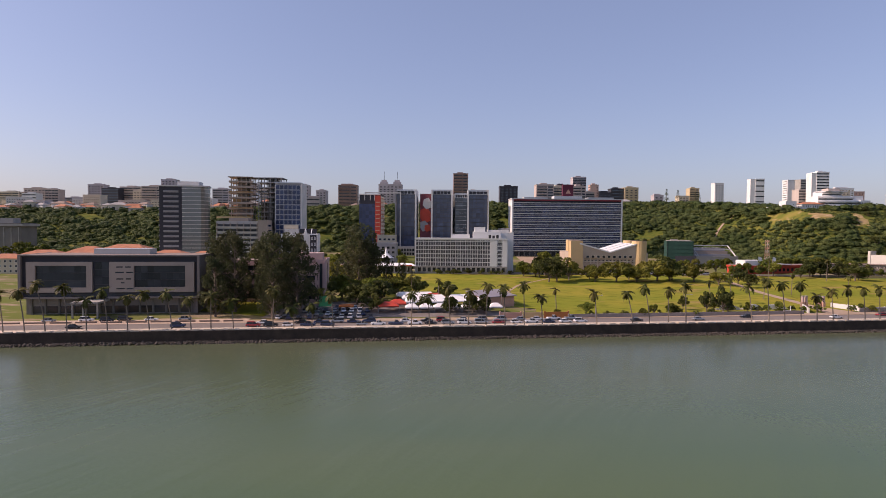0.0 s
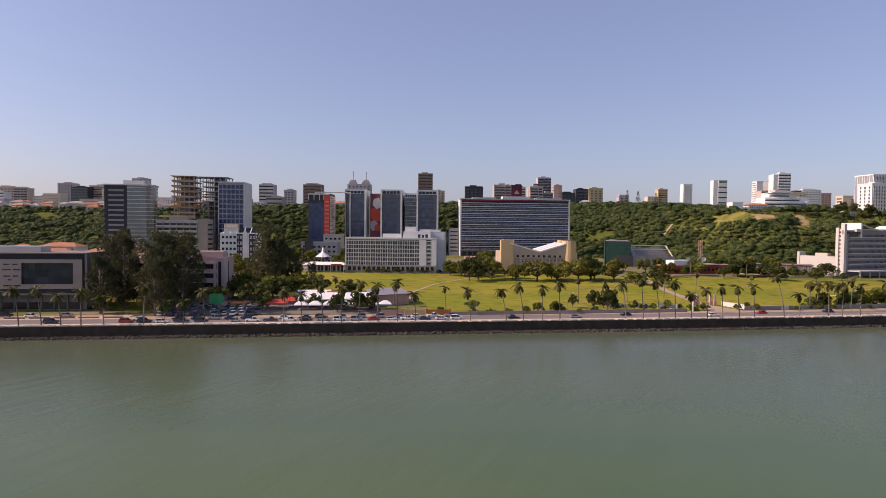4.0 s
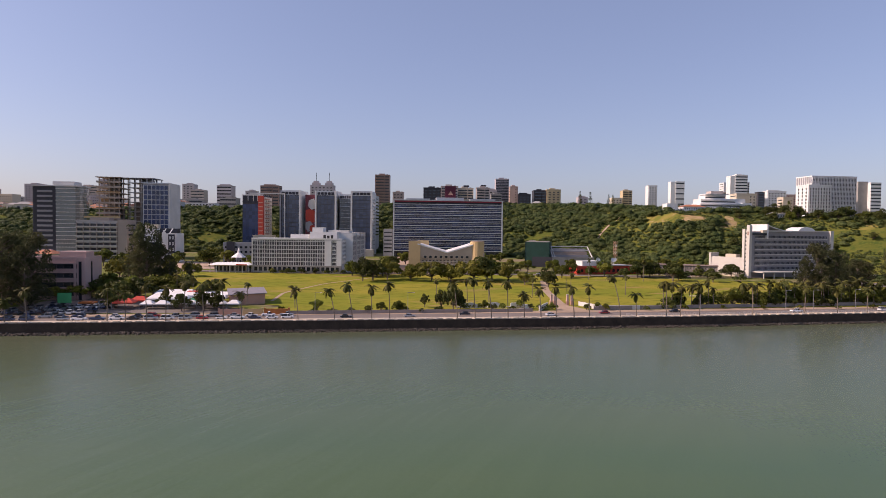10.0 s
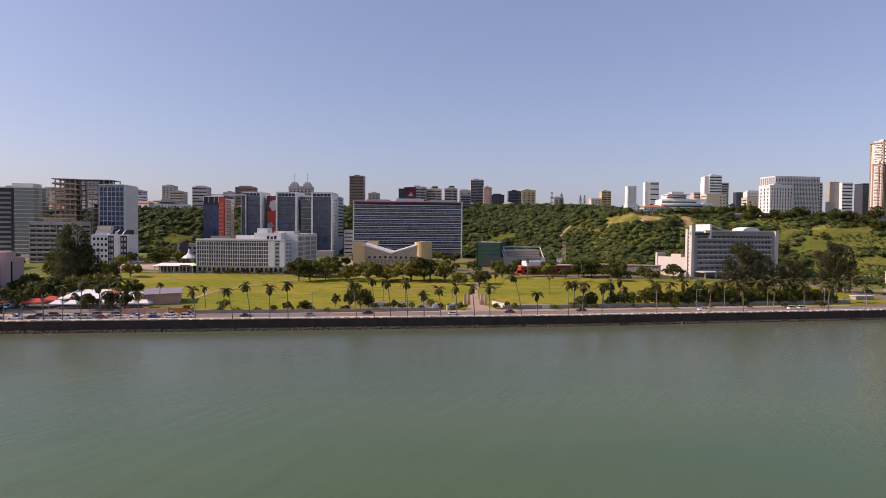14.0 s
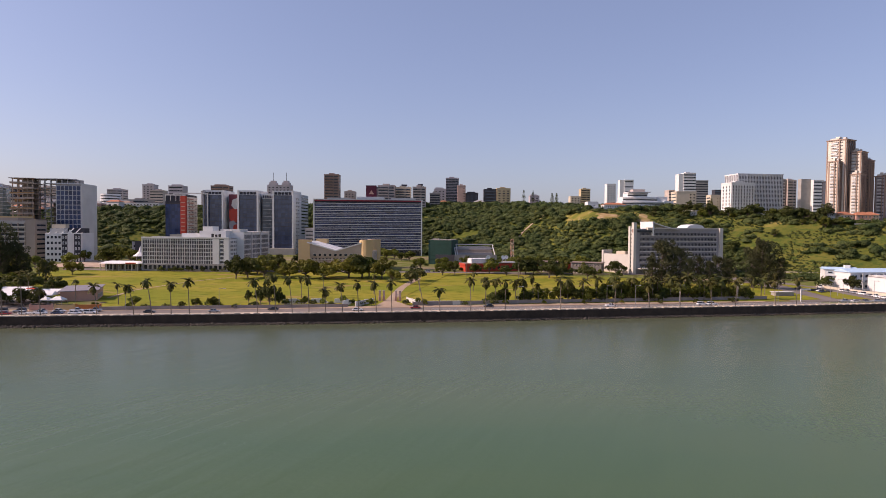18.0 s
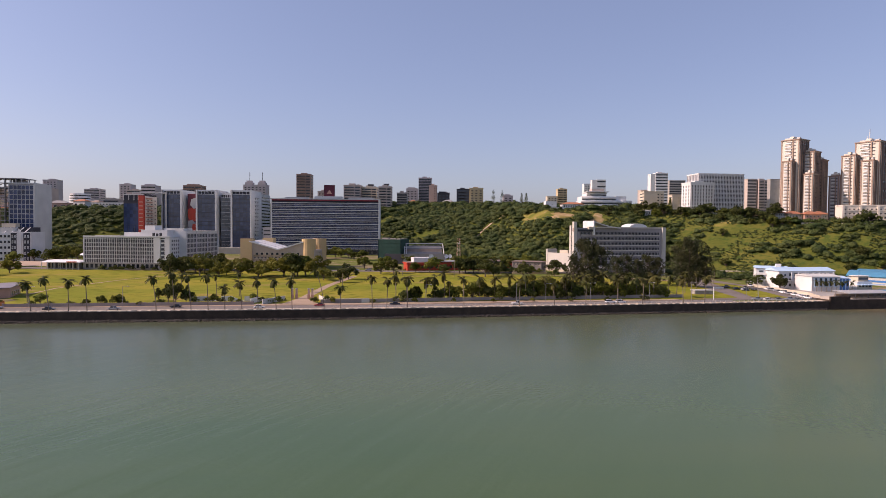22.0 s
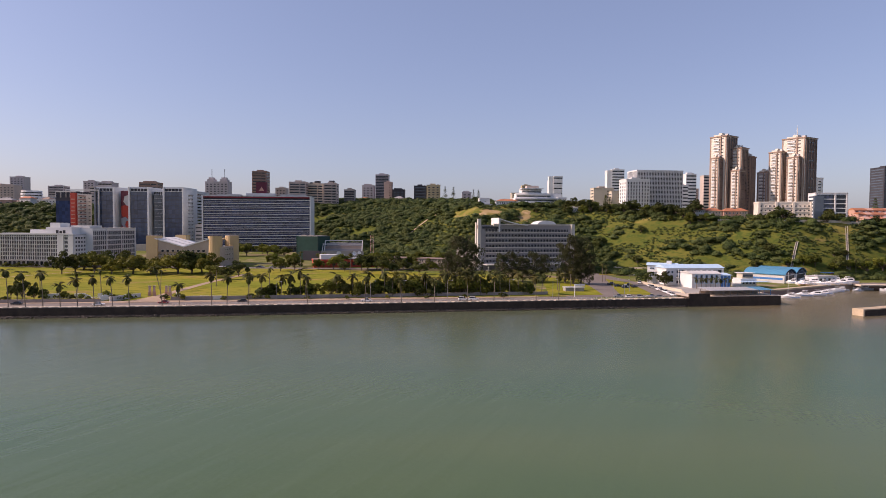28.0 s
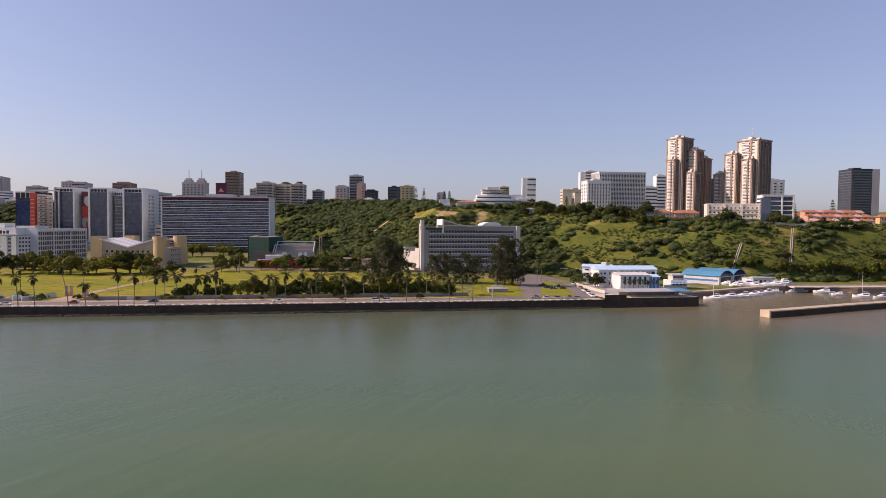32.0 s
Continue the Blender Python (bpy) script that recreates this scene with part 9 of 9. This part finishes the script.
    for k in range(8):
        car(409.5 - 0.4 * k, 327 - 6.2 * k, 100 + rc.uniform(-6, 6), rc, "parked along the harbour wall", paint=rc.choice((CARW, CARW, CARS)))
    car(409.9, 346.5, 80, rc, "driving round the harbour junction", paint=CARW)

    def boat(x, y, yaw, L, label, cabin=True, mast=0.0, z=0.0, group="moored boats"):
        w = L * 0.16
        t = thing("motor_boat" if not mast else "sailing_boat", x, y, z, yaw, label, "boat", group)
        secs = []
        for q, hw, zt in ((-0.5, 0.9, 0.95), (-0.2, 1.0, 0.95), (0.15, 0.95, 1.05), (0.38, 0.55, 1.2), (0.5, 0.05, 1.35)):
            k = L / 9
            secs.append([(q * L, -w * hw * 0.6, -0.3), (q * L, -w * hw, zt * k), (q * L, w * hw, zt * k), (q * L, w * hw * 0.6, -0.3)])
        part("hull", loft(secs), HULL, t)
        k = L / 9
        part("stripe", boxes_geo([(-0.46 * L, -w - 0.02, 0.5 * k, 0.1 * L, -w + 0.06, 0.62 * k), (-0.46 * L, w - 0.06, 0.5 * k, 0.1 * L, w + 0.02, 0.62 * k)]), BLUED, t)
        if cabin:
            part("cabin", loft([[(-0.25 * L, -w * 0.7, 0.9 * k), (-0.25 * L, -w * 0.6, 2.1 * k), (-0.25 * L, w * 0.6, 2.1 * k), (-0.25 * L, w * 0.7, 0.9 * k)], [(0.12 * L, -w * 0.65, 0.95 * k), (0.02 * L, -w * 0.5, 2.0 * k), (0.02 * L, w * 0.5, 2.0 * k), (0.12 * L, w * 0.65, 0.95 * k)], [(0.28 * L, -w * 0.4, 1.0 * k), (0.26 * L, -w * 0.3, 1.25 * k), (0.26 * L, w * 0.3, 1.25 * k), (0.28 * L, w * 0.4, 1.0 * k)]]), HULL, t)
            part("windscreen", box_geo(-0.22 * L, -w * 0.66, 1.45 * k, 0.03 * L, w * 0.66, 1.85 * k), GLASSD, t)
            part("flybridge", box_geo(-0.22 * L, -w * 0.5, 2.6 * k, -0.02 * L, w * 0.5, 2.75 * k), HULL, t)
            for sx in (-0.2, -0.05):
                part("stanchion", box_geo(sx * L, -0.05, 2.0 * k, sx * L + 0.08, 0.05, 2.6 * k), GALV, t)
        if mast:
            part("mast", cone((0.05 * L, 0, 0.8), (0.05 * L, 0, mast), 0.1, 0.05, 6), WHITE, t)
            part("boom", cone((0.05 * L, 0, 1.8), (-0.35 * L, 0, 1.9), 0.07, 0.05, 6), WHITE, t)

    rb = random.Random(4)
    for x, y, a, L, m in ((479, 309, 160, 11, 14), (492, 319, 170, 11, 0), (501, 322, 165, 11, 0), (511, 331, 160, 10, 0), (519, 339, 170, 9, 0), (526, 344, 175, 10, 0), (534, 351, 165, 9, 0), (543, 349, 190, 7, 0), (552, 358, 175, 12, 0), (563, 349, 165, 12, 0), (565, 338, 170, 8, 0), (572, 327, 160, 11, 15), (580, 323, 185, 11, 0), (547, 366, 160, 8, 0), (566, 345, 200, 6, 0)):
        boat(x, y, a, L, "white sailing boat with a bare mast at its mooring" if m else "white motor boat moored in the basin", L > 6.5, m)
    # boats and gear ashore
    # the slip: a paved apron with boats laid up on it, and gear among them
    sp = thing("slip_apron", 503, 339, 0, 24, "sandy concrete apron at the basin's edge", "quay", kind="structure")
    part("apron", box_geo(-2, 0, -3, 54, 34, 3.5), SANDY, sp)
    for x, y, a, L in ((513, 353, 150, 11), (520, 357, 165, 13), (528, 364, 20, 14), (537, 366, 160, 10), (543, 372, 170, 12), (509, 349, 120, 8), (532, 375, 175, 13), (524, 371, 10, 9), (548, 380, 160, 9), (516, 364, 95, 8), (507, 356, 140, 10), (538, 357, 150, 11), (546, 363, 165, 12), (552, 371, 20, 11), (530, 354, 155, 9), (521, 349, 150, 10)):
        boat(x, y, a, L, "white boat laid up ashore on the slip", z=3.9, group="boats ashore")
        c = thing("boat_cradle", x, y, 3.5, a, "low timber cradle under a boat", "cradle", "boat cradles")
        for u in (-0.25 * L, 0.2 * L):
            part("beam", box_geo(u - 0.15, -L * 0.12, -0.1, u + 0.15, L * 0.12, 0.25), TIMBER, c)
    w = Building("white_workshop", (526, 361), (541, 366), 9, 3.4, 7.6, "low white workshop among laid-up boats", "workshop")
    w.body(WHITE)
    w.grid("f", 0.6, w.w - 0.6, 1.0, 3.6, 4, 1, 0.6, 0.7, GLASSD, WHITE2)
    w.box("roof", -0.5, -0.6, w.h, w.w + 0.5, 9.5, w.h + 0.3, ZINC)
    for x, y in ((506, 344), (508, 345.5), (510.5, 346)):
        g = thing("timber_stack", x, y, 3.6, RT.uniform(0, 90), "stack of brown timber on the slip", "timber stack", "timber stacks")
        for q in range(4):
            part("plank", box_geo(-1.6, -0.7 + 0.35 * q, -0.2, 1.6, -0.4 + 0.35 * q, 0.5 + 0.2 * (q % 2)), TIMBER, g)
    for k in range(3):
        x, y = 505 + 16 * k, 333 + 12 * k
        j = thing("jetty", x, y, 0, 22, "brown timber jetty on piles", "jetty", "jetties")
        part("deck", box_geo(-8, -0.9, 0.9, 8, 0.9, 1.1), RUST, j)
        for u in (-7, 0, 7):
            part("pile", box_geo(u - 0.15, -0.8, -2, u + 0.15, -0.5, 1.3), WALLST, j)
    r = thing("slipway_ramp", 556, 372, 0, 30, "grey sloping ramp into the basin", "ramp")
    part("deck", ([(-6, -3, -0.3), (8, -3, 3.6), (8, 3, 3.6), (-6, 3, -0.3), (-6, -3, -1), (8, -3, -1), (8, 3, -1), (-6, 3, -1)], [(0, 1, 2, 3), (4, 7, 6, 5), (0, 4, 5, 1), (1, 5, 6, 2), (2, 6, 7, 3), (3, 7, 4, 0)]), CONC, r)
    # drain chutes down the slope: two pale kerbs with a dark channel between
    for (xa, ya), (xb, yb), stub in (((531.5, 400), (547, 421), 4), ((572.4, 403), (592.5, 436.5), 0)):
        n = 10
        c = thing("drain_chute", xa, ya, 0, 0, "pale concrete drain chute running down the slope", "drain", "drain chutes")
        row = [(xa + (xb - xa) * i / n, ya + (yb - ya) * i / n) for i in range(n + 1)]
        for name, o0, o1, h, m, lab in (("kerb", -0.9, -0.5, 0.75, CREAM, ""), ("kerb", 0.5, 0.9, 0.75, CREAM, ""), ("channel", -0.5, 0.5, 0.3, CONCD, "darker channel bed")):
            V, F = [], []
            for x, y in row:
                z = gz(x, y)
                V += [(x - xa + o0, y - ya, z - 1), (x - xa + o1, y - ya, z - 1), (x - xa + o1, y - ya, z + h), (x - xa + o0, y - ya, z + h)]
            for i in range(n):
                k = 4 * i
                F += [(k + q, k + (q + 1) % 4, k + 4 + (q + 1) % 4, k + 4 + q) for q in range(4)]
            F += [(0, 3, 2, 1), (4 * n, 4 * n + 1, 4 * n + 2, 4 * n + 3)]
            part(name, (V, F), m, c, lab)


marina()
